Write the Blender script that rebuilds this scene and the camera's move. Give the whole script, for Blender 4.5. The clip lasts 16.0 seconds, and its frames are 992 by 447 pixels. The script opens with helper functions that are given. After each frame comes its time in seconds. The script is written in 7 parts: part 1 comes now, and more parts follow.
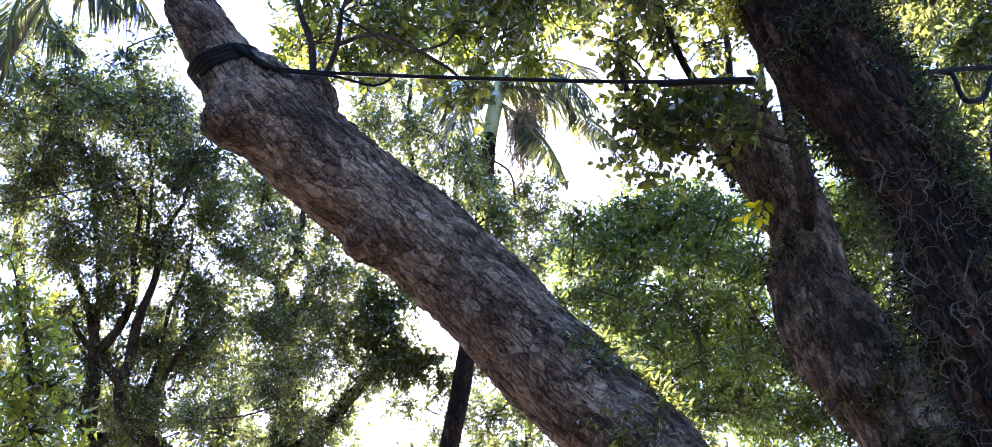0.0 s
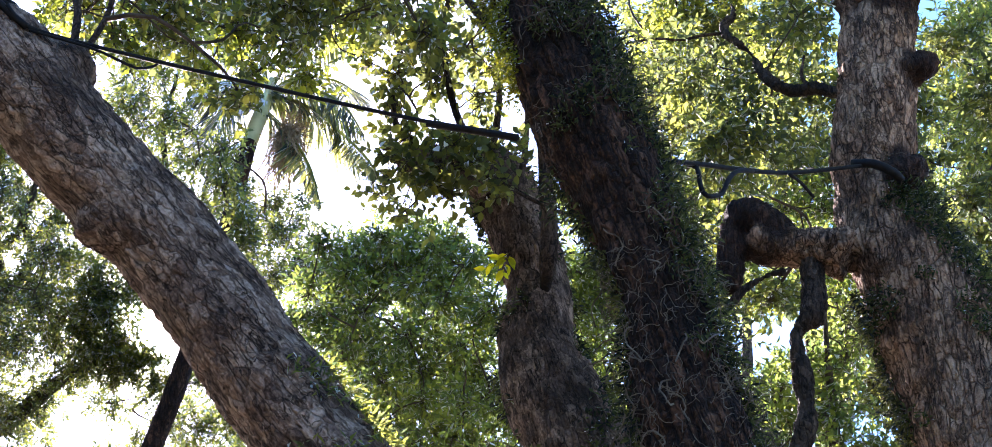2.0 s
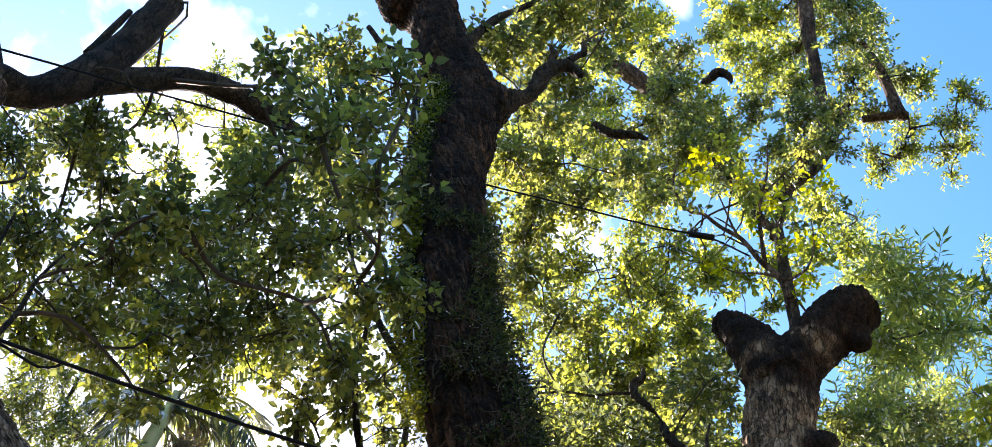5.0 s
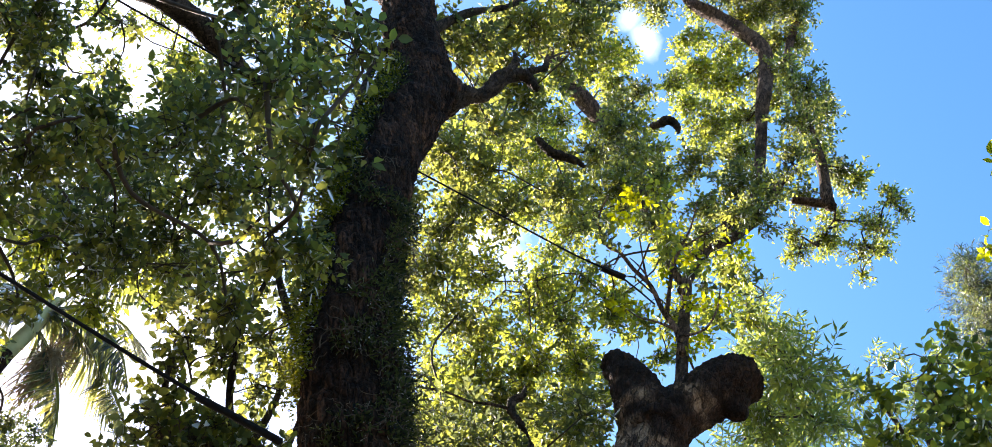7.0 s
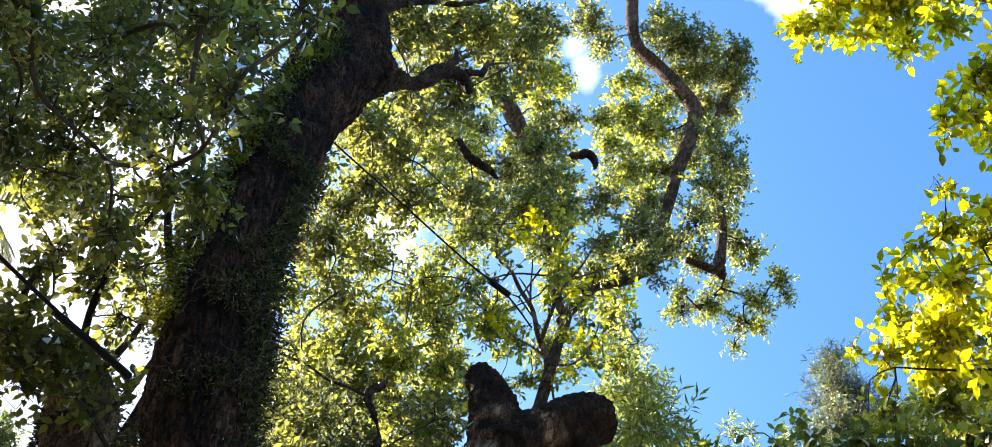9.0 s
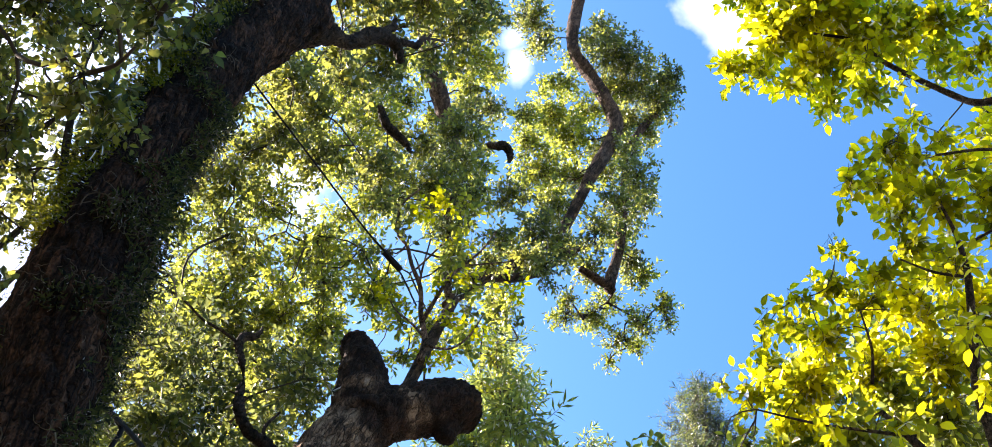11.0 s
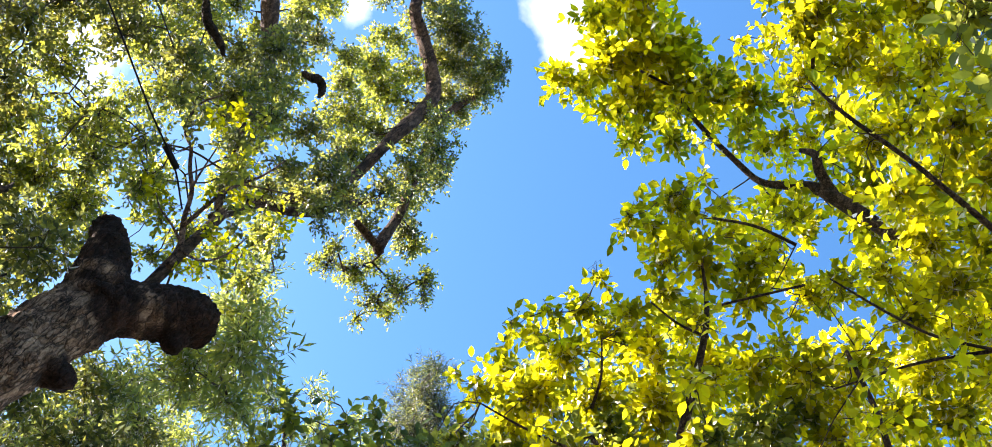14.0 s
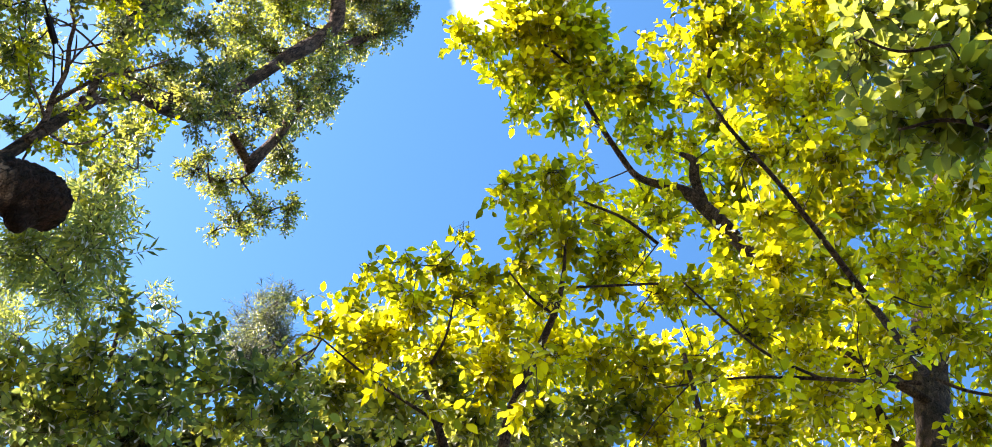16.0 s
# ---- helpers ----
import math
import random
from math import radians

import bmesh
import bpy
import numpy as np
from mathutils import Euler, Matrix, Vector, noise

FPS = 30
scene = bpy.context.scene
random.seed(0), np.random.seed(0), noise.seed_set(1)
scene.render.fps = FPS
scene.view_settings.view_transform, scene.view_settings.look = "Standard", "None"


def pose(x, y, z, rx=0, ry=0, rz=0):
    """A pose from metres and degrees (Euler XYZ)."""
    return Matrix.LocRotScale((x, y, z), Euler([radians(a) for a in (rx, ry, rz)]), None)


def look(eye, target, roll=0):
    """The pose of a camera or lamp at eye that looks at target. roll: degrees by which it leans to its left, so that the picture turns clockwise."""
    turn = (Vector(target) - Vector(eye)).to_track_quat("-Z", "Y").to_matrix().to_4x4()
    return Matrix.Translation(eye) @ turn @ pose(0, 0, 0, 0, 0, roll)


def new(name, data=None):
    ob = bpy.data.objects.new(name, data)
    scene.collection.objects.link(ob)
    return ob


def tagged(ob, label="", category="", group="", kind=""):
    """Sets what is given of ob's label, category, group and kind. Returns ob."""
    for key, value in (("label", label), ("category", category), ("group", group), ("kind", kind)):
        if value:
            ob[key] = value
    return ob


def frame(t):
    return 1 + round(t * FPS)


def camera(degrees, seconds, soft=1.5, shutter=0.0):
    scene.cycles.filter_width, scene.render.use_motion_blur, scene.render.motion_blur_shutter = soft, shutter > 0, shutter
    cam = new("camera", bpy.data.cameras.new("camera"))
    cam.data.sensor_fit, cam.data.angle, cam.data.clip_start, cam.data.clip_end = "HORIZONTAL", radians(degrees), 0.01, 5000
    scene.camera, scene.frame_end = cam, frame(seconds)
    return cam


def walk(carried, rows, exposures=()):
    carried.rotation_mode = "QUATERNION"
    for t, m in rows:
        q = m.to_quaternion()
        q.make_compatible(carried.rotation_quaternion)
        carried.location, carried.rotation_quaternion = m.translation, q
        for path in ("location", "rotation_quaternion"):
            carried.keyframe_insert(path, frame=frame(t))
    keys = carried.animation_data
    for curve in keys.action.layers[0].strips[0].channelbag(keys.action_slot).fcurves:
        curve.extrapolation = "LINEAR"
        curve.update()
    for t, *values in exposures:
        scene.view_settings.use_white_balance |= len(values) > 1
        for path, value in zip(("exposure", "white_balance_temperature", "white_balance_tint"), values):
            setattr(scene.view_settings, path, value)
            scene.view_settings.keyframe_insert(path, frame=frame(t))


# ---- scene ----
cam = camera(47.24, 16.0, 0.85)
PATH = [
    (0.0, pose(0, 0, 1.6, 123.20, -5.87, -3.83)),
    (0.5, pose(0, 0, 1.6, 124.60, -6.25, -8.13)),
    (1.0, pose(0, 0, 1.6, 125.12, -6.42, -12.71)),
    (1.5, pose(0, 0, 1.6, 125.74, -6.78, -16.89)),
    (2.0, pose(0, 0, 1.6, 126.52, -6.80, -19.95)),
    (2.5, pose(0, 0, 1.6, 129.77, -6.33, -22.28)),
    (3.0, pose(0, 0, 1.6, 133.68, -6.61, -22.74)),
    (3.5, pose(0, 0, 1.6, 137.54, -6.85, -23.29)),
    (4.0, pose(0, 0, 1.6, 141.52, -6.96, -23.81)),
    (4.2, pose(0, 0, 1.6, 142.42, -7.01, -24.17)),
    (6.3, pose(0, 0, 1.6, 146.25, -10.61, -36.55)),
    (6.5, pose(0, 0, 1.6, 146.46, -11.20, -38.17)),
    (7.0, pose(0, 0, 1.6, 146.92, -12.43, -41.41)),
    (7.5, pose(0, 0, 1.6, 147.88, -13.83, -46.71)),
    (8.0, pose(0, 0, 1.6, 148.84, -14.24, -50.36)),
    (8.5, pose(0, 0, 1.6, 149.52, -14.45, -52.60)),
    (9.0, pose(0, 0, 1.6, 150.54, -15.34, -56.26)),
    (9.5, pose(0, 0, 1.6, 151.31, -15.51, -59.43)),
    (9.7, pose(0, 0, 1.6, 151.68, -15.45, -60.81)),
    (11.8, pose(0, 0, 1.6, 153.67, -16.12, -72.38)),
    (12.0, pose(0, 0, 1.6, 153.82, -15.79, -73.09)),
    (12.5, pose(0, 0, 1.6, 154.19, -14.83, -76.16)),
    (13.0, pose(0, 0, 1.6, 155.08, -13.61, -81.32)),
    (13.5, pose(0, 0, 1.6, 156.24, -13.53, -86.73)),
    (14.0, pose(0, 0, 1.6, 156.67, -13.77, -89.88)),
    (14.5, pose(0, 0, 1.6, 157.08, -13.97, -93.40)),
    (15.0, pose(0, 0, 1.6, 157.44, -13.97, -95.65)),
    (15.5, pose(0, 0, 1.6, 157.74, -13.62, -97.64)),
    (16.0, pose(0, 0, 1.6, 157.32, -12.20, -103.07)),
]

walk(cam, PATH, [(0.0, 2.9, 5750, 37), (1.2, 2.9, 5900, 35), (2.4, 3.02, 6150, 32), (3.5, 2.66, 6600, 24), (4.5, 2.37, 6900, 23), (7.0, 2.25, 6900, 24), (12.5, 2.28, 6900, 27), (16.0, 2.33, 7050, 27)])

# ---- sky and sun ----
SUN_EL, SUN_AZ = radians(27.53), radians(-3.08)
SUN = Vector((math.sin(SUN_AZ) * math.cos(SUN_EL), math.cos(SUN_AZ) * math.cos(SUN_EL), math.sin(SUN_EL)))
EYE = Vector((0, 0, 1.6))

world = bpy.data.worlds.new("sky")
scene.world = world
world.use_nodes = True
wn, wl = world.node_tree.nodes, world.node_tree.links
wn.clear()


def wnode(kind, **inputs):
    n = wn.new(kind)
    for key, value in inputs.items():
        n.inputs[int(key[1:])].default_value = value
    return n


def wmath(op, a, b=None):
    n = wn.new("ShaderNodeMath")
    n.operation = op
    for i, v in enumerate((a, b)):
        if v is None:
            continue
        if isinstance(v, (int, float)):
            n.inputs[i].default_value = v
        else:
            wl.new(v, n.inputs[i])
    return n.outputs[0]


sky = wn.new("ShaderNodeTexSky")
sky.sky_type = "NISHITA"
sky.sun_disc = False
sky.sun_elevation, sky.sun_rotation = SUN_EL, SUN_AZ
sky.air_density, sky.dust_density, sky.ozone_density = 1.0, 0.3, 1.5
way = wn.new("ShaderNodeTexCoord").outputs["Generated"]


def wdot(v):
    n = wn.new("ShaderNodeVectorMath")
    n.operation = "DOT_PRODUCT"
    wl.new(way, n.inputs[0])
    n.inputs[1].default_value = v
    return wmath("MAXIMUM", n.outputs["Value"], 0.0)


# bright haze round the sun, and thin white clouds
near_sun = wdot(SUN)
haze = wmath("MULTIPLY", wmath("POWER", near_sun, 11.0), 0.16)
halo = wmath("MULTIPLY", wmath("POWER", near_sun, 3000.0), 60.0)
fluff = wn.new("ShaderNodeTexNoise")
fluff.inputs["Scale"].default_value, fluff.inputs["Detail"].default_value = 22.0, 9.0
wl.new(way, fluff.inputs["Vector"])
CLOUDS = [((0.225, 0.165, 0.960), 0.0009, 1.6), ((0.200, 0.140, 0.970), 0.0008, 1.5), ((0.212, 0.346, 0.914), 0.00022, 0.85), ((0.190, 0.346, 0.919), 0.00016, 0.8), ((0.230, 0.542, 0.808), 0.0012, 0.8), ((0.048, 0.723, 0.690), 0.012, 0.95), ((-0.082, 0.628, 0.774), 0.012, 0.95)]
cloud = None
for at, size, power in CLOUDS:
    d = wdot(Vector(at).normalized())
    m = wmath("MULTIPLY", wmath("EXPONENT", wmath("DIVIDE", wmath("SUBTRACT", d, 1.0), size)), power)
    cloud = m if cloud is None else wmath("MAXIMUM", cloud, m)
edge = wn.new("ShaderNodeMapRange")
edge.inputs[1].default_value, edge.inputs[2].default_value = 0.62, 0.9
wl.new(wmath("ADD", wmath("MULTIPLY", cloud, 0.55), wmath("MULTIPLY", fluff.outputs["Fac"], 0.8)), edge.inputs[0])
white = wmath("MULTIPLY", edge.outputs[0], 0.30)
glow = wmath("ADD", wmath("ADD", haze, halo), white)
base = wnode("ShaderNodeBackground", i1=0.098)
deeper = wn.new("ShaderNodeHueSaturation")
deeper.inputs["Hue"].default_value, deeper.inputs["Saturation"].default_value = 0.493, 1.3
wl.new(sky.outputs[0], deeper.inputs["Color"])
wl.new(deeper.outputs[0], base.inputs[0])
extra = wnode("ShaderNodeBackground", i0=(1.0, 0.97, 0.92, 1))
wl.new(glow, extra.inputs[1])
both = wn.new("ShaderNodeAddShader")
wl.new(base.outputs[0], both.inputs[0])
wl.new(extra.outputs[0], both.inputs[1])
wl.new(both.outputs[0], wn.new("ShaderNodeOutputWorld").inputs[0])

lamp = bpy.data.lights.new("sun", "SUN")
lamp.energy, lamp.angle, lamp.color = 5.0, radians(0.55), (1.0, 0.93, 0.8)
sun = new("sun", lamp)
sun.matrix_world = look((0, 0, 30), Vector((0, 0, 30)) - SUN)


# ---- materials ----
def material(name):
    m = bpy.data.materials.new(name)
    m.use_nodes = True
    m.node_tree.nodes.clear()
    return m, m.node_tree.nodes, m.node_tree.links


def ramp(nodes, links, fac, stops):
    n = nodes.new("ShaderNodeValToRGB")
    e = n.color_ramp.elements
    while len(e) < len(stops):
        e.new(0.5)
    for el, (pos, col) in zip(e, stops):
        el.position, el.color = pos, (*col, 1)
    links.new(fac, n.inputs[0])
    return n.outputs[0]


def leaf_material(name, dark, mid, light, shine=(0.30, 0.42, 0.03), through_part=0.5, gloss=0.5, low=0.12, single=False):
    """Leaves: dull reflection above, yellow-green light coming through, a waxy gloss."""
    m, n, l = material(name)
    rnd = n.new("ShaderNodeObjectInfo").outputs["Random"] if single else n.new("ShaderNodeNewGeometry").outputs["Random Per Island"]
    patch = n.new("ShaderNodeTexNoise")
    patch.inputs["Scale"].default_value = 0.9
    l.new(n.new("ShaderNodeTexCoord").outputs["Object"], patch.inputs["Vector"])
    mixed = n.new("ShaderNodeMath")
    mixed.operation = "MULTIPLY_ADD"
    l.new(patch.outputs["Fac"], mixed.inputs[0])
    mixed.inputs[1].default_value = 0.9
    sub = n.new("ShaderNodeMath")
    sub.operation = "MULTIPLY_ADD"
    l.new(rnd, sub.inputs[0])
    sub.inputs[1].default_value, sub.inputs[2].default_value = 0.7, -0.3
    l.new(sub.outputs[0], mixed.inputs[2])
    fac = mixed.outputs[0]
    face = n.new("ShaderNodeBsdfDiffuse")
    l.new(ramp(n, l, fac, [(0.0, dark), (0.5, mid), (1.0, light)]), face.inputs["Color"])
    thin = n.new("ShaderNodeBsdfTranslucent")
    s = Vector(shine)
    l.new(ramp(n, l, fac, [(0.1, (s.x * low * 0.84, s.y * low, s.z)), (0.4, (s.x * (0.3 + 0.9 * low) * 0.94, s.y * (0.3 + 0.9 * low), s.z)), (0.65, tuple(s * 0.9)), (0.95, (min(1, s.x * 1.3), min(1, s.y * 1.15), s.z))]), thin.inputs["Color"])
    mix = n.new("ShaderNodeMixShader")
    mix.inputs[0].default_value = through_part
    l.new(face.outputs[0], mix.inputs[1])
    l.new(thin.outputs[0], mix.inputs[2])
    wax = n.new("ShaderNodeBsdfGlossy")
    wax.inputs["Roughness"].default_value = gloss
    fres = n.new("ShaderNodeFresnel")
    fres.inputs[0].default_value = 1.1 if gloss < 0.9 else 1.01
    mix2 = n.new("ShaderNodeMixShader")
    l.new(fres.outputs[0], mix2.inputs[0])
    l.new(mix.outputs[0], mix2.inputs[1])
    l.new(wax.outputs[0], mix2.inputs[2])
    l.new(mix2.outputs[0], n.new("ShaderNodeOutputMaterial").inputs[0])
    return m


def bark_material(name, dark, mid, light, bump=0.9, stain=0.4, cells=(16, 7), grow=(0, 0, 1), blocky=0.15, crack=0.10, end_tone=(0.022, 0.015, 0.011)):
    """Bark along the way it grows: plates split by dark fissures, fibres, fine grain, and dark damp stains."""
    m, n, l = material(name)
    turned = n.new("ShaderNodeMapping")
    turned.inputs["Rotation"].default_value = Vector(grow).rotation_difference(Vector((0, 0, 1))).to_euler()
    l.new(n.new("ShaderNodeTexCoord").outputs["Object"], turned.inputs[0])
    obj = turned.outputs[0]

    def stretch(across, along):
        k = n.new("ShaderNodeMapping")
        k.inputs["Scale"].default_value = (across, across, along)
        l.new(obj, k.inputs[0])
        return k.outputs[0]

    def blot(scale, detail, vec):
        t = n.new("ShaderNodeTexNoise")
        t.inputs["Scale"].default_value, t.inputs["Detail"].default_value = scale, detail
        l.new(vec, t.inputs["Vector"])
        return t.outputs["Fac"]

    def calc(op, *args):
        k = n.new("ShaderNodeMath")
        k.operation = op
        for i, v in enumerate(args):
            if isinstance(v, (int, float)):
                k.inputs[i].default_value = v
            else:
                l.new(v, k.inputs[i])
        return k.outputs[0]

    def blend(fac, x, y):
        k = n.new("ShaderNodeMixRGB")
        l.new(fac, k.inputs[0])
        l.new(x, k.inputs[1])
        k.inputs[2].default_value = (*y, 1)
        return k.outputs[0]

    def span(v, lo, hi):
        k = n.new("ShaderNodeMapRange")
        k.inputs[1].default_value, k.inputs[2].default_value = lo, hi
        l.new(v, k.inputs[0])
        return k.outputs[0]

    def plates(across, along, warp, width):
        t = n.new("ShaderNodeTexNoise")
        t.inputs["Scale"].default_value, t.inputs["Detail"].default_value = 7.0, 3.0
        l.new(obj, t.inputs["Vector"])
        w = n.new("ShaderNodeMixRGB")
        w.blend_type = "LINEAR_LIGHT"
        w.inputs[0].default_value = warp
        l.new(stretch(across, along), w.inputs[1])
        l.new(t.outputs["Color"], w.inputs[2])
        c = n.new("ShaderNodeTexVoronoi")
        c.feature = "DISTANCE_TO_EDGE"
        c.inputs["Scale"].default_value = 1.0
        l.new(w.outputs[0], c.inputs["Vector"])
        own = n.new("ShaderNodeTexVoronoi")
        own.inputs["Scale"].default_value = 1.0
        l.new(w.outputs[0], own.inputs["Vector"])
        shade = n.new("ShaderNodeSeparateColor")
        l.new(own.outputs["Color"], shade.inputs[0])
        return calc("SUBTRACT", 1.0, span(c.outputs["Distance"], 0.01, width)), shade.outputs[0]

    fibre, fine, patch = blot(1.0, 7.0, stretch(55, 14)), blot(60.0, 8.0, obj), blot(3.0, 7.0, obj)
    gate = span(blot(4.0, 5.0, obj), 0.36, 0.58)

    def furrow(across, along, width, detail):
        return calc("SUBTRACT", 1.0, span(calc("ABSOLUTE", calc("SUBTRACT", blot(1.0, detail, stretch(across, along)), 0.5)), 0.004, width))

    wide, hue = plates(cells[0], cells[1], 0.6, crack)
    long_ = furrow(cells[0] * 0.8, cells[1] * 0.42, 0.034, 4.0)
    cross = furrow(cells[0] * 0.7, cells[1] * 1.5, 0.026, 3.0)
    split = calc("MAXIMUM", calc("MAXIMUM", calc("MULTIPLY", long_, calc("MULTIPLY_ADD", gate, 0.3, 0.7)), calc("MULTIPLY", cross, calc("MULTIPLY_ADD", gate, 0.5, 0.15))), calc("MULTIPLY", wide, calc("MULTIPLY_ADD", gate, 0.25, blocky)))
    tone = calc("MULTIPLY_ADD", fibre, 0.36, calc("MULTIPLY_ADD", fine, 0.24, calc("MULTIPLY_ADD", patch, 0.3, calc("MULTIPLY", hue, 0.15))))
    out = ramp(n, l, tone, [(0.38, dark), (0.52, mid), (0.66, light)])
    out = blend(calc("MULTIPLY", span(blot(2.6, 9.0, obj), 0.60 - 0.12 * stain, 0.70), 0.8), out, [c * 0.6 for c in dark])
    # a darker tone near the given ends, by the attribute that grown_trunk writes
    old = n.new("ShaderNodeAttribute")
    old.attribute_name = "end_dark"
    end_mix = n.new("ShaderNodeMixRGB")
    l.new(old.outputs["Fac"], end_mix.inputs[0])
    l.new(out, end_mix.inputs[1])
    l.new(ramp(n, l, tone, [(0.40, [c * 0.3 for c in end_tone]), (0.52, end_tone), (0.64, [c * 2.6 for c in end_tone])]), end_mix.inputs[2])
    out = end_mix.outputs[0]
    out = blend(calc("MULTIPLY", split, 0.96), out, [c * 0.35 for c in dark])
    height = calc("MULTIPLY_ADD", fibre, 0.7, calc("MULTIPLY_ADD", fine, 0.35, calc("MULTIPLY", split, -1.3)))
    bmp = n.new("ShaderNodeBump")
    bmp.inputs["Strength"].default_value, bmp.inputs["Distance"].default_value = bump, 0.025
    l.new(height, bmp.inputs["Height"])
    bs = n.new("ShaderNodeBsdfPrincipled")
    bs.inputs["Roughness"].default_value = 0.92
    bs.inputs["Specular IOR Level"].default_value = 0.2
    l.new(out, bs.inputs["Base Color"])
    l.new(bmp.outputs[0], bs.inputs["Normal"])
    l.new(bs.outputs[0], n.new("ShaderNodeOutputMaterial").inputs[0])
    return m


def plain_material(name, a, b, scale=6.0, rough=0.8, shine=0.3):
    m, n, l = material(name)
    t = n.new("ShaderNodeTexNoise")
    t.inputs["Scale"].default_value, t.inputs["Detail"].default_value = scale, 7.0
    l.new(n.new("ShaderNodeTexCoord").outputs["Object"], t.inputs["Vector"])
    bs = n.new("ShaderNodeBsdfPrincipled")
    bs.inputs["Roughness"].default_value = rough
    bs.inputs["Specular IOR Level"].default_value = shine
    l.new(ramp(n, l, t.outputs["Fac"], [(0.35, a), (0.65, b)]), bs.inputs["Base Color"])
    bmp = n.new("ShaderNodeBump")
    bmp.inputs["Strength"].default_value, bmp.inputs["Distance"].default_value = 0.4, 0.01
    l.new(t.outputs["Fac"], bmp.inputs["Height"])
    l.new(bmp.outputs[0], bs.inputs["Normal"])
    l.new(bs.outputs[0], n.new("ShaderNodeOutputMaterial").inputs[0])
    return m


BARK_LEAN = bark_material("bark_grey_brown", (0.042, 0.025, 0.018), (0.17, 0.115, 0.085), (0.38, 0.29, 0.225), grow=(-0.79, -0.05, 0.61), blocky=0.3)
BARK_PALE = bark_material("bark_pale_brown", (0.045, 0.025, 0.015), (0.23, 0.138, 0.085), (0.43, 0.29, 0.19), bump=1.0, stain=0.0, cells=(15, 4.4), blocky=0.5, crack=0.10, end_tone=(0.022, 0.011, 0.007))
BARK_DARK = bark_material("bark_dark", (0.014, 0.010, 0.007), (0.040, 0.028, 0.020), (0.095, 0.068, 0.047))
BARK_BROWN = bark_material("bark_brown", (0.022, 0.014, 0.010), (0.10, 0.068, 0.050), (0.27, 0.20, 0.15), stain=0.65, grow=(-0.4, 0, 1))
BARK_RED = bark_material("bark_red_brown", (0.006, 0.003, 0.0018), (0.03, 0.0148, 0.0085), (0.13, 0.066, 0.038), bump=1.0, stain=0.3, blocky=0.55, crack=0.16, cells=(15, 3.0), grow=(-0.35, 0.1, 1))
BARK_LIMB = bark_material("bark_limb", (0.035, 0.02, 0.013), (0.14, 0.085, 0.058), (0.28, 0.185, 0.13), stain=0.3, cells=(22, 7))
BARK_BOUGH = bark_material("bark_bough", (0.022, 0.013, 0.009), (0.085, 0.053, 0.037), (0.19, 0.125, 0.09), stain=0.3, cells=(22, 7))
# darker copy of the limb bark, with shade put into its colour
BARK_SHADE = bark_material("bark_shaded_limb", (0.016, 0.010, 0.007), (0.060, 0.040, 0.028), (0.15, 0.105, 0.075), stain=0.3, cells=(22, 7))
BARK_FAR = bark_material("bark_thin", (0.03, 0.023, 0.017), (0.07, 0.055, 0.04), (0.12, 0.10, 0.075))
TWIG = plain_material("twig", (0.024, 0.018, 0.012), (0.066, 0.05, 0.034), 9.0)
ROOT = plain_material("dry_root", (0.058, 0.048, 0.034), (0.145, 0.120, 0.086), 12.0)
STRAW = plain_material("dry_straw", (0.20, 0.14, 0.075), (0.38, 0.28, 0.16), 14.0)
SHAFT = plain_material("palm_shaft", (0.34, 0.36, 0.18), (0.52, 0.52, 0.28), 5.0, 0.6)
CABLE = plain_material("black_cable", (0.004, 0.004, 0.005), (0.009, 0.009, 0.009), 30.0, 0.7, 0.15)
SOIL = plain_material("brown_soil_and_litter", (0.075, 0.058, 0.036), (0.17, 0.135, 0.085), 1.5, 0.95)
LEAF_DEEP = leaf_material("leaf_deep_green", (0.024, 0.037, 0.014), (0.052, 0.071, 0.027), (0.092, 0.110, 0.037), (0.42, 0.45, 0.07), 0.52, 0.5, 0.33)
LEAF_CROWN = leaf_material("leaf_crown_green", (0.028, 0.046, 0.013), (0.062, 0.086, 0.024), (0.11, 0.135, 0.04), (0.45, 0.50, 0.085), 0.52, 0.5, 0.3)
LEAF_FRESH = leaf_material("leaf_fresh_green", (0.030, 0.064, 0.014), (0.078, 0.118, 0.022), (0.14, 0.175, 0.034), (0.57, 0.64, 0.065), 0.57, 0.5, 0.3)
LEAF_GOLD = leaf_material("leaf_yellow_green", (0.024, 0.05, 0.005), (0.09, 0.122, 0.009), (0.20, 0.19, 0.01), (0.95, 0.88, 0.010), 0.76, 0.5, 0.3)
LEAF_SINGLE = leaf_material("leaf_large_yellow_green", (0.024, 0.05, 0.005), (0.09, 0.122, 0.009), (0.20, 0.19, 0.01), (0.95, 0.88, 0.010), 0.76, 0.5, 0.3, True)
LEAF_MID = leaf_material("leaf_mid_green", (0.036, 0.068, 0.020), (0.07, 0.11, 0.032), (0.12, 0.16, 0.04), (0.35, 0.46, 0.07), 0.5, 0.5, 0.4)
LEAF_FAR = leaf_material("leaf_grey_green", (0.022, 0.042, 0.016), (0.052, 0.075, 0.024), (0.09, 0.111, 0.033), (0.37, 0.42, 0.075), 0.47, 0.5, 0.3)
LEAF_NARROW = leaf_material("leaf_narrow_green", (0.045, 0.075, 0.025), (0.09, 0.13, 0.042), (0.15, 0.19, 0.055), (0.52, 0.62, 0.11), 0.52, 0.5, 0.55)
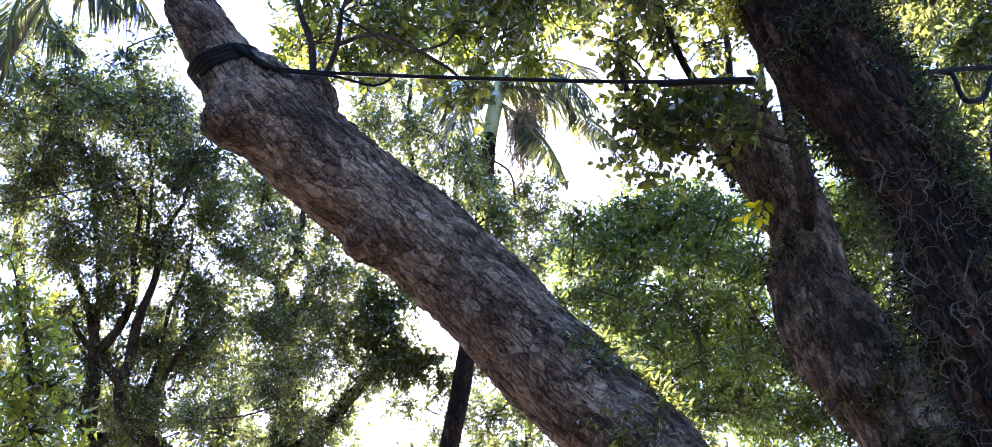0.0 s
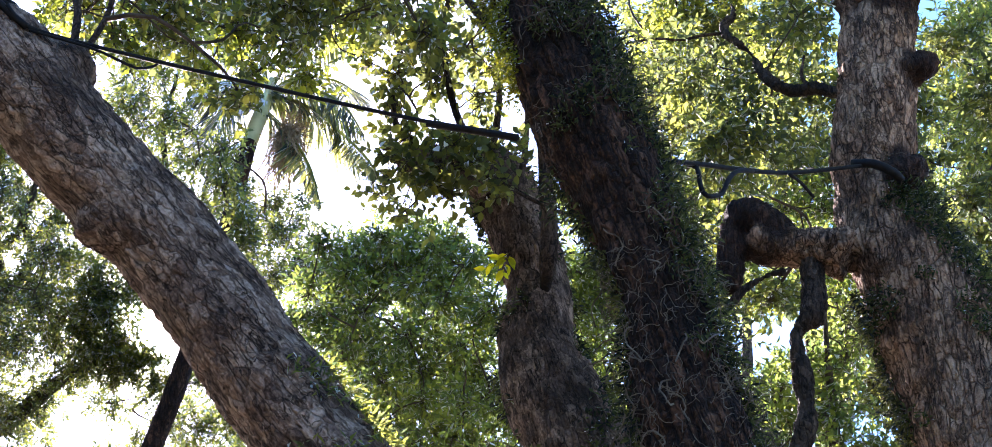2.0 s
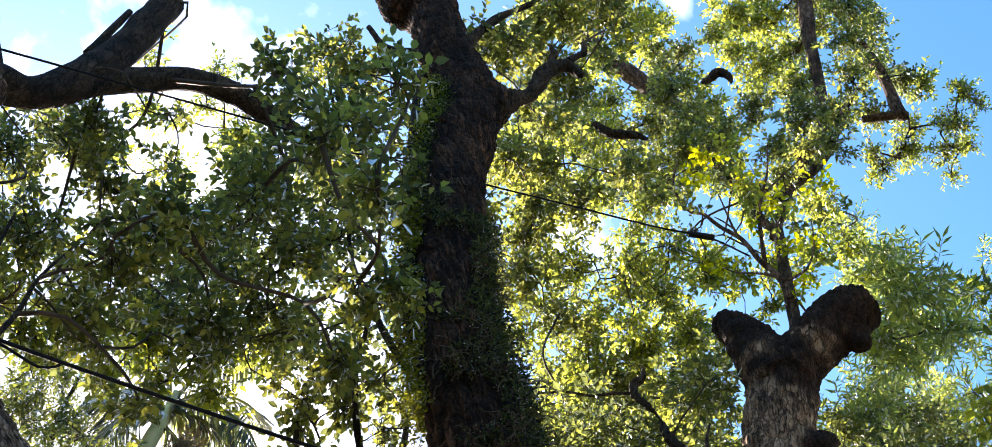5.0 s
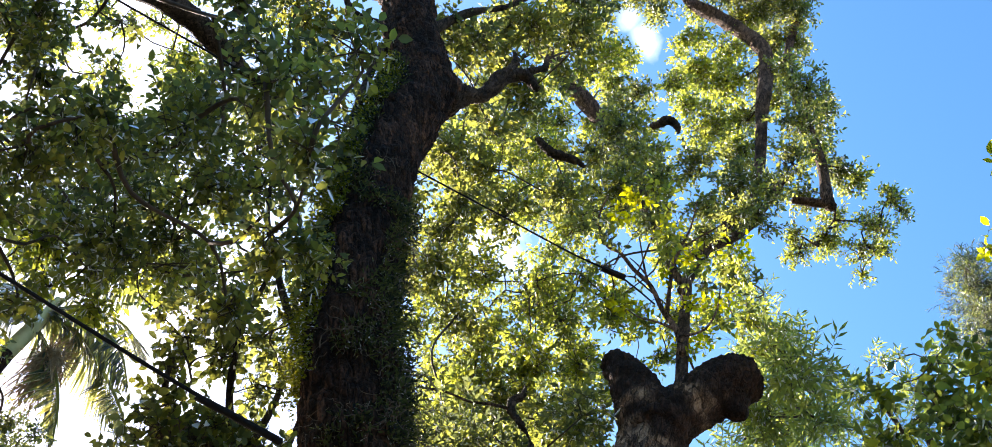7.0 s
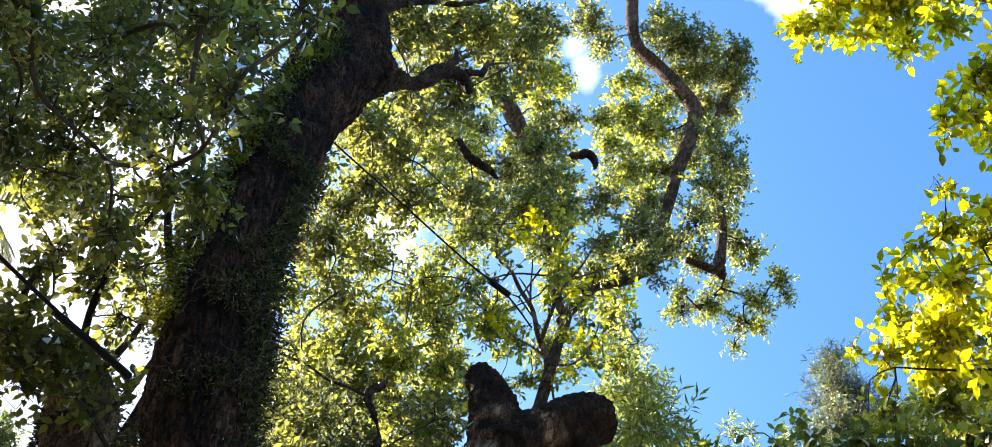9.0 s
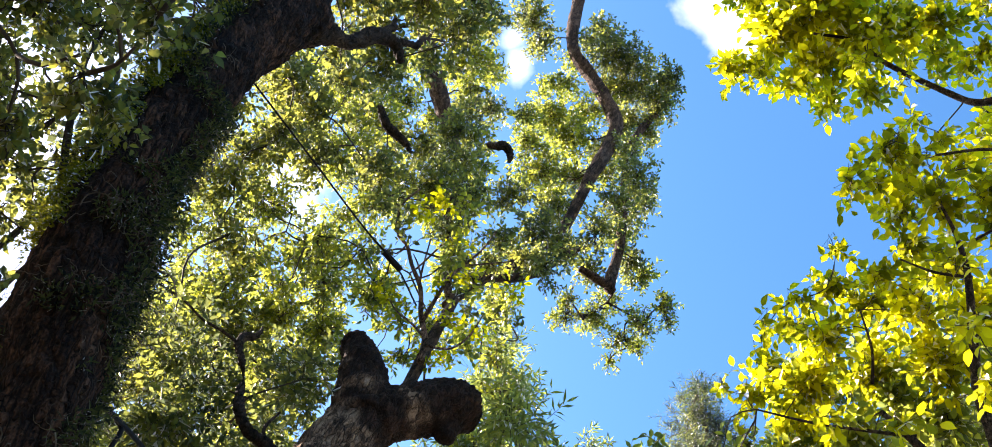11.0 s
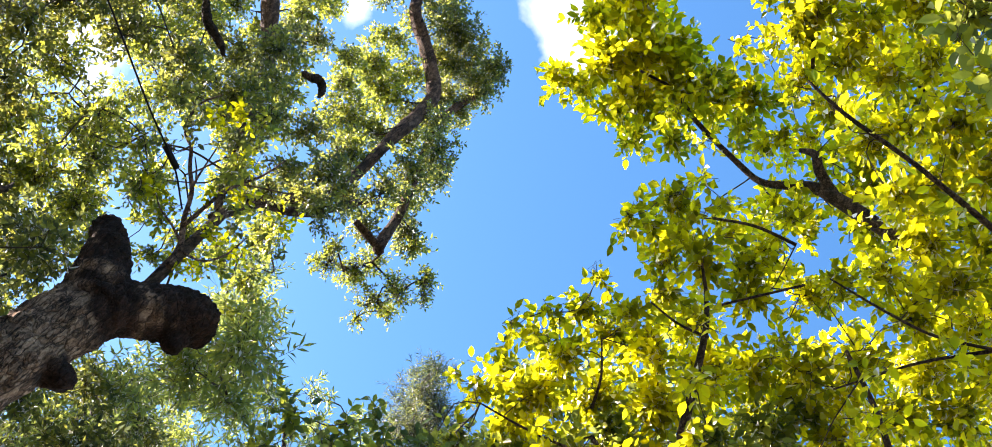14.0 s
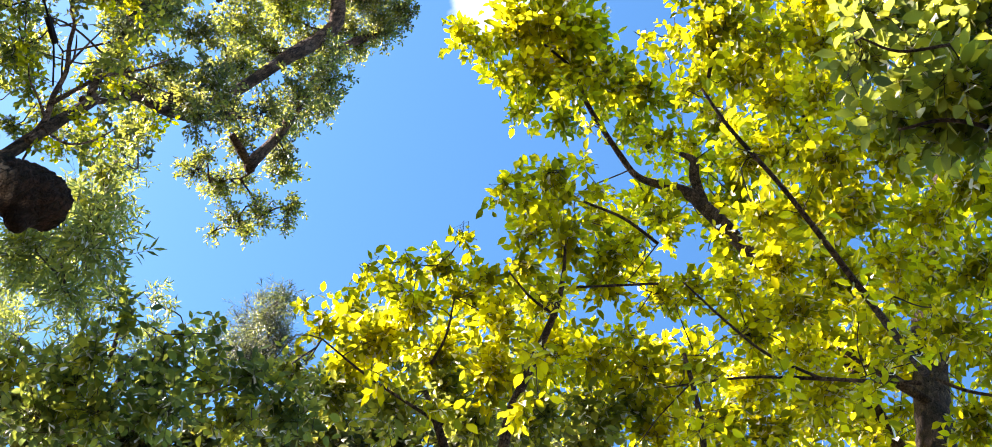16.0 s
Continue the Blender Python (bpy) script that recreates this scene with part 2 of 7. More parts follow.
LEAF_PALM = leaf_material("leaf_palm", (0.05, 0.07, 0.025), (0.09, 0.12, 0.04), (0.16, 0.17, 0.06), (0.45, 0.48, 0.14), 0.5, 0.8)
LEAF_FEATHER = leaf_material("leaf_feathery", (0.04, 0.062, 0.03), (0.075, 0.105, 0.045), (0.12, 0.15, 0.065), (0.34, 0.42, 0.10), 0.5)
LEAF_MOSS = leaf_material("leaf_mossy", (0.03, 0.042, 0.008), (0.07, 0.09, 0.014), (0.13, 0.15, 0.02), (0.46, 0.48, 0.03), 0.5, 0.8, 0.35)
LEAF_CREEPER = leaf_material("leaf_creeper", (0.014, 0.019, 0.009), (0.034, 0.042, 0.020), (0.072, 0.082, 0.042), (0.18, 0.21, 0.05), 0.35, 0.95)


# ---- building blocks ----
def mesh_object(name, verts, faces, mat, parent=None, uvs=None, smooth=True):
    """One mesh object from vertex and face arrays (all faces with the same number of corners)."""
    verts, faces = np.asarray(verts, np.float32), np.asarray(faces, np.int32)
    me = bpy.data.meshes.new(name)
    k = faces.shape[1]
    me.vertices.add(len(verts))
    me.vertices.foreach_set("co", verts.ravel())
    me.loops.add(faces.size)
    me.loops.foreach_set("vertex_index", faces.ravel())
    me.polygons.add(len(faces))
    me.polygons.foreach_set("loop_start", np.arange(0, faces.size, k, dtype=np.int32))
    if uvs is not None:
        me.uv_layers.new(name="UVMap").data.foreach_set("uv", np.asarray(uvs, np.float32).ravel())
    me.update(calc_edges=True)
    if smooth:
        me.polygons.foreach_set("use_smooth", np.ones(len(faces), bool))
    me.materials.append(mat)
    ob = new(name, me)
    ob.parent = parent
    return ob


def smooth_line(points, step):
    """A rounded line through points (each with a radius), resampled about every step metres."""
    p = np.array(points, float)
    p = np.vstack([2 * p[0] - p[1], p, 2 * p[-1] - p[-2]])
    out = []
    for i in range(1, len(p) - 2):
        n = max(2, int(np.linalg.norm(p[i + 1, :3] - p[i, :3]) / step))
        for s in np.arange(n) / n:
            a, b, c, d = p[i - 1], p[i], p[i + 1], p[i + 2]
            out.append(0.5 * (2 * b + (c - a) * s + (2 * a - 5 * b + 4 * c - d) * s * s + (3 * b - a - 3 * c + d) * s ** 3))
    out.append(p[-2])
    out = np.array(out)
    out[:, 3] = np.maximum(out[:, 3], 0.002)
    return out


def frames_along(c):
    t = np.gradient(c, axis=0)
    t /= np.linalg.norm(t, axis=1, keepdims=True) + 1e-9
    a = np.cross(t[0], (0.3, 0.2, 0.9))
    a /= np.linalg.norm(a) + 1e-9
    side = np.empty_like(c)
    for i in range(len(c)):
        a = a - t[i] * (a @ t[i])
        a /= np.linalg.norm(a) + 1e-9
        side[i] = a
    return t, side, np.cross(t, side)


def tube(points, sides=10, step=0.1, lumps=0.0, seed=0):
    """Vertices and quads of an uneven limb with a rounded end."""
    line = smooth_line(points, step)
    c, r = line[:, :3], line[:, 3]
    t, a, b = frames_along(c)
    n = len(c)
    th = np.linspace(0, 2 * np.pi, sides, endpoint=False)
    along = np.concatenate([[0], np.cumsum(np.linalg.norm(np.diff(c, axis=0), axis=1))])
    rad = np.repeat(r[:, None], sides, 1)
    if lumps:
        for i in range(n):
            for j in range(sides):
                q = Vector((math.cos(th[j]) * r[i] + seed * 7.3, math.sin(th[j]) * r[i], along[i]))
                rad[i, j] += lumps * r[i] * (noise.noise(q * 2.2) + 0.6 * noise.noise(q * 5.0))
    v = c[:, None, :] + rad[..., None] * (np.cos(th)[None, :, None] * a[:, None, :] + np.sin(th)[None, :, None] * b[:, None, :])
    v = v.reshape(-1, 3)
    i, j = np.meshgrid(np.arange(n - 1), np.arange(sides), indexing="ij")
    j2 = (j + 1) % sides
    f = np.stack([i * sides + j, i * sides + j2, (i + 1) * sides + j2, (i + 1) * sides + j], -1).reshape(-1, 4)
    foot, tip = len(v), len(v) + 1
    v = np.vstack([v, c[0], c[-1] + t[-1] * r[-1] * 0.35])
    last = (n - 1) * sides
    k = np.arange(0, sides - 1, 2)
    end = np.stack([last + k, last + k + 1, last + (k + 2) % sides, np.full(len(k), tip)], -1)
    start = np.stack([(k + 2) % sides, k + 1, k, np.full(len(k), foot)], -1)
    return v, np.vstack([f, end, start])


def limb(name, points, mat, parent, sides=12, step=0.08, lumps=0.12, seed=0, label=""):
    v, f = tube(points, sides, step, lumps, seed)
    ob = mesh_object(name, v, f, mat, parent)
    return tagged(ob, label) if label else ob


def grown_trunk(name, lines, mat, parent, voxel=0.024, relief=0.016, plate=0.065, long=0.45, grow=(0, 0, 1), seed=0, lump=0.03, dark_ends=()):
    """A trunk and its stubs grown into one skin, with bark plates in relief along the way it grows."""
    v, f = joined([tube(q, 28, 0.06, 0.06, seed + k) for k, q in enumerate(lines)])
    rough = mesh_object(name, v, f, mat)
    mod = rough.modifiers.new("skin", "REMESH")
    mod.mode, mod.voxel_size = "VOXEL", voxel
    soft = rough.modifiers.new("soft", "SMOOTH")
    soft.factor, soft.iterations = 0.5, 6
    skin = bpy.data.meshes.new_from_object(rough.evaluated_get(bpy.context.evaluated_depsgraph_get()))
    bpy.data.objects.remove(rough)
    n = len(skin.vertices)
    co, nor = np.empty(n * 3, np.float32), np.empty(n * 3, np.float32)
    skin.vertices.foreach_get("co", co)
    skin.vertex_normals.foreach_get("vector", nor)
    co, nor = co.reshape(-1, 3), nor.reshape(-1, 3)
    spin = Vector(grow).rotation_difference(Vector((0, 0, 1))).to_matrix()
    h, darkness = np.empty(n), np.zeros(n)
    for i in range(n):
        q = spin @ Vector(co[i])
        for x, y, z, r in dark_ends:
            far = (Vector(co[i]) - Vector((x, y, z))).length / r + 0.35 * noise.noise(q * 6.0)
            darkness[i] = max(darkness[i], min(1.0, max(0.0, (1.15 - far) / 0.3)))
        w = q + Vector((noise.noise(q * 7), noise.noise(q * 7 + Vector((5, 1, 2))), 1.6 * noise.noise(q * 5 + Vector((1, 8, 2))))) * 0.03
        w.z *= long
        d = noise.voronoi(w / plate)[0]
        h[i] = relief * (min(1.0, (d[1] - d[0]) / 0.35) - 0.6 + 0.5 * noise.noise(q * 24)) + lump * (noise.noise(q * 3.1) + 0.5 * noise.noise(q * 7.0))
    skin.vertices.foreach_set("co", (co + nor * h[:, None]).astype(np.float32).ravel())
    skin.attributes.new("end_dark", "FLOAT", "POINT").data.foreach_set("value", darkness.astype(np.float32))
    skin.polygons.foreach_set("use_smooth", np.ones(len(skin.polygons), bool))
    skin.update()
    skin.materials.clear()
    skin.materials.append(mat)
    ob = new(name, skin)
    ob.parent = parent
    return ob


def knotty_limb(points, mat, parent, seed):
    """A crooked old limb with knots."""
    return grown_trunk("limb", [points], mat, parent, 0.013, 0.012, 0.05, 0.5, (0, 0, 1), seed, 0.032)


def surface_points(rng, line, count, keep, eye=EYE):
    """Random places on a limb's skin, kept by keep(fraction along, facing the clearing, noise)."""
    c, r = line[:, :3], line[:, 3]
    t, a, b = frames_along(c)
    i = rng.integers(0, len(c), count)
    th = rng.uniform(0, 6.283, count)
    nor = np.cos(th)[:, None] * a[i] + np.sin(th)[:, None] * b[i]
    p = c[i] + t[i] * rng.uniform(-0.03, 0.03, count)[:, None]
    facing = np.sum(nor * unit(np.array(eye) - p), axis=1)
    right = np.sum(nor * unit(np.cross(t[i], np.array(eye) - p)), axis=1)
    ok = np.array([keep(p[k, 2], facing[k], right[k], noise.noise(Vector(p[k] + nor[k] * r[i[k]]) * 3.0)) for k in range(count)])
    return p[ok], nor[ok], r[i][ok], t[i][ok]


def creeper(tree, points, count, keep, seed, mat, leaf=(0.06, 0.022), puff=0.07, strands=0, strand_len=0.35, root_keep=None, stout=0):
    """Climbing leaves and dry rootlets that cling to a trunk."""
    rng = np.random.default_rng(seed)
    line = smooth_line(points, 0.04)
    p, nor, r, t = surface_points(rng, line, count, keep)
    cushion = np.array([max(0.15, 0.75 + 1.6 * noise.noise(Vector(q) * 4.0)) for q in p + nor * r[:, None]])
    base = p + nor * (r + rng.uniform(-0.01, 1, len(p)) ** 2 * puff * cushion)[:, None]
    axis = nor * 0.7 + rng.normal(0, 0.7, nor.shape) + np.array([0, 0, -0.25])
    v, f = leaf_blades(rng, base, axis, leaf[0], leaf[1])
    tagged(mesh_object("creeper_leaf", v, f, mat, tree, smooth=False), "small narrow creeper leaves", kind="stuff")
    for number, thick, size in ((strands, 0.0024, strand_len), (stout, 0.006, strand_len * 1.8)):
        if not number:
            continue
        p, nor, r, t = surface_points(rng, line, number, root_keep or keep)
        s, e = [], []
        at = p + nor * (r + rng.uniform(0.02, 0.09, len(p)))[:, None]
        way = unit(rng.normal(0, 1, p.shape) * 0.7 + np.array([0, 0, -0.5]) + nor * 0.25)
        for k in range(7):
            nxt = at + way * (size / 7 * rng.uniform(0.5, 1.5, len(at)))[:, None]
            s.append(at), e.append(nxt)
            way = unit(way + rng.normal(0, 0.62, way.shape) + nor * 0.06 + np.array([0, 0, -0.12]))
            at = nxt
        v, f = sticks(np.vstack(s), np.vstack(e), thick, thick * 0.8)
        tagged(mesh_object("rootlet", v, f, ROOT, tree), "pale dry tangled rootlets", kind="stuff")


def joined(tubes):
    """Several tubes as one set of vertices and faces."""
    vs, fs, k = [], [], 0
    for v, f in tubes:
        vs.append(v), fs.append(f + k)
        k += len(v)
    return np.vstack(vs), np.vstack(fs)


def sticks(starts, ends, r0, r1):
    """Many thin three-sided twigs at once."""
    s, e = np.asarray(starts), np.asarray(ends)
    d = e - s
    d /= np.linalg.norm(d, axis=1, keepdims=True) + 1e-9
    a = np.cross(d, (0.31, 0.73, 0.61))
    a /= np.linalg.norm(a, axis=1, keepdims=True) + 1e-9
    b = np.cross(d, a)
    r0, r1 = np.broadcast_to(r0, len(s))[:, None], np.broadcast_to(r1, len(s))[:, None]
    ring = [(math.cos(x), math.sin(x)) for x in (0, 2.094, 4.189)]
    v = np.stack([s + r0 * (x * a + y * b) for x, y in ring] + [e + r1 * (x * a + y * b) for x, y in ring], 1)
    base = np.arange(len(s))[:, None, None] * 6
    f = base + np.array([[0, 1, 4, 3], [1, 2, 5, 4], [2, 0, 3, 5]])[None]
    return v.reshape(-1, 3), f.reshape(-1, 4)


def unit(v):
    return v / (np.linalg.norm(v, axis=-1, keepdims=True) + 1e-9)


def leaf_blades(rng, base, axis, length, width, fine=False, flat=0.7):
    """Leaf blades folded along the midrib. base: stalk ends; axis: the way they point; fine: rounded, turned to the sun unless "shade"."""
    n = len(base)
    axis = unit(axis)
    up = unit(np.array([0, 0, flat]) + (0.55 if fine is True else 0.0) * np.array(SUN) + rng.normal(0, 0.45, (n, 3)))
    side = unit(np.cross(axis, up))
    nor = np.cross(side, axis)
    L = (length * rng.uniform(0.65, 1.25, n))[:, None]
    W = (width * rng.uniform(0.8, 1.2, n))[:, None] * L / length
    fold = rng.uniform(0.05, 0.35, n)[:, None] * W
    bend = rng.uniform(-0.05, 0.3, n)[:, None] * L
    if fine:
        # stalk end, two shoulders, two flanks, tip
        v = np.stack([base, base + axis * L * 0.30 + side * W * 0.43 + nor * fold * 0.8, base + axis * L * 0.62 + side * W * 0.46 + nor * (fold - bend * 0.3),
                      base + axis * L - nor * bend, base + axis * L * 0.62 - side * W * 0.46 + nor * (fold - bend * 0.3),
                      base + axis * L * 0.30 - side * W * 0.43 + nor * fold * 0.8], 1)
        tri = np.array([[0, 2, 1], [0, 3, 2], [0, 5, 4], [0, 4, 3]])
        f = np.arange(n)[:, None, None] * 6 + tri[None]
        return v.reshape(-1, 3), f.reshape(-1, 3)
    mid = base + axis * L * 0.45
    v = np.stack([base, mid + side * W * 0.5 + nor * fold, base + axis * L - nor * bend, mid - side * W * 0.5 + nor * fold], 1)
    tri = np.array([[0, 2, 1], [0, 3, 2]])
    f = np.arange(n)[:, None, None] * 4 + tri[None]
    return v.reshape(-1, 3), f.reshape(-1, 3)


def foliage(tree, clumps, mat, leaf=(0.085, 0.036), cover=1.6, spray=0.32, per_spray=11, seed=1, fine=False, droop=0.15, twig_r=0.0035,
            limbs=None, name="crown", thick=0.012, branch_mat=None, ragged=0.35, label="", squash=0.9, tuft=5):
    """A crown's leaves on short sprays, gathered in clumps (x, y, z, radius), with branches that reach each clump from the nearest wood."""
    rng = np.random.default_rng(seed)
    C = np.array(clumps, float)
    blade = leaf[0] * leaf[1] * 0.5
    S, D, owner = [], [], []
    for k, (x, y, z, r) in enumerate(C):
        n = max(3, int(cover * math.pi * r * r / (blade * 0.55) / per_spray))
        d = unit(rng.normal(0, 1, (n, 3)))
        # uneven outline: a clump is made of lobes
        lobes = unit(rng.normal(0, 1, (7, 3)))
        push = np.max(d @ lobes.T, axis=1)
        rr = r * (rng.uniform(0, 1, n) ** 0.42) * (1 - ragged + ragged * 1.5 * np.clip(push, 0, 1) ** 2)
        at = d * rr[:, None]
        # sprays gather in tufts with gaps between them
        heart = at[rng.integers(0, n, n) // tuft]
        at = heart + (at - heart) * rng.uniform(0.5, 1.0, n)[:, None]
        S.append(np.array([x, y, z]) + at * np.array([1.05, 1.05, squash]))
        D.append(unit(d * 0.8 + rng.normal(0, 0.6, (n, 3)) + np.array([0, 0, 0.1 - droop])))
        owner.append(np.full(n, k))
    S, D, owner = np.vstack(S), np.vstack(D), np.concatenate(owner)
    size = spray * rng.uniform(0.6, 1.3, len(S))
    base = S - D * size[:, None] * 0.5
    tipend = base + D * size[:, None] + np.array([0, 0, -droop * 0.3]) * size[:, None]
    k = per_spray
    u = (np.arange(k) + 0.8) / k
    turn = rng.uniform(0, 6.28, len(S))[:, None] + np.arange(k)[None] * 2.4
    a = unit(np.cross(D, rng.normal(0, 1, D.shape)))
    b = np.cross(D, a)
    at = base[:, None] + (tipend - base)[:, None] * (u[None, :, None] + rng.normal(0, 0.03, (len(S), k, 1)))
    out = np.cos(turn)[..., None] * a[:, None] + np.sin(turn)[..., None] * b[:, None]
    axis = out * 0.85 + D[:, None] * (0.35 + 0.6 * u[None, :, None]) + np.array([0, 0, -droop]) + rng.normal(0, 0.2, out.shape)
    v, f = leaf_blades(rng, at.reshape(-1, 3), axis.reshape(-1, 3), leaf[0], leaf[1], fine)
    crown = mesh_object(name, v, f, mat, tree, smooth=False)
    tagged(crown, label, kind="stuff")
    # wood: from the limbs to the clumps, in the clumps, and the sprays' own twigs
    wood = []
    if limbs is not None:
        nodes = [np.vstack([smooth_line(q, 0.25)[:, :3] for q in limbs])]
        order = np.argsort([np.min(np.linalg.norm(nodes[0] - c[:3], axis=1)) for c in C])
        for i in order:
            pool = np.vstack(nodes)
            c = C[i]
            gap = np.linalg.norm(pool - c[:3], axis=1)
            j = int(np.argmin(gap))
            s, g = pool[j], gap[j]
            if g < 0.05:
                continue
            w = rng.normal(0, 0.12 * g, (2, 3))
            r0 = thick * min(1.25, 0.6 + 0.5 * g)
            pts = [(*s, r0), (*(s + (c[:3] - s) * 0.35 + w[0]), r0 * 0.8), (*(s + (c[:3] - s) * 0.7 + w[1]), r0 * 0.62), (*c[:3], r0 * 0.4)]
            wood.append(tube(pts, 6, 0.12))
            nodes.append(smooth_line(pts, 0.25)[1:, :3])
        centre = C[owner, :3]
        inner = rng.uniform(0, 1, len(S)) < min(1.0, 14.0 * len(C) / len(S))
        if inner.any():
            kink = centre[inner] * 0.45 + base[inner] * 0.55 + rng.normal(0, 0.06, (inner.sum(), 3))
            wood.append(sticks(centre[inner], kink, thick * 0.4, thick * 0.28))
            wood.append(sticks(kink, base[inner], thick * 0.28, thick * 0.18))
    wood.append(sticks(base, tipend, twig_r, twig_r * 0.4))
    v, f = joined(wood)
    tagged(mesh_object("twig", v, f, branch_mat or TWIG, tree), kind="stuff")
    return crown


def frond(tree, points, pinna, mat, seed, droop=0.8, gap=0.03):
    """A feather leaf: a bent rib with hanging narrow leaflets on both sides."""
    rng = np.random.default_rng(seed)
    line = smooth_line(points, gap)
    c = line[:, :3]
    t, a, b = frames_along(c)
    side = unit(np.cross(t, np.array([0, 0, 1.0])))
    u = np.linspace(0, 1, len(c))
    size = pinna * np.clip(np.sin(np.pi * (0.12 + 0.86 * u)), 0.15, 1)
    P, A, L = [], [], []
    for sg in (-1, 1):
        P.append(c)
        A.append(unit(side * sg * 0.75 + t * 0.5 + np.array([0, 0, -droop]) + rng.normal(0, 0.13, c.shape)))
        L.append(size * rng.uniform(0.8, 1.1, len(c)))
    P, A, L = np.vstack(P), np.vstack(A), np.concatenate(L)[:, None]
    flat = unit(np.cross(A, np.vstack([t, t])))
    w = 0.028
    sag = np.array([0, 0, -0.14])
    v = np.stack([P, P + A * L * 0.5 + flat * 0 + np.vstack([t, t]) * w + sag * L * 0.4, P + A * L + sag * L * 1.6, P + A * L * 0.5 - np.vstack([t, t]) * w + sag * L * 0.4], 1)
    f = np.arange(len(P))[:, None, None] * 4 + np.array([[0, 2, 1], [0, 3, 2]])[None]
    leaf = mesh_object("frond", v.reshape(-1, 3), f.reshape(-1, 3), mat, tree, smooth=False)
    rv, rf = tube(points, 6, 0.08)
    rib = mesh_object("rib", rv, rf, mat, leaf)
    return leaf


def big_leaves(tree, points, count, seed, size=0.13):
    """Single large leaves along a thin branch, each a piece of its own."""
    rng = np.random.default_rng(seed)
    shapes = []
    for k in range(4):
        v, f = leaf_blades(rng, np.zeros((1, 3)), np.array([[0.0, 1.0, 0.0]]), size, size * 0.52, True)
        me = bpy.data.meshes.new("leaf")
        me.from_pydata(v.tolist(), [], f.tolist())
        me.materials.append(LEAF_SINGLE)
        shapes.append(me)
    line = smooth_line(points, 0.05)
    t, a, b = frames_along(line[:, :3])
    for k in range(count):
        i = int(rng.uniform(0.25, 1.0) * (len(line) - 1))
        th = rng.uniform(0, 6.283)
        way = t[i] * 0.5 + math.cos(th) * a[i] + math.sin(th) * b[i] + np.array([0, 0, -0.1])
        ob = new("leaf", shapes[k % 4])
        ob.parent = tree
        reach = rng.uniform(0.02, 0.16)
        ob.matrix_basis = Matrix.LocRotScale(Vector(line[i, :3] + unit(way) * reach), Vector(way).to_track_quat("Y", "Z") @ Euler((0, rng.normal(0, 0.6), 0)).to_quaternion(), Vector((1, 1, 1)) * rng.uniform(0.6, 1.1))


def thing(name, at, label, category, group="", kind=""):
    """An Empty at the foot of a thing; its parts are children with world coordinates kept."""
    ob = new(name)
    ob.location = at
    ob.empty_display_size = 0.2
    return tagged(ob, label, category, group, kind)


def settle(ob):
    """Keep the parts of a thing where they were built."""
    inv = Matrix.Translation(ob.location).inverted()
    for child in ob.children:
        child.matrix_parent_inverse = inv


# ---- ground ----
gv, gf = [], []
N = 60
for i in range(N + 1):
    for j in range(N + 1):
        s, t = (i / N * 2 - 1), (j / N * 2 - 1)
        x, y = 900 * s * abs(s) ** 1.6, 900 * t * abs(t) ** 1.6
        gv.append((x, y, 0.12 * noise.noise(Vector((x, y, 0)) * 0.15)))
for i in range(N):
    for j in range(N):
        gf.append((i * (N + 1) + j, (i + 1) * (N + 1) + j, (i + 1) * (N + 1) + j + 1, i * (N + 1) + j + 1))
tagged(mesh_object("ground", gv, gf, SOIL), "brown soil with dry leaf litter under the trees", "ground", kind="structure")

# ---- leaning tree with the cable round its neck ----
lean = [(2.4, 5.95, -0.1, 0.46), (2.2, 5.95, 0.9, 0.40), (1.75, 5.95, 2.6, 0.35), (1.12, 5.89, 3.83, 0.323), (0.65, 5.96, 4.33, 0.308), (-0.31, 5.99, 5.20, 0.312), (-0.76, 5.95, 5.47, 0.313), (-1.32, 5.85, 5.84, 0.318), (-1.60, 5.78, 6.04, 0.304), (-1.83, 5.71, 6.23, 0.22), (-1.99, 5.66, 6.40, 0.181),
        (-2.13, 5.61, 6.59, 0.17), (-2.29, 5.55, 6.96, 0.169), (-2.42, 5.49, 7.37, 0.169), (-2.26, 5.56, 8.23, 0.159)]
tree = thing("leaning_tree", (2.4, 5.95, 0), "leaning old tree, rough grey-brown bark, black cable round its neck", "tree")
fork = ([[(-2.34, 5.52, 8.20, 0.169), (-2.03, 5.65, 8.49, 0.13), (-1.83, 5.71, 9.06, 0.155), (-1.77, 5.73, 9.67, 0.145), (-1.75, 5.74, 10.58, 0.128)],
        [(-1.85, 5.71, 8.92, 0.136), (-1.58, 5.79, 9.35, 0.109), (-1.23, 5.87, 9.83, 0.103), (-0.87, 5.94, 10.05, 0.112), (-0.50, 5.98, 10.05, 0.0959), (-0.13, 6.00, 10.05, 0.0568), (0.33, 5.99, 10.17, 0.0289)],
        [(-2.26, 5.56, 8.23, 0.114), (-2.47, 5.47, 8.56, 0.0928), (-2.74, 5.34, 9.00, 0.0833)],
        [(-1.94, 5.68, 9.26, 0.0456), (-1.94, 5.68, 9.59, 0.0365), (-1.93, 5.68, 10.07, 0.0271)]]
    + [[(-1.35, 6.05, 6.45, 0.0289), (-1.45, 6.13, 6.89, 0.0258), (-1.63, 6.19, 7.31, 0.0178), (-1.74, 6.26, 7.89, 0.00931)],
        [(-1.30, 6.06, 6.42, 0.0227), (-1.28, 6.17, 6.94, 0.0196), (-1.32, 6.26, 7.40, 0.0136), (-1.28, 6.37, 7.94, 0.00714)]])
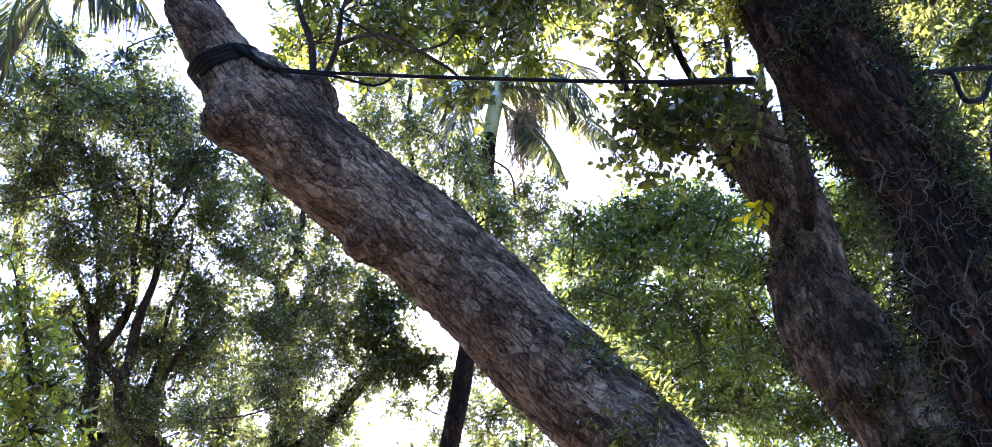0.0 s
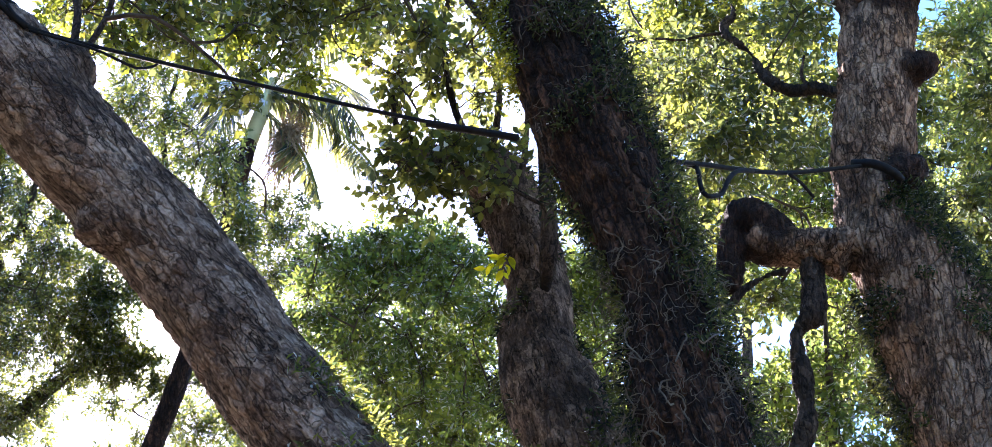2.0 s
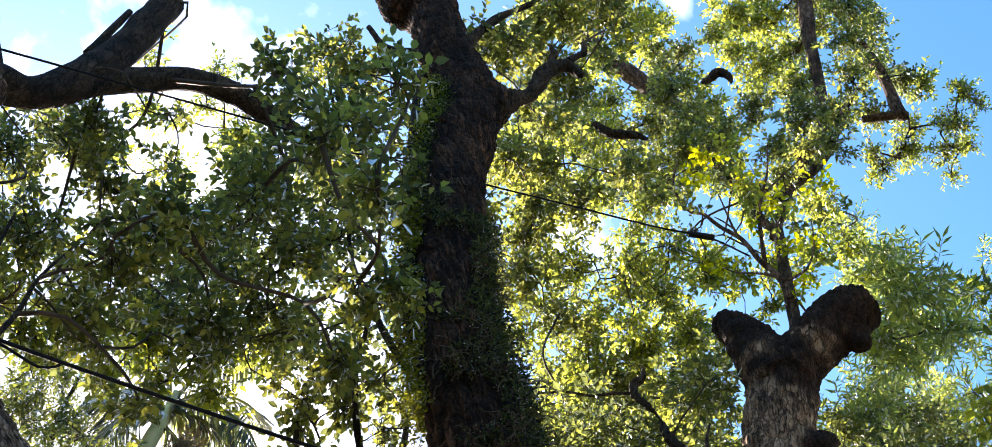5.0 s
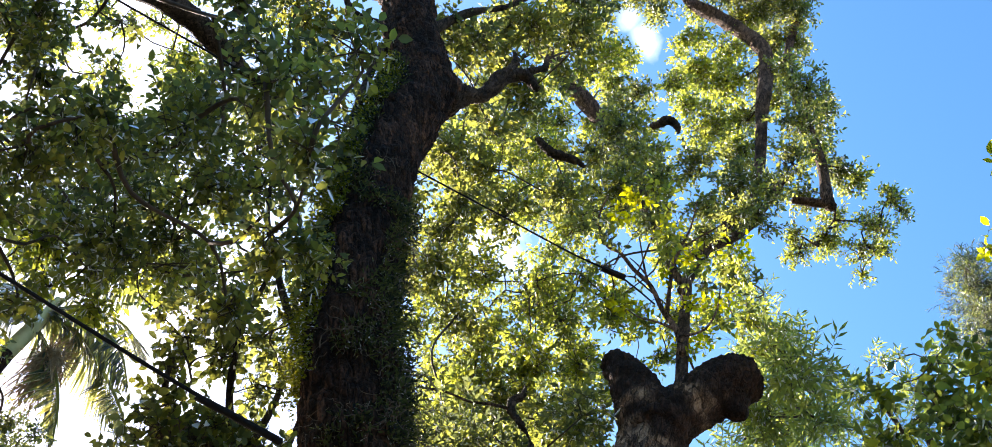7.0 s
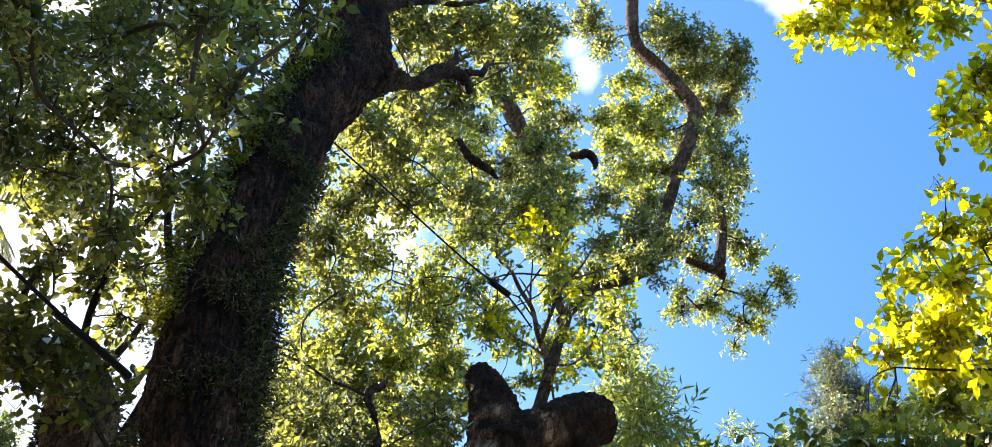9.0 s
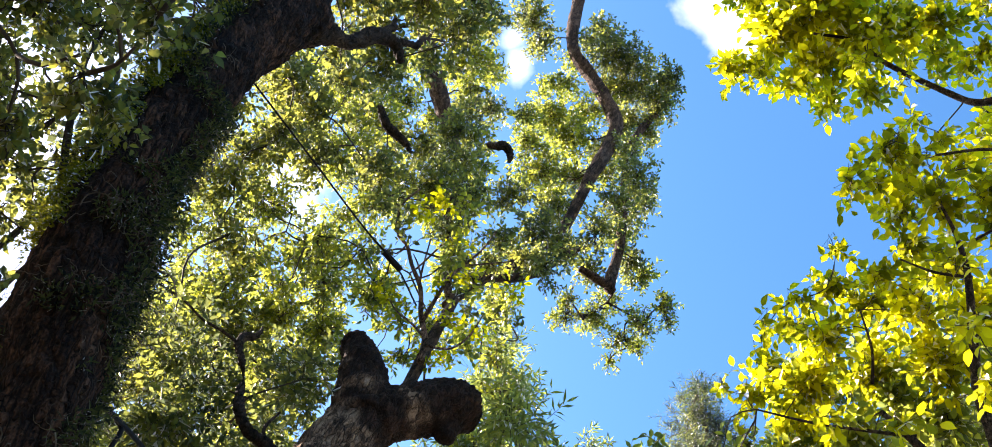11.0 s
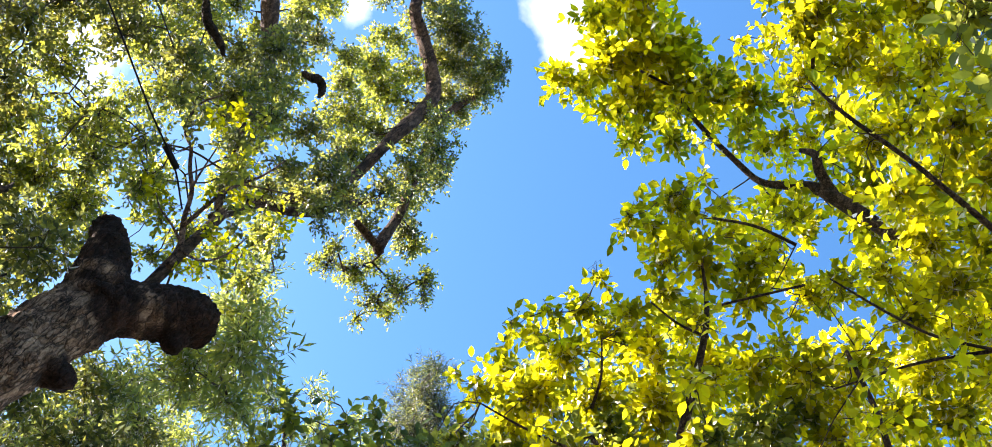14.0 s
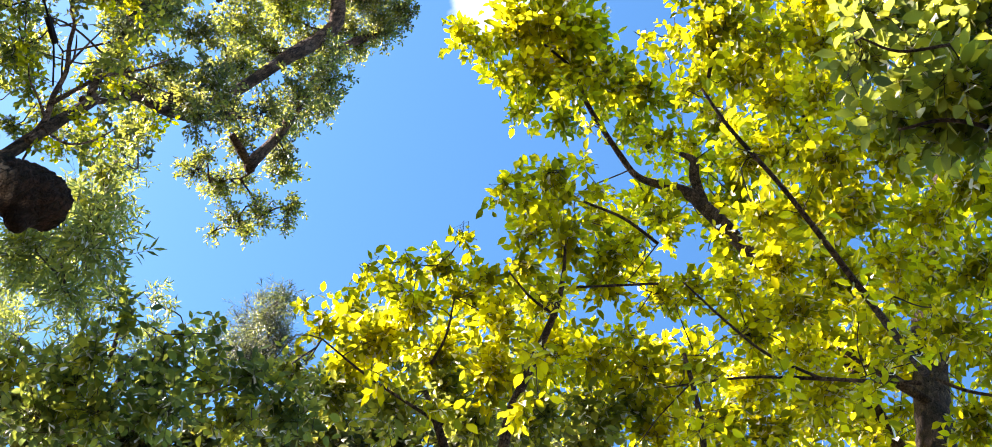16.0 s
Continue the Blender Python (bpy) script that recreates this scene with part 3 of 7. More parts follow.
knobs = [[(-1.39, 5.79, 5.81, 0.299), (-1.33, 5.80, 6.07, 0.224), (-1.30, 5.81, 6.23, 0.165), (-1.30, 5.81, 6.32, 0.083)],
         [(-1.67, 5.71, 5.84, 0.218), (-1.79, 5.67, 5.80, 0.165), (-1.87, 5.65, 5.80, 0.098)],
         [(-0.70, 5.91, 5.26, 0.232), (-0.81, 5.90, 5.15, 0.146), (-0.84, 5.89, 5.10, 0.084)]]
grown_trunk("trunk", [lean] + knobs, BARK_LEAN, tree, 0.025, 0.014, 0.055, 0.5, (-0.79, -0.05, 0.61), 1, 0.02)
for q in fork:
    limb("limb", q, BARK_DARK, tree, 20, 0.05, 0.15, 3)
creeper(tree, lean[2:6], 9000, lambda z, f, s, n: n + 0.9 * (4.3 - z) + 0.3 * s > 0.25, 5, LEAF_DEEP, (0.07, 0.016), 0.06, 60)
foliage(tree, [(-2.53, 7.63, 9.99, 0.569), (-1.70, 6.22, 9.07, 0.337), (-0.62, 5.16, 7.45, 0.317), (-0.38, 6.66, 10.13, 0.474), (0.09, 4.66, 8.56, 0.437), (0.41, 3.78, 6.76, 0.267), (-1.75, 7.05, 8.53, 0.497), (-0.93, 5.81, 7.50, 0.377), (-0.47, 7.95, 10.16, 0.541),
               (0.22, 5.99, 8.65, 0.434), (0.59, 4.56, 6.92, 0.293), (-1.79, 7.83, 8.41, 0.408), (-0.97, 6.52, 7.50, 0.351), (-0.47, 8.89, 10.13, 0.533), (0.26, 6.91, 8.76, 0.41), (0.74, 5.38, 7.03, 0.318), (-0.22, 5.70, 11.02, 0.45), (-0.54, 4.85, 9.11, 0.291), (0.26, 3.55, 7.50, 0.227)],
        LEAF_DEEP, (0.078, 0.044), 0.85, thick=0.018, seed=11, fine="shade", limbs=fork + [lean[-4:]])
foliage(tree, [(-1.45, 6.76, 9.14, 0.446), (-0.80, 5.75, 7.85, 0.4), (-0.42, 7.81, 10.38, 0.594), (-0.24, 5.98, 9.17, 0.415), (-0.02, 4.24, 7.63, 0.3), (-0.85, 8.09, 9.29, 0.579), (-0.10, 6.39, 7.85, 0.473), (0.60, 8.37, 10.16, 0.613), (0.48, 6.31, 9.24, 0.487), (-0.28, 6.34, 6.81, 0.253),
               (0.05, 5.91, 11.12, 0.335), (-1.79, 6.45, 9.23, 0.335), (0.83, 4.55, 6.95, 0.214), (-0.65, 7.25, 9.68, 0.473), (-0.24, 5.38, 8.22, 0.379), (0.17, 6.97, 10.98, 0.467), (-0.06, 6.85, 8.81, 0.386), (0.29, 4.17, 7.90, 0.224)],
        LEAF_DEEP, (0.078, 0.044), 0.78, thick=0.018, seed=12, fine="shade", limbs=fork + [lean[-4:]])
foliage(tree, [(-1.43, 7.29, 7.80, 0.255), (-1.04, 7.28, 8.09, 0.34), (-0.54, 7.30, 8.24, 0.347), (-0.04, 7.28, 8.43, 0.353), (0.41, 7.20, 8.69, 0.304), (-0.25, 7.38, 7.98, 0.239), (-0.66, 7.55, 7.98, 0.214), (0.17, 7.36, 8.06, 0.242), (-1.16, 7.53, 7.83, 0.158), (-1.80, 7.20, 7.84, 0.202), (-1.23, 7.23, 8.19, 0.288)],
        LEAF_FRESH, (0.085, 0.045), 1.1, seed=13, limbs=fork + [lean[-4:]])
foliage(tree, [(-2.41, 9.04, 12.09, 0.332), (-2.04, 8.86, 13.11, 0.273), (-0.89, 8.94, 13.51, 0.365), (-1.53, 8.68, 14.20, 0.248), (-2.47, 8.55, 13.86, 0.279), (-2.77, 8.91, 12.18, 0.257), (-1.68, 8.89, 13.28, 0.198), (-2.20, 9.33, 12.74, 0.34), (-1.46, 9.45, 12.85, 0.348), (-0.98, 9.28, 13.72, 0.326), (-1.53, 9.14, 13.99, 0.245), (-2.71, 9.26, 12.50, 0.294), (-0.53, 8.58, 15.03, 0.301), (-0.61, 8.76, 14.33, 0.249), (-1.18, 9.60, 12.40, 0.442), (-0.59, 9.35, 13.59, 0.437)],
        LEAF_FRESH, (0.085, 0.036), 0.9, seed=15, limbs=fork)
foliage(tree, [(-2.82, 9.75, 11.32, 0.615), (-2.44, 10.05, 10.51, 0.6), (-1.92, 10.13, 11.47, 0.64), (-1.20, 10.08, 12.10, 0.667), (-0.38, 10.01, 12.65, 0.691), (0.46, 9.69, 13.08, 0.703), (1.02, 9.36, 14.19, 0.65), (0.26, 9.38, 14.30, 0.648), (-0.43, 9.71, 13.79, 0.509), (1.49, 9.75, 12.45, 0.611), (0.79, 9.94, 12.00, 0.478), (-1.70, 10.51, 10.08, 0.534), (-0.97, 10.45, 10.72, 0.484),
               (-0.37, 10.25, 11.66, 0.508), (1.91, 9.79, 11.20, 0.308)],
        LEAF_FAR, (0.11, 0.05), 0.5, seed=16, limbs=fork, thick=0.016)
settle(tree)

# ---- vine-covered tree ----
vine = [(3.1, 4.65, -0.1, 0.40), (2.95, 4.7, 1.5, 0.36), (2.55, 4.76, 3.98, 0.297), (2.44, 4.82, 4.55, 0.276), (2.31, 4.88, 5.22, 0.242), (2.05, 4.99, 5.95, 0.302), (1.84, 5.08, 6.43, 0.346), (1.69, 5.13, 6.86, 0.344), (1.51, 5.18, 7.31, 0.311), (1.30, 5.24, 8.23, 0.3),
        (1.22, 5.26, 8.63, 0.285), (1.08, 5.29, 9.60, 0.3), (1.04, 5.30, 10.66, 0.326), (0.72, 5.35, 11.36, 0.275), (0.35, 5.39, 12.25, 0.273), (0.15, 5.50, 12.18, 0.243), (-0.39, 5.59, 13.45, 0.208)]
tree = thing("vine_tree", (3.1, 4.65, 0), "tall tree trunk overgrown with dark green vines and dry rootlets", "tree")
grown_trunk("trunk", [vine, [(1.01, 5.30, 10.29, 0.283), (1.24, 5.20, 10.70, 0.234), (1.37, 5.12, 10.78, 0.147)]], BARK_RED, tree, 0.024, 0.026, 0.075, 0.22, (-0.35, 0.1, 1), 4, 0.02)
gnarl = [[(1.23, 5.15, 10.62, 0.186), (1.40, 5.11, 10.82, 0.108), (1.55, 5.07, 11.01, 0.0766), (1.66, 5.03, 11.50, 0.0848), (1.82, 4.98, 11.69, 0.0706), (1.98, 4.92, 11.53, 0.0548)],
         [(1.66, 5.03, 11.52, 0.0547), (1.68, 5.03, 11.91, 0.0461), (1.62, 5.05, 12.06, 0.031)],
         [(1.83, 4.97, 11.78, 0.0507), (1.95, 4.93, 12.01, 0.0413), (1.95, 4.93, 12.28, 0.0315)]]
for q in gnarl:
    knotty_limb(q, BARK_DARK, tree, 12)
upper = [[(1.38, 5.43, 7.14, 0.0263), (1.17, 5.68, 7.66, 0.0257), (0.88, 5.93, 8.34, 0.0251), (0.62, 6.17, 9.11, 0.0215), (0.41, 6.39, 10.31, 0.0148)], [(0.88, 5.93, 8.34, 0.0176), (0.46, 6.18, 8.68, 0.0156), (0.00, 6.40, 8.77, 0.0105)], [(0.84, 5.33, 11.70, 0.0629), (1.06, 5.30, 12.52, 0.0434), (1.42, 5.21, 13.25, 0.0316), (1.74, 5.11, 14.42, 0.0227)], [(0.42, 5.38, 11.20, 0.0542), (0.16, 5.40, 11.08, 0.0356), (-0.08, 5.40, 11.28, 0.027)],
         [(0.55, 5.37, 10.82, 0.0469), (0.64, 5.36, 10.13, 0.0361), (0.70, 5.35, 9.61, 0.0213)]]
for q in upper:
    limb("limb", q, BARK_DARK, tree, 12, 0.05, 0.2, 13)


def vine_cover(z, f, s, n):
    if z < 6.2:
        return 0.9 * s + 0.9 * n > 0.5 or s < -0.88
    if z < 7.5:
        return 0.75 * s + n > 0.02
    if z < 8.4:
        return s + 0.8 * n > 0.5 or s < -0.8
    if z < 8.8:
        return n + 0.3 * s > -0.05
    if z < 10.6:
        return s < -0.5 and n > -0.25
    return False


def root_cover(z, f, s, n):
    return n > -0.5 if z < 5.4 else (n + 0.5 * s > 0.25 if z < 6.3 else (n + 0.4 * s > -0.1 if z < 7.4 else n > 0.2 and z < 9))


creeper(tree, vine[1:-2], 72000, vine_cover, 6, LEAF_CREEPER, (0.055, 0.015), 0.12, 5200, 0.17, root_cover, 240)
foliage(tree, [(0.93, 5.44, 12.20, 0.262), (1.32, 5.33, 12.35, 0.332), (1.70, 5.15, 13.06, 0.383), (2.21, 4.95, 13.45, 0.357), (1.29, 5.60, 12.07, 0.165), (0.50, 5.66, 10.74, 0.177), (0.15, 5.74, 11.32, 0.246), (1.13, 5.54, 12.46, 0.268), (1.56, 5.45, 13.23, 0.32), (1.99, 5.11, 14.07, 0.374), (2.33, 4.96, 14.07, 0.262), (1.99, 5.62, 12.84, 0.347), (2.26, 5.28, 13.78, 0.369), (1.98, 5.71, 11.71, 0.224)],
        LEAF_DEEP, (0.078, 0.045), 0.9, seed=14, fine="shade", limbs=upper + [vine[-4:]])
foliage(tree, ([(2.09, 7.25, 13.25, 0.425), (2.59, 7.25, 12.67, 0.413), (2.67, 7.46, 11.77, 0.359), (2.72, 7.26, 13.62, 0.359), (3.24, 7.66, 11.44, 0.358), (2.60, 7.06, 14.56, 0.416), (2.01, 7.03, 14.21, 0.323), (0.76, 7.14, 11.16, 0.361), (1.27, 7.16, 10.81, 0.324), (1.48, 7.32, 10.05, 0.341), (0.33, 7.09, 11.48, 0.332), (0.64, 6.61, 11.72, 0.199),
               (2.42, 7.56, 13.68, 0.437), (2.77, 7.73, 12.64, 0.419), (3.23, 7.36, 13.28, 0.429), (3.63, 6.99, 13.92, 0.398), (3.91, 7.60, 9.33, 0.325), (4.19, 7.59, 8.82, 0.316), (4.23, 7.76, 8.09, 0.252), (3.61, 7.76, 9.27, 0.179)]
    + [(2.12, 7.87, 12.85, 0.445), (1.99, 7.65, 13.82, 0.43), (2.66, 7.94, 12.00, 0.357)]),
        LEAF_DEEP, (0.08, 0.045), 0.85, seed=17, fine="shade", limbs=upper + [vine[-4:]])
foliage(tree, [(1.42, 5.93, 13.09, 0.25), (1.75, 5.79, 13.30, 0.29), (1.92, 6.01, 12.22, 0.205), (2.24, 5.75, 12.79, 0.248), (1.93, 5.58, 13.91, 0.263), (2.48, 5.77, 13.95, 0.23)],
        LEAF_DEEP, (0.078, 0.045), 1.1, seed=19, fine="shade", limbs=gnarl + upper[:1])
creeper(tree, vine[7:14], 60000, lambda z, f, s, n: s < -0.62 and n > -0.35 and 6.3 < z < 10.8, 18, LEAF_MOSS, (0.036, 0.015), 0.13)
settle(tree)

# ---- stump tree ----
stump = [(3.9, 6.6, -0.1, 0.42), (3.6, 6.7, 2.0, 0.38), (2.97, 6.89, 4.69, 0.356), (2.71, 6.99, 5.19, 0.362), (2.42, 7.10, 5.79, 0.336), (2.31, 7.14, 6.57, 0.25), (2.08, 7.21, 7.17, 0.276), (1.88, 7.26, 7.51, 0.266), (1.73, 7.30, 7.72, 0.189)]
tree = thing("stump_tree", (3.9, 6.6, 0), "dark cut-back tree trunk with leafy young shoots on its top", "tree")
shoots = ([[(1.76, 6.94, 7.24, 0.203), (1.47, 6.90, 7.30, 0.167), (1.19, 6.88, 7.18, 0.139), (1.01, 6.92, 7.11, 0.0991)],
          [(2.30, 6.90, 6.31, 0.0336), (2.22, 6.67, 6.50, 0.0714), (2.18, 6.62, 6.80, 0.0676), (2.11, 6.58, 7.06, 0.0636), (2.03, 6.58, 7.56, 0.0404)],
          [(1.88, 6.77, 6.99, 0.0345), (1.93, 6.67, 7.32, 0.0275), (1.87, 6.57, 7.82, 0.0179)],
          [(1.59, 6.77, 7.28, 0.04), (1.30, 6.65, 7.61, 0.0301), (1.10, 6.56, 8.14, 0.0231), (1.03, 6.50, 8.81, 0.016)],
          [(1.68, 6.74, 7.32, 0.035), (1.62, 6.54, 7.77, 0.0278), (1.48, 6.44, 8.33, 0.0207), (1.36, 6.39, 9.00, 0.0161)]]
    + [[(1.16, 6.87, 7.23, 0.0449), (0.90, 6.78, 7.36, 0.0298), (0.80, 6.73, 7.62, 0.0201)],
          [(1.42, 6.66, 7.07, 0.0292), (1.70, 6.52, 6.94, 0.0215), (1.99, 6.47, 6.82, 0.0166), (2.28, 6.40, 6.72, 0.0118)]])
grown_trunk("trunk", [stump, shoots[0]], BARK_BROWN, tree, 0.028, 0.016, 0.07, 0.5, (-0.4, 0, 1), 5, 0.035)
for q in shoots[1:]:
    limb("shoot", q, BARK_DARK, tree, 10, 0.04, 0.2, 6)
foliage(tree, ([(0.87, 6.75, 7.52, 0.225), (1.00, 6.70, 7.24, 0.22), (1.11, 6.63, 7.86, 0.203), (1.26, 6.60, 8.28, 0.235), (1.48, 6.50, 8.47, 0.236), (1.43, 6.59, 7.74, 0.227), (1.30, 6.62, 7.32, 0.197), (0.93, 6.79, 6.87, 0.168), (0.87, 6.84, 6.67, 0.105), (1.16, 6.67, 6.80, 0.238), (1.41, 6.64, 6.74, 0.237), (1.63, 6.57, 7.24, 0.196), (1.74, 6.62, 6.90, 0.145),
               (1.13, 6.82, 6.60, 0.119), (0.99, 6.63, 8.34, 0.209), (1.48, 6.52, 8.01, 0.204), (1.87, 6.51, 7.24, 0.147), (0.55, 6.78, 7.92, 0.128), (0.77, 6.78, 7.86, 0.153), (1.09, 6.67, 8.10, 0.208)]
    + [(0.83, 6.76, 7.90, 0.179), (1.04, 6.54, 8.65, 0.215)]),
        LEAF_DEEP, (0.088, 0.048), 0.62, seed=51, fine=True, limbs=shoots, spray=0.34, per_spray=8)
foliage(tree, [(1.00, 6.58, 6.87, 0.165), (1.21, 6.45, 6.84, 0.211), (1.48, 6.39, 6.89, 0.211), (1.31, 6.47, 7.11, 0.191), (1.71, 6.35, 6.79, 0.14), (1.15, 6.59, 6.71, 0.141), (0.87, 6.66, 7.03, 0.144), (1.55, 6.48, 7.29, 0.146)],
        LEAF_DEEP, (0.088, 0.05), 0.8, seed=54, fine=True, limbs=shoots, spray=0.3, per_spray=8)
foliage(tree, [(1.90, 6.61, 6.32, 0.0743)], LEAF_GOLD, (0.10, 0.05), 0.8, seed=52, fine=True, per_spray=6, spray=0.16)
creeper(tree, stump[1:], 14000, lambda z, f, s, n: (z < 5.4 and n > -0.1) or n + 0.6 * (0.5 - f) > 0.3, 7, LEAF_CREEPER, (0.065, 0.022), 0.06, 120)
settle(tree)

# ---- pollard ----
pol = [(5.75, 4.85, -0.1, 0.66), (5.65, 4.88, 1.6, 0.60), (5.45, 4.97, 3.2, 0.57), (5.15, 5.50, 5.20, 0.55), (5.02, 5.62, 5.74, 0.499), (4.85, 5.65, 6.19, 0.449), (4.66, 5.69, 6.70, 0.389), (4.53, 5.77, 7.24, 0.31), (4.49, 5.63, 8.04, 0.314), (4.54, 5.59, 8.68, 0.303), (4.58, 5.56, 9.14, 0.313), (4.62, 5.52, 9.55, 0.333)]
polstubs = ([[(4.52, 5.48, 9.20, 0.279), (4.38, 5.59, 9.64, 0.249), (4.22, 5.71, 9.96, 0.172), (4.10, 5.80, 10.08, 0.132)],
            [(4.56, 5.44, 9.27, 0.269), (4.80, 5.23, 9.76, 0.264), (5.00, 5.04, 10.01, 0.278), (5.14, 4.90, 10.12, 0.215)],
            [(4.99, 5.06, 9.95, 0.173), (5.04, 5.00, 9.70, 0.119), (5.05, 4.99, 9.54, 0.0839)],
            [(4.58, 5.42, 8.41, 0.157), (4.73, 5.29, 8.41, 0.13), (4.81, 5.22, 8.41, 0.0986)],
            [(4.46, 5.52, 7.30, 0.144), (4.61, 5.40, 7.34, 0.134), (4.65, 5.37, 7.33, 0.105)]]
    + [[(4.21, 5.71, 6.63, 0.206), (4.00, 5.86, 6.71, 0.153), (3.78, 6.01, 6.73, 0.145), (3.65, 6.09, 6.80, 0.166)],
            [(3.88, 5.95, 6.79, 0.103), (3.73, 6.04, 6.94, 0.167), (3.59, 6.13, 6.98, 0.183), (3.48, 6.19, 6.97, 0.135)],
            [(3.53, 6.16, 6.94, 0.12), (3.50, 6.18, 6.65, 0.0989), (3.50, 6.18, 6.45, 0.0929), (3.48, 6.19, 6.34, 0.0646)],
            [(3.44, 6.21, 6.12, 0.0205), (3.54, 6.16, 6.31, 0.0276), (3.69, 6.06, 6.45, 0.0323), (3.83, 5.98, 6.51, 0.0277)]]
    + [[(3.99, 5.87, 6.58, 0.092), (4.00, 5.87, 6.33, 0.0768), (3.98, 5.88, 6.12, 0.102), (3.89, 5.94, 5.97, 0.0663), (3.90, 5.93, 5.66, 0.0734), (3.92, 5.92, 5.37, 0.0633), (3.87, 5.95, 5.05, 0.0619), (3.86, 5.96, 4.74, 0.0604)]])
tree = thing("pollard_tree", (5.75, 4.85, 0), "pollarded tree with dark cut stubs and bright young regrowth", "tree")
# places and reach of the darker tone on the stubs and fork
ends = [(*pol[-1][:3], 0.42), (*polstubs[1][0][:3], 0.36), (*polstubs[0][1][:3], 0.34), (*polstubs[0][2][:3], 0.36), (*polstubs[0][3][:3], 0.32), (*polstubs[1][1][:3], 0.36), (*polstubs[1][2][:3], 0.46), (*polstubs[1][3][:3], 0.40), (*polstubs[2][2][:3], 0.26), (*polstubs[3][2][:3], 0.24), (*polstubs[4][2][:3], 0.28),
        (*polstubs[6][1][:3], 0.26), (*polstubs[6][3][:3], 0.32), (*polstubs[7][1][:3], 0.24), (*polstubs[7][3][:3], 0.24)]
grown_trunk("trunk", [pol] + polstubs[:8], BARK_PALE, tree, 0.026, 0.020, 0.072, 0.32, (0, 0, 1), 7, 0.03, ends)
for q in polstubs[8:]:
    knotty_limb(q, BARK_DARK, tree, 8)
crook = [[(4.34, 5.81, 8.37, 0.0534), (4.18, 5.98, 8.53, 0.0382), (4.05, 6.07, 8.50, 0.0409), (3.91, 6.11, 8.55, 0.0328), (3.82, 6.22, 8.77, 0.0364), (3.77, 6.25, 8.94, 0.0284), (3.64, 6.27, 9.07, 0.0343), (3.56, 6.37, 9.24, 0.032), (3.55, 6.38, 9.38, 0.0264), (3.62, 6.34, 9.48, 0.0266), (3.61, 6.35, 9.66, 0.0209)],
         [(3.56, 6.37, 9.26, 0.0175), (3.39, 6.47, 9.25, 0.0146), (3.21, 6.56, 9.19, 0.0131), (3.00, 6.66, 9.20, 0.0117), (2.76, 6.76, 9.12, 0.00874)],
         [(4.16, 6.00, 8.53, 0.0218), (4.11, 6.04, 8.68, 0.0166), (4.13, 6.02, 8.92, 0.0112)]]
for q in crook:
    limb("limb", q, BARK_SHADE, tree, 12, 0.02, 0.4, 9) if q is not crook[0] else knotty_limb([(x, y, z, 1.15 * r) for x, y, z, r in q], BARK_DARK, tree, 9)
stem = [(4.74, 5.42, 9.73, 0.0649), (4.76, 5.54, 11.01, 0.0572), (4.86, 5.71, 12.19, 0.0549), (4.89, 5.9, 12.41, 0.0504), (4.77, 6.46, 14.1, 0.0757), (4.43, 7.01, 16.25, 0.112), (3.75, 7.41, 17.4, 0.137), (3.07, 7.76, 18.5, 0.144), (2.25, 8.11, 19.86, 0.13)]
boughs = ([[(4.92, 5.84, 12.13, 0.0575), (5.25, 5.75, 13.50, 0.0514), (5.65, 5.51, 15.05, 0.0739), (5.62, 5.43, 17.02, 0.0963), (5.50, 5.34, 18.93, 0.126), (5.04, 5.81, 20.13, 0.122), (4.46, 6.26, 21.02, 0.115), (3.98, 6.42, 23.05, 0.124)],
          [(5.89, 5.00, 20.37, 0.0665), (5.90, 5.20, 18.89, 0.0664), (6.23, 5.11, 17.23, 0.0725), (6.42, 5.01, 16.03, 0.0755), (6.48, 4.99, 15.12, 0.0814), (6.56, 4.93, 14.99, 0.0518)],
          [(6.54, 4.94, 15.04, 0.0606), (6.33, 5.12, 15.05, 0.0606), (6.13, 5.29, 15.04, 0.0505)],
          [(5.03, 5.85, 13.00, 0.0611), (5.58, 5.56, 13.95, 0.0571), (5.98, 5.32, 15.40, 0.0445)]]
    + [[(4.24, 6.15, 15.57, 0.036), (4.31, 6.08, 15.64, 0.062), (4.38, 5.99, 15.77, 0.058), (4.45, 5.95, 15.74, 0.066), (4.53, 5.93, 15.63, 0.05), (4.55, 5.92, 15.5, 0.03)],
          [(2.92, 6.64, 14.00, 0.042), (3.05, 6.61, 13.9, 0.065), (3.18, 6.57, 13.85, 0.058), (3.33, 6.5, 13.87, 0.066), (3.47, 6.42, 13.85, 0.05), (3.56, 6.38, 13.8, 0.03)]])
for q in boughs[4:]:
    knotty_limb(q, BARK_DARK, tree, 19)
for q in [stem] + boughs[:4]:
    limb("limb", q, BARK_BOUGH, tree, 18, 0.05, 0.18, 9)
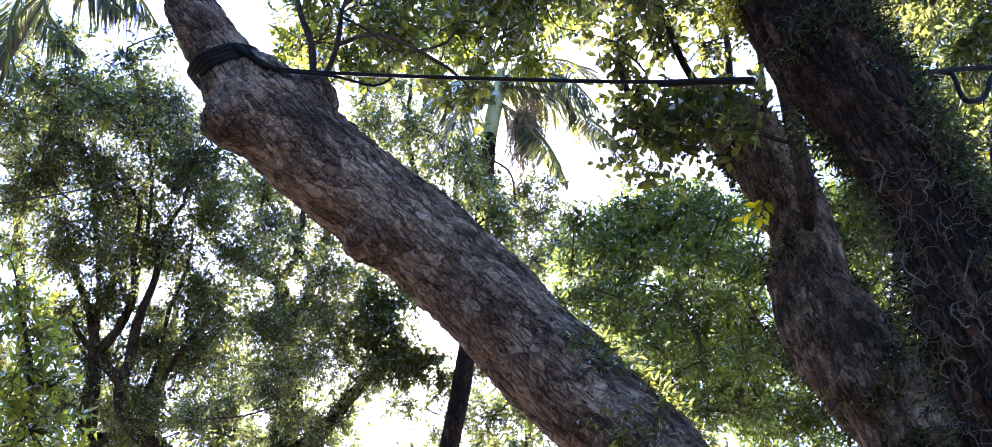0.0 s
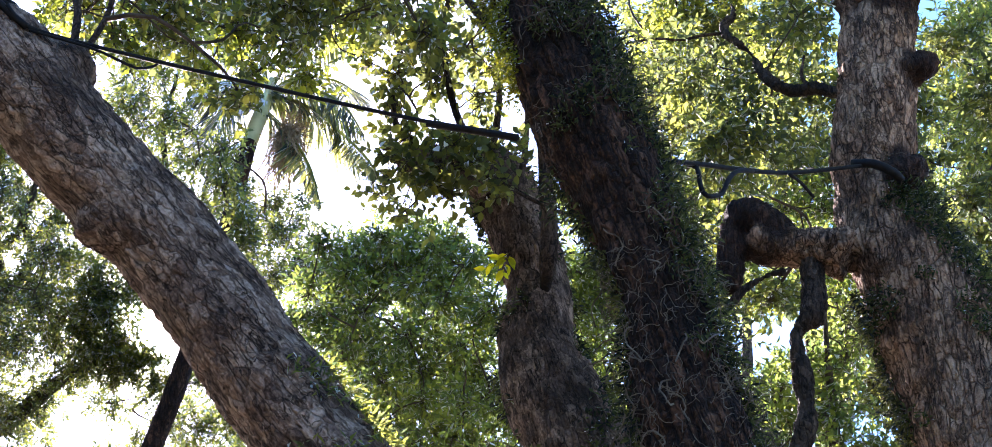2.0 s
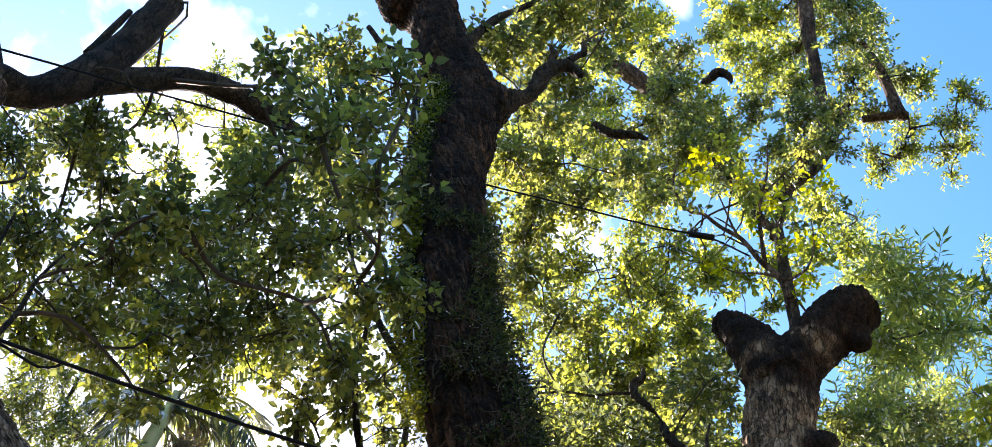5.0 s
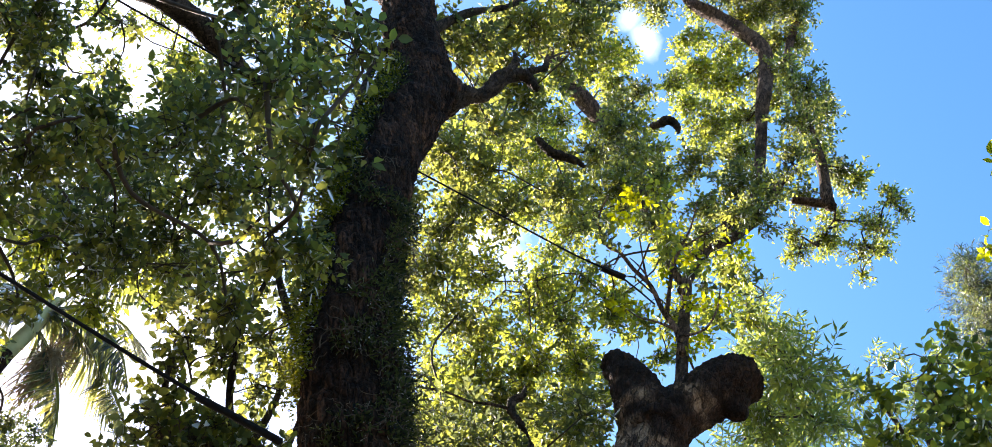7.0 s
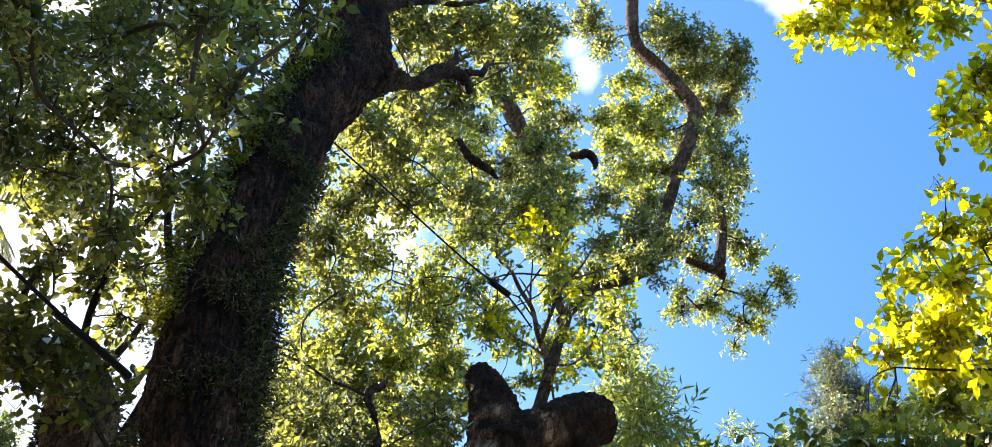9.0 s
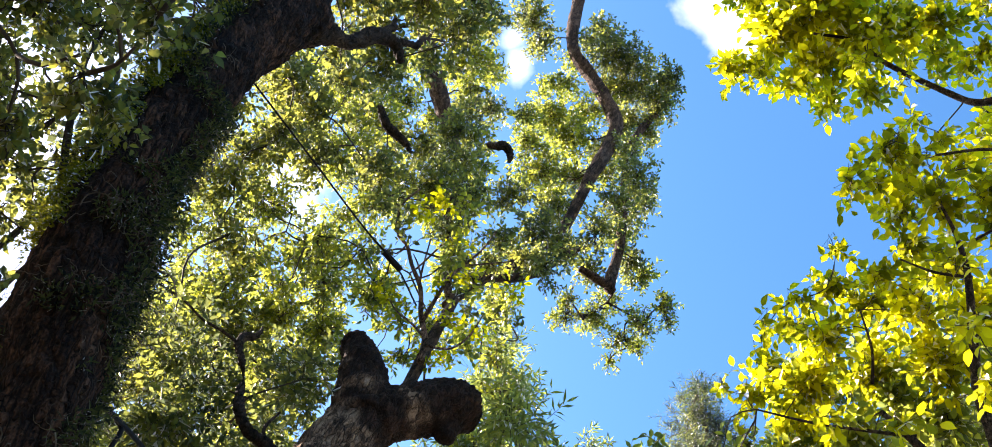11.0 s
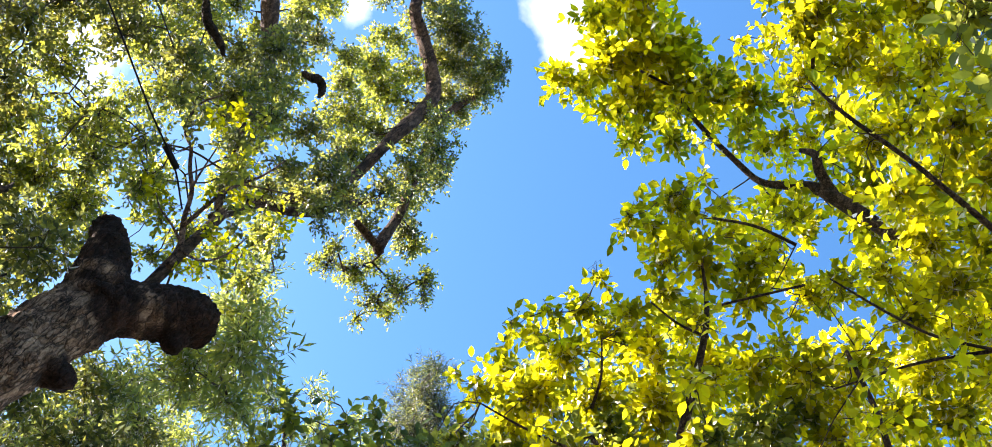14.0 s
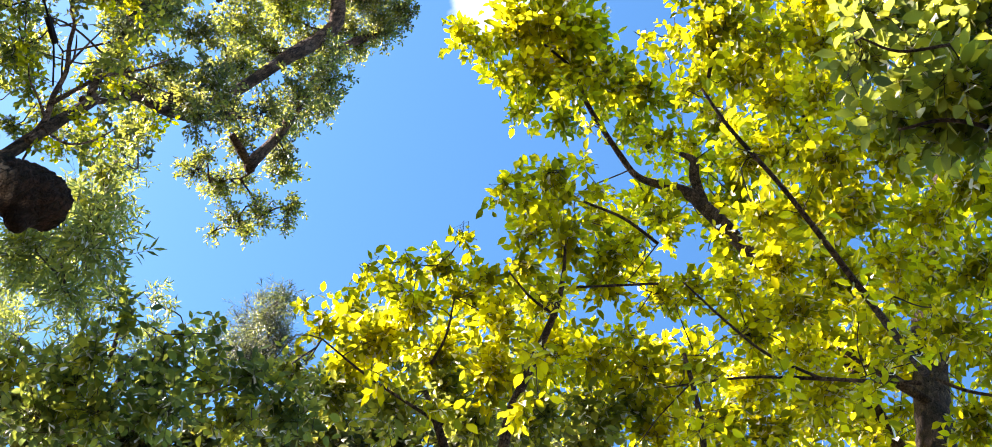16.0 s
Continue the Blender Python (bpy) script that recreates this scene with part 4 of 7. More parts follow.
sprout = [[(4.58, 5.29, 10.22, 0.0414), (4.47, 5.31, 10.52, 0.0302), (4.34, 5.40, 10.78, 0.0271), (4.18, 5.45, 11.07, 0.0238), (4.01, 5.58, 11.32, 0.021), (3.84, 5.63, 11.48, 0.0192), (3.76, 5.73, 11.57, 0.0181), (3.62, 5.75, 11.73, 0.0163), (3.52, 5.70, 11.91, 0.0131), (3.49, 5.57, 12.12, 0.00864)],
          [(4.36, 5.35, 10.68, 0.0244), (4.29, 5.28, 10.99, 0.0218), (4.23, 5.21, 11.30, 0.0191), (4.24, 5.13, 11.58, 0.0156), (4.25, 5.04, 11.87, 0.0119), (4.19, 4.92, 12.18, 0.00676)],
          [(4.17, 5.46, 11.07, 0.015), (4.08, 5.46, 11.24, 0.0126), (3.88, 5.40, 11.59, 0.00645)],
          [(4.12, 5.47, 11.21, 0.0114), (4.03, 5.52, 11.34, 0.00892), (3.95, 5.59, 11.46, 0.00514)],
          [(4.25, 5.17, 11.56, 0.0104), (4.34, 5.01, 11.72, 0.00855), (4.47, 4.74, 11.91, 0.00534)],
          [(4.47, 5.31, 10.52, 0.0157), (4.33, 5.45, 10.62, 0.0122), (4.22, 5.60, 10.71, 0.00917), (4.10, 5.70, 10.83, 0.00615)],
          [(4.49, 5.28, 10.40, 0.0143), (4.61, 5.06, 10.46, 0.012), (4.61, 4.91, 10.67, 0.00915), (4.53, 4.81, 10.89, 0.00618)],
          [(3.84, 5.63, 11.48, 0.0103), (3.88, 5.74, 11.40, 0.00767), (3.79, 5.84, 11.37, 0.0051)]]
for q in sprout:
    limb("shoot", q, BARK_LIMB, tree, 8, 0.06, 0.1, 14)
# sunny shoots take the yellow leaf: sunlight put into the leaf colour
foliage(tree, [(4.10, 5.70, 10.82, 0.0984), (4.29, 5.61, 10.92, 0.0748), (4.84, 5.59, 10.92, 0.0953), (4.77, 5.40, 10.50, 0.0855), (4.06, 5.14, 11.74, 0.105), (4.15, 5.21, 11.08, 0.0811), (4.45, 5.22, 11.68, 0.0991), (4.74, 5.43, 11.28, 0.0909), (4.98, 5.40, 10.98, 0.102), (4.69, 4.92, 10.90, 0.0997), (4.70, 4.78, 11.66, 0.106), (3.61, 5.21, 11.78, 0.142), (3.55, 5.36, 11.66, 0.115), (4.11, 5.97, 11.17, 0.0763)],
        LEAF_GOLD, (0.082, 0.04), 1.1, seed=20, fine=True, limbs=sprout, spray=0.24, per_spray=7, thick=0.005, twig_r=0.0025)
foliage(tree, [(4.36, 5.75, 10.98, 0.101), (4.52, 5.74, 10.97, 0.0885), (3.88, 4.94, 11.12, 0.136), (4.02, 5.11, 11.22, 0.0877), (4.39, 5.14, 11.24, 0.0763), (4.86, 5.16, 11.01, 0.114), (4.47, 5.01, 11.43, 0.0775), (3.86, 4.94, 11.62, 0.0769), (3.52, 4.78, 11.39, 0.112)],
        LEAF_FRESH, (0.082, 0.04), 1.1, seed=58, fine=True, limbs=sprout, spray=0.24, per_spray=7, thick=0.005, twig_r=0.0025)
foliage(tree, [(5.23, 7.02, 12.52, 0.163), (5.49, 6.67, 12.61, 0.149), (5.48, 6.50, 13.35, 0.172), (5.58, 6.44, 12.71, 0.165), (5.59, 6.20, 12.84, 0.181), (4.97, 7.12, 13.21, 0.169), (4.52, 6.43, 13.79, 0.156), (4.99, 7.00, 12.65, 0.148), (5.62, 5.57, 13.15, 0.137), (5.41, 5.94, 13.67, 0.174), (4.79, 7.08, 13.31, 0.123)],
        LEAF_FRESH, (0.082, 0.034), 0.75, seed=60, limbs=sprout + [stem], spray=0.3, thick=0.006, twig_r=0.0025)
foliage(tree, [(3.42, 5.73, 11.54, 0.14), (3.53, 5.49, 11.36, 0.0689), (3.37, 5.31, 11.26, 0.0801), (3.85, 5.92, 11.54, 0.0712), (4.65, 5.06, 11.29, 0.103), (4.88, 5.03, 11.43, 0.0983), (4.88, 4.97, 11.62, 0.0863), (4.72, 5.23, 11.40, 0.0913), (5.07, 4.87, 11.61, 0.08), (3.69, 5.55, 11.36, 0.0378)],
        LEAF_CROWN, (0.085, 0.045), 1.0, seed=28, fine="shade", limbs=sprout, spray=0.24, per_spray=7, thick=0.005, twig_r=0.0025)
foliage(tree, [(4.15, 6.95, 11.73, 0.282), (4.60, 7.04, 11.42, 0.281), (4.26, 6.12, 11.23, 0.262), (5.11, 6.22, 11.43, 0.203), (3.90, 6.38, 11.82, 0.274), (3.72, 6.88, 10.87, 0.266), (3.60, 6.68, 11.53, 0.273), (4.86, 5.83, 11.53, 0.225), (6.04, 5.37, 11.73, 0.2), (6.01, 5.30, 11.00, 0.191), (5.95, 5.60, 10.69, 0.178), (6.34, 5.56, 10.86, 0.193)],
        LEAF_FRESH, (0.085, 0.036), 1.0, seed=59, limbs=sprout + [stem], spray=0.3)
# dull clumps take a darker leaf, sunlit ones LEAF_FRESH: light put into colour
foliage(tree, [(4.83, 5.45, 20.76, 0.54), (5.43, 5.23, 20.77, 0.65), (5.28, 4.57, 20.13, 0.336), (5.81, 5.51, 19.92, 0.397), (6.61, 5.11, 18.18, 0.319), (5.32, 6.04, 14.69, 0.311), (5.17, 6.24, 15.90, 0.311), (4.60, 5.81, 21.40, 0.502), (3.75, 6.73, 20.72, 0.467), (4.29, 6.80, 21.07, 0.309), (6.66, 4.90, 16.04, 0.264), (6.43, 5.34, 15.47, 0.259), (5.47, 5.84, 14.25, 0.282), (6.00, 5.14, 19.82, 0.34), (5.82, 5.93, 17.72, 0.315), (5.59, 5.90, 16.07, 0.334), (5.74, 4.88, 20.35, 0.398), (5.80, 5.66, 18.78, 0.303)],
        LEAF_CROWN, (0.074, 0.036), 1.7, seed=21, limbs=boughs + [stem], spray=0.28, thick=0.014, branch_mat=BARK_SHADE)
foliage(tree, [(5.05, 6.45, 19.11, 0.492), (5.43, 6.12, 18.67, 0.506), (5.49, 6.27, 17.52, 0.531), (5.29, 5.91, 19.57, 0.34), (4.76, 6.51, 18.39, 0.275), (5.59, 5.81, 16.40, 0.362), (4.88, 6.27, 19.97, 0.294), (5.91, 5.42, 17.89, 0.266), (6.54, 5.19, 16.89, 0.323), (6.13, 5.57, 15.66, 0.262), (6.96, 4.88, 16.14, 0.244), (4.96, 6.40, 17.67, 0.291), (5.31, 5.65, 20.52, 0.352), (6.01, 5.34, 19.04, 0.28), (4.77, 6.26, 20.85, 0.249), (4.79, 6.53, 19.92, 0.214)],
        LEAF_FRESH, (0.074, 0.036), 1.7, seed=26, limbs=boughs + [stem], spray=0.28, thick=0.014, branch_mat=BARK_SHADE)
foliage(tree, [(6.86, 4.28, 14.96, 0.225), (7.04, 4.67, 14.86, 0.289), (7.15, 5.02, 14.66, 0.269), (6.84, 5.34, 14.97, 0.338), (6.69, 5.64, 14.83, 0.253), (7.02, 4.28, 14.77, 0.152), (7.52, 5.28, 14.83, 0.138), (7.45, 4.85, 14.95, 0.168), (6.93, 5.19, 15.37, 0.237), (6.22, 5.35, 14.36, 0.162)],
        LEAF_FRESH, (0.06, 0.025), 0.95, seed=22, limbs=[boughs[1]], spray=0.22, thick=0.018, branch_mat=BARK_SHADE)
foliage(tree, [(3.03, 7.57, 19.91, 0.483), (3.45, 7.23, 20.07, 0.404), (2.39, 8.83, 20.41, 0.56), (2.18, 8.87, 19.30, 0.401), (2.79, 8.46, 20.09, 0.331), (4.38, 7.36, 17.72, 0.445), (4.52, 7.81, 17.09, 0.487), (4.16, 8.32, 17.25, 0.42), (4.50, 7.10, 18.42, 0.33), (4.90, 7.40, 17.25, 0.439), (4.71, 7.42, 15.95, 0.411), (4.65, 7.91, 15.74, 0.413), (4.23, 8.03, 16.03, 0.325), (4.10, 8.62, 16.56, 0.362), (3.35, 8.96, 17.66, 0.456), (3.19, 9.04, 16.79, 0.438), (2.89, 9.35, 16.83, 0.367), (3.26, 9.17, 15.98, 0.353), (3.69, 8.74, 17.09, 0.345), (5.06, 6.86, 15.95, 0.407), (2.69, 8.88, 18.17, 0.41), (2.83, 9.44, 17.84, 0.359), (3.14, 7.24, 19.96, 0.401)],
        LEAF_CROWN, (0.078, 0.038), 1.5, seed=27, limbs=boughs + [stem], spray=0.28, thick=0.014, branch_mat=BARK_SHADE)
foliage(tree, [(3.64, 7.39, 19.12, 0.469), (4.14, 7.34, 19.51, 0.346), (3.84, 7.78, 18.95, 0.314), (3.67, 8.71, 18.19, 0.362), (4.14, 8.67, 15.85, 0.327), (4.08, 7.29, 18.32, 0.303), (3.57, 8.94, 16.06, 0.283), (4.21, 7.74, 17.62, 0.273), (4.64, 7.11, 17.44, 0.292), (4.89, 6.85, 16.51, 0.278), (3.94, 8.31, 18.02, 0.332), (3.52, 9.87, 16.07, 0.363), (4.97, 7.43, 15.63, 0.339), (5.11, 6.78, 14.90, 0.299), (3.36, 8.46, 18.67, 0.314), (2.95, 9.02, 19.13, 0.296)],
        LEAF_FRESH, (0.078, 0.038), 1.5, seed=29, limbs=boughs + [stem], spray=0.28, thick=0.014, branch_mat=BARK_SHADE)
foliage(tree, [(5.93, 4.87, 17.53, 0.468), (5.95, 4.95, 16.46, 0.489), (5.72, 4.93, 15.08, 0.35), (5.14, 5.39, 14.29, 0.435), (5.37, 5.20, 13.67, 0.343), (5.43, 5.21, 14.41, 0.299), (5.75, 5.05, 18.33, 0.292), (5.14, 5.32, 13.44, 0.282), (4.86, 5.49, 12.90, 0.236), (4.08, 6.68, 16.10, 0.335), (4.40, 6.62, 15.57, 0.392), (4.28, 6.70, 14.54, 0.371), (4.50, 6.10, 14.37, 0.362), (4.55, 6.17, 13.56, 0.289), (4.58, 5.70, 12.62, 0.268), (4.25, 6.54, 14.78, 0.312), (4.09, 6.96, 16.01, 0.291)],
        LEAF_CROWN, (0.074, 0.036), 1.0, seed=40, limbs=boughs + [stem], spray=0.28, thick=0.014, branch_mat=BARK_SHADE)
foliage(tree, [(2.78, 8.03, 15.82, 0.581), (3.56, 8.00, 14.80, 0.559), (2.87, 8.04, 14.09, 0.487), (4.36, 7.66, 14.57, 0.515), (4.89, 7.10, 12.99, 0.431), (4.13, 7.62, 12.80, 0.499), (3.32, 8.01, 12.78, 0.492), (3.83, 8.03, 11.90, 0.471), (3.12, 8.21, 11.58, 0.454), (4.69, 8.08, 12.13, 0.453), (4.13, 8.57, 11.47, 0.468), (2.25, 8.10, 14.61, 0.496), (2.60, 8.30, 12.70, 0.409),
               (3.78, 9.02, 11.20, 0.425), (4.77, 9.02, 11.07, 0.542), (6.03, 9.28, 12.44, 0.615), (5.85, 8.99, 13.77, 0.394)],
        LEAF_FRESH, (0.08, 0.038), 0.8, seed=23, limbs=[stem])
foliage(tree, [(5.19, 7.47, 13.48, 0.325), (5.09, 7.83, 12.54, 0.432), (5.66, 8.00, 12.68, 0.281), (5.88, 7.71, 13.12, 0.203), (6.48, 6.33, 13.62, 0.355), (6.77, 6.17, 13.23, 0.27), (6.16, 6.67, 13.56, 0.318), (6.22, 6.34, 14.30, 0.367), (4.68, 7.87, 13.23, 0.446), (5.48, 6.92, 14.54, 0.461), (5.83, 6.55, 14.75, 0.377), (4.29, 7.85, 14.05, 0.378), (4.39, 7.51, 15.03, 0.434)],
        LEAF_FRESH, (0.0864, 0.042), 0.8, seed=25, limbs=[stem])
foliage(tree, [(2.51, 7.90, 14.26, 0.506), (2.76, 8.08, 13.31, 0.444), (3.41, 7.94, 12.91, 0.436), (3.19, 8.24, 12.14, 0.42), (3.92, 8.38, 12.50, 0.476), (4.12, 7.67, 12.63, 0.469), (4.56, 8.14, 12.18, 0.468), (4.93, 7.81, 12.54, 0.435), (4.14, 8.66, 11.92, 0.506), (4.18, 8.87, 11.08, 0.448), (5.22, 8.48, 12.08, 0.476), (5.53, 8.18, 12.39, 0.362), (2.67, 7.61, 15.19, 0.439), (3.42, 7.44, 15.47, 0.492), (4.07, 7.38, 14.51, 0.429), (3.69, 7.89, 14.58, 0.305), (3.90, 7.29, 18.81, 0.472), (3.27, 7.52, 17.44, 0.394), (3.07, 8.26, 14.20, 0.257)],
        LEAF_FRESH, (0.08, 0.04), 0.8, seed=24, limbs=[stem])
creeper(tree, pol[2:9], 52000, lambda z, f, s, n: (s + 0.7 * n > 0.42 and z < 7.5) or (0.7 * n - s > 0.62 and z < 6.6), 8, LEAF_CREEPER, (0.055, 0.016), 0.13, 900, 0.2)
settle(tree)

# ---- bright tree overhead ----
gold = [(6.8, -4.3, -0.1, 0.29), (6.8, -4.3, 2.5, 0.26), (6.62, -4.22, 12.44, 0.223), (6.58, -4.23, 13.63, 0.221), (6.52, -4.35, 15.24, 0.212), (6.38, -4.51, 17.13, 0.199), (6.06, -4.93, 20.17, 0.168), (5.40, -5.62, 24.16, 0.123)]
goldlimbs = [[(6.42, -4.19, 14.06, 0.064), (6.16, -3.01, 14.37, 0.0719), (5.99, -2.53, 14.55, 0.0793), (5.63, -1.72, 14.99, 0.0947), (5.43, -1.13, 15.43, 0.0972), (5.37, -0.77, 15.78, 0.0851), (5.42, -0.44, 15.92, 0.0646), (5.45, -0.07, 16.06, 0.0472), (5.32, 0.22, 16.26, 0.0403), (4.85, 0.85, 16.54, 0.0333), (4.44, 1.21, 16.64, 0.0236), (4.21, 1.67, 16.66, 0.0184)],
             [(5.42, -1.01, 15.59, 0.0771), (5.16, -0.78, 15.86, 0.0708), (5.01, -0.71, 16.06, 0.0572), (5.02, -0.52, 16.21, 0.0289)],
             [(5.56, -3.63, 13.06, 0.048), (4.43, -2.63, 11.52, 0.037), (3.89, -2.05, 11.12, 0.0313), (3.34, -1.30, 11.16, 0.0232), (3.00, -0.70, 11.34, 0.0195), (2.78, -0.36, 11.56, 0.0118)],
             [(6.73, 0.42, 10.69, 0.0605), (6.36, 0.48, 11.12, 0.0529), (6.19, 0.46, 11.23, 0.0486), (5.54, 0.36, 11.78, 0.036), (5.26, 0.38, 12.08, 0.0228), (4.94, 0.46, 12.23, 0.0137)],
             [(6.41, -1.53, 11.30, 0.0397), (6.06, -1.33, 11.71, 0.0315), (5.76, -1.05, 12.24, 0.0186)],
             [(4.96, -3.17, 11.59, 0.0252), (5.05, -2.74, 11.51, 0.021), (5.16, -2.22, 11.43, 0.019), (5.37, -1.61, 11.43, 0.015), (5.70, -0.89, 11.34, 0.00865)],
             [(5.14, -2.27, 11.42, 0.0168), (5.06, -1.72, 11.42, 0.0148), (4.93, -1.28, 11.55, 0.0128), (4.72, -0.76, 11.70, 0.0086)],
             [(2.35, -0.35, 14.49, 0.0344), (2.82, -0.44, 14.40, 0.0297), (3.39, -0.49, 14.26, 0.02)],
             [(3.37, -0.95, 15.66, 0.0219), (3.57, -1.34, 15.58, 0.0218), (3.89, -1.84, 15.44, 0.019)],
             [(4.99, -3.36, 11.83, 0.0214), (4.91, -3.61, 11.62, 0.0168), (4.75, -3.92, 11.42, 0.0143)],
             [(7.09, 0.81, 10.74, 0.0529), (6.77, 1.17, 11.11, 0.0405), (6.60, 1.40, 11.36, 0.0229)],
             [(6.77, 1.11, 11.12, 0.0225), (6.67, 1.48, 11.14, 0.018), (6.49, 2.03, 11.16, 0.0135), (6.34, 2.56, 11.30, 0.00912)],
             [(6.37, 1.43, 11.51, 0.0184), (6.09, 1.37, 11.69, 0.0138), (5.81, 1.42, 12.01, 0.00935)],
             [(7.63, -4.39, 14.81, 0.0973), (7.42, -4.02, 15.20, 0.0935), (7.24, -3.67, 15.87, 0.0728), (7.12, -3.22, 16.67, 0.0507)],
             [(4.67, 0.40, 12.80, 0.0142), (4.66, -0.03, 12.66, 0.0163), (4.85, -0.46, 12.72, 0.0188)],
             [(5.26, 0.29, 11.93, 0.0135), (5.14, -0.08, 11.99, 0.0135), (4.98, -0.56, 12.05, 0.0134)],
             [(5.54, 0.32, 11.78, 0.018), (5.44, 0.63, 11.82, 0.0135), (5.33, 0.93, 12.01, 0.00915)],
             [(1.44, -1.74, 9.42, 0.0117), (1.55, -1.43, 9.32, 0.0102), (1.54, -1.18, 9.37, 0.00735)],
             [(1.84, -2.27, 9.20, 0.0173), (1.86, -1.86, 9.16, 0.0145), (2.02, -1.59, 9.18, 0.00881)]]
tree = thing("bright_tree", (6.8, -4.3, 0), "slender tree with sunlit yellow-green leaves and thin dark branches", "tree")
limb("trunk", gold, BARK_DARK, tree, 24, 0.06, 0.12, 10)
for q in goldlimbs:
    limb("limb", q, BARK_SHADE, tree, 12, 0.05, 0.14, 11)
foliage(tree, [(4.66, 2.94, 17.57, 0.242), (4.78, 2.58, 17.60, 0.261), (4.92, 2.18, 17.28, 0.238), (4.24, 2.12, 17.22, 0.395), (4.02, 1.69, 17.07, 0.441), (4.03, 1.32, 17.48, 0.342), (4.80, 1.73, 17.25, 0.455), (4.49, 1.24, 16.97, 0.443), (4.41, 0.90, 17.02, 0.318), (5.56, 1.84, 17.68, 0.247), (5.43, 1.28, 17.37, 0.241), (4.57, 0.56, 17.20, 0.322), (4.63, 0.21, 17.42, 0.29), (5.20, 0.27, 17.87, 0.264), (5.51, 0.31, 17.68, 0.132), (5.06, 0.78, 17.75, 0.262), (4.76, 0.01, 17.34, 0.144), (3.53, 1.74, 17.68, 0.451), (3.74, 2.28, 17.77, 0.366)],
        LEAF_GOLD, (0.163, 0.083), 2.8, seed=31, fine=True, thick=0.008, limbs=goldlimbs[:1], spray=0.5, per_spray=8, twig_r=0.004)
foliage(tree, [(4.57, 1.23, 12.41, 0.132), (4.86, 1.03, 12.90, 0.165), (4.39, 0.78, 12.77, 0.187), (5.06, 0.84, 13.22, 0.241), (4.49, 0.54, 12.50, 0.118), (4.65, 0.33, 13.18, 0.097), (5.33, 0.88, 13.09, 0.212), (5.01, 0.51, 12.47, 0.24), (5.33, 0.29, 13.90, 0.179), (5.34, -0.05, 14.17, 0.182), (5.11, -0.22, 13.24, 0.211), (5.27, 0.08, 12.95, 0.25), (5.70, -0.46, 15.66, 0.201), (6.21, -0.75, 16.34, 0.212), (5.19, -0.06, 16.67, 0.158), (4.93, -0.27, 16.48, 0.19), (4.94, -0.60, 16.61, 0.173), (5.64, 0.86, 12.86, 0.183), (5.60, 1.17, 12.24, 0.162), (5.72, -0.24, 16.13, 0.138), (4.44, 0.53, 13.27, 0.0694)],
        LEAF_GOLD, (0.13, 0.069), 2.7, seed=32, fine=True, thick=0.008, limbs=goldlimbs, spray=0.44, per_spray=8, twig_r=0.004)
foliage(tree, [(5.53, 1.61, 12.83, 0.106), (6.06, 1.79, 13.09, 0.204), (5.72, 2.02, 12.34, 0.123), (5.93, 2.47, 12.26, 0.0827), (6.37, 2.27, 12.83, 0.204), (6.52, 2.49, 12.22, 0.224), (6.48, 3.05, 12.09, 0.0836), (6.45, 2.69, 11.76, 0.176), (5.95, 1.77, 11.90, 0.267), (6.39, 1.43, 13.17, 0.296), (6.41, 2.04, 11.69, 0.308), (6.96, 1.56, 12.67, 0.379), (6.12, 0.93, 12.47, 0.306), (6.21, 0.58, 13.37, 0.281), (6.62, 0.85, 12.23, 0.361), (6.74, 0.31, 13.06, 0.383), (6.40, -0.22, 12.65, 0.31), (5.49, -0.09, 12.65, 0.232), (5.69, -0.65, 13.30, 0.244), (7.09, 2.37, 12.16, 0.284), (6.17, -0.42, 12.98, 0.157)],
        LEAF_GOLD, (0.13, 0.069), 2.4, seed=33, fine=True, thick=0.008, limbs=goldlimbs, spray=0.44, per_spray=8, twig_r=0.004)
foliage(tree, [(6.85, -0.37, 12.23, 0.36), (6.85, 0.21, 11.83, 0.365), (7.34, 0.96, 12.15, 0.382), (6.96, 1.64, 11.43, 0.36), (7.42, 2.46, 11.94, 0.326), (6.75, -0.73, 12.55, 0.282), (7.10, 2.87, 11.51, 0.204), (7.21, 1.37, 12.46, 0.289)],
        LEAF_FRESH, (0.13, 0.069), 2.3, seed=34, fine=True, thick=0.008, limbs=goldlimbs, spray=0.44, per_spray=8, twig_r=0.004)
foliage(tree, [(6.06, -0.71, 12.25, 0.269), (5.37, -0.97, 12.90, 0.207), (6.56, -1.11, 12.89, 0.329), (5.95, -1.29, 12.55, 0.205), (5.37, -1.45, 13.34, 0.283), (5.71, -1.73, 12.98, 0.279), (6.35, -2.05, 13.11, 0.329), (6.86, -1.70, 12.95, 0.332), (6.95, -1.09, 12.54, 0.339), (5.08, -1.89, 13.55, 0.312), (5.03, -2.06, 12.54, 0.302), (6.30, -1.57, 16.40, 0.23), (5.78, -2.51, 13.17, 0.323)],
        LEAF_GOLD, (0.13, 0.069), 2.1, seed=30, fine=True, thick=0.008, limbs=goldlimbs, spray=0.44, per_spray=8, twig_r=0.004)
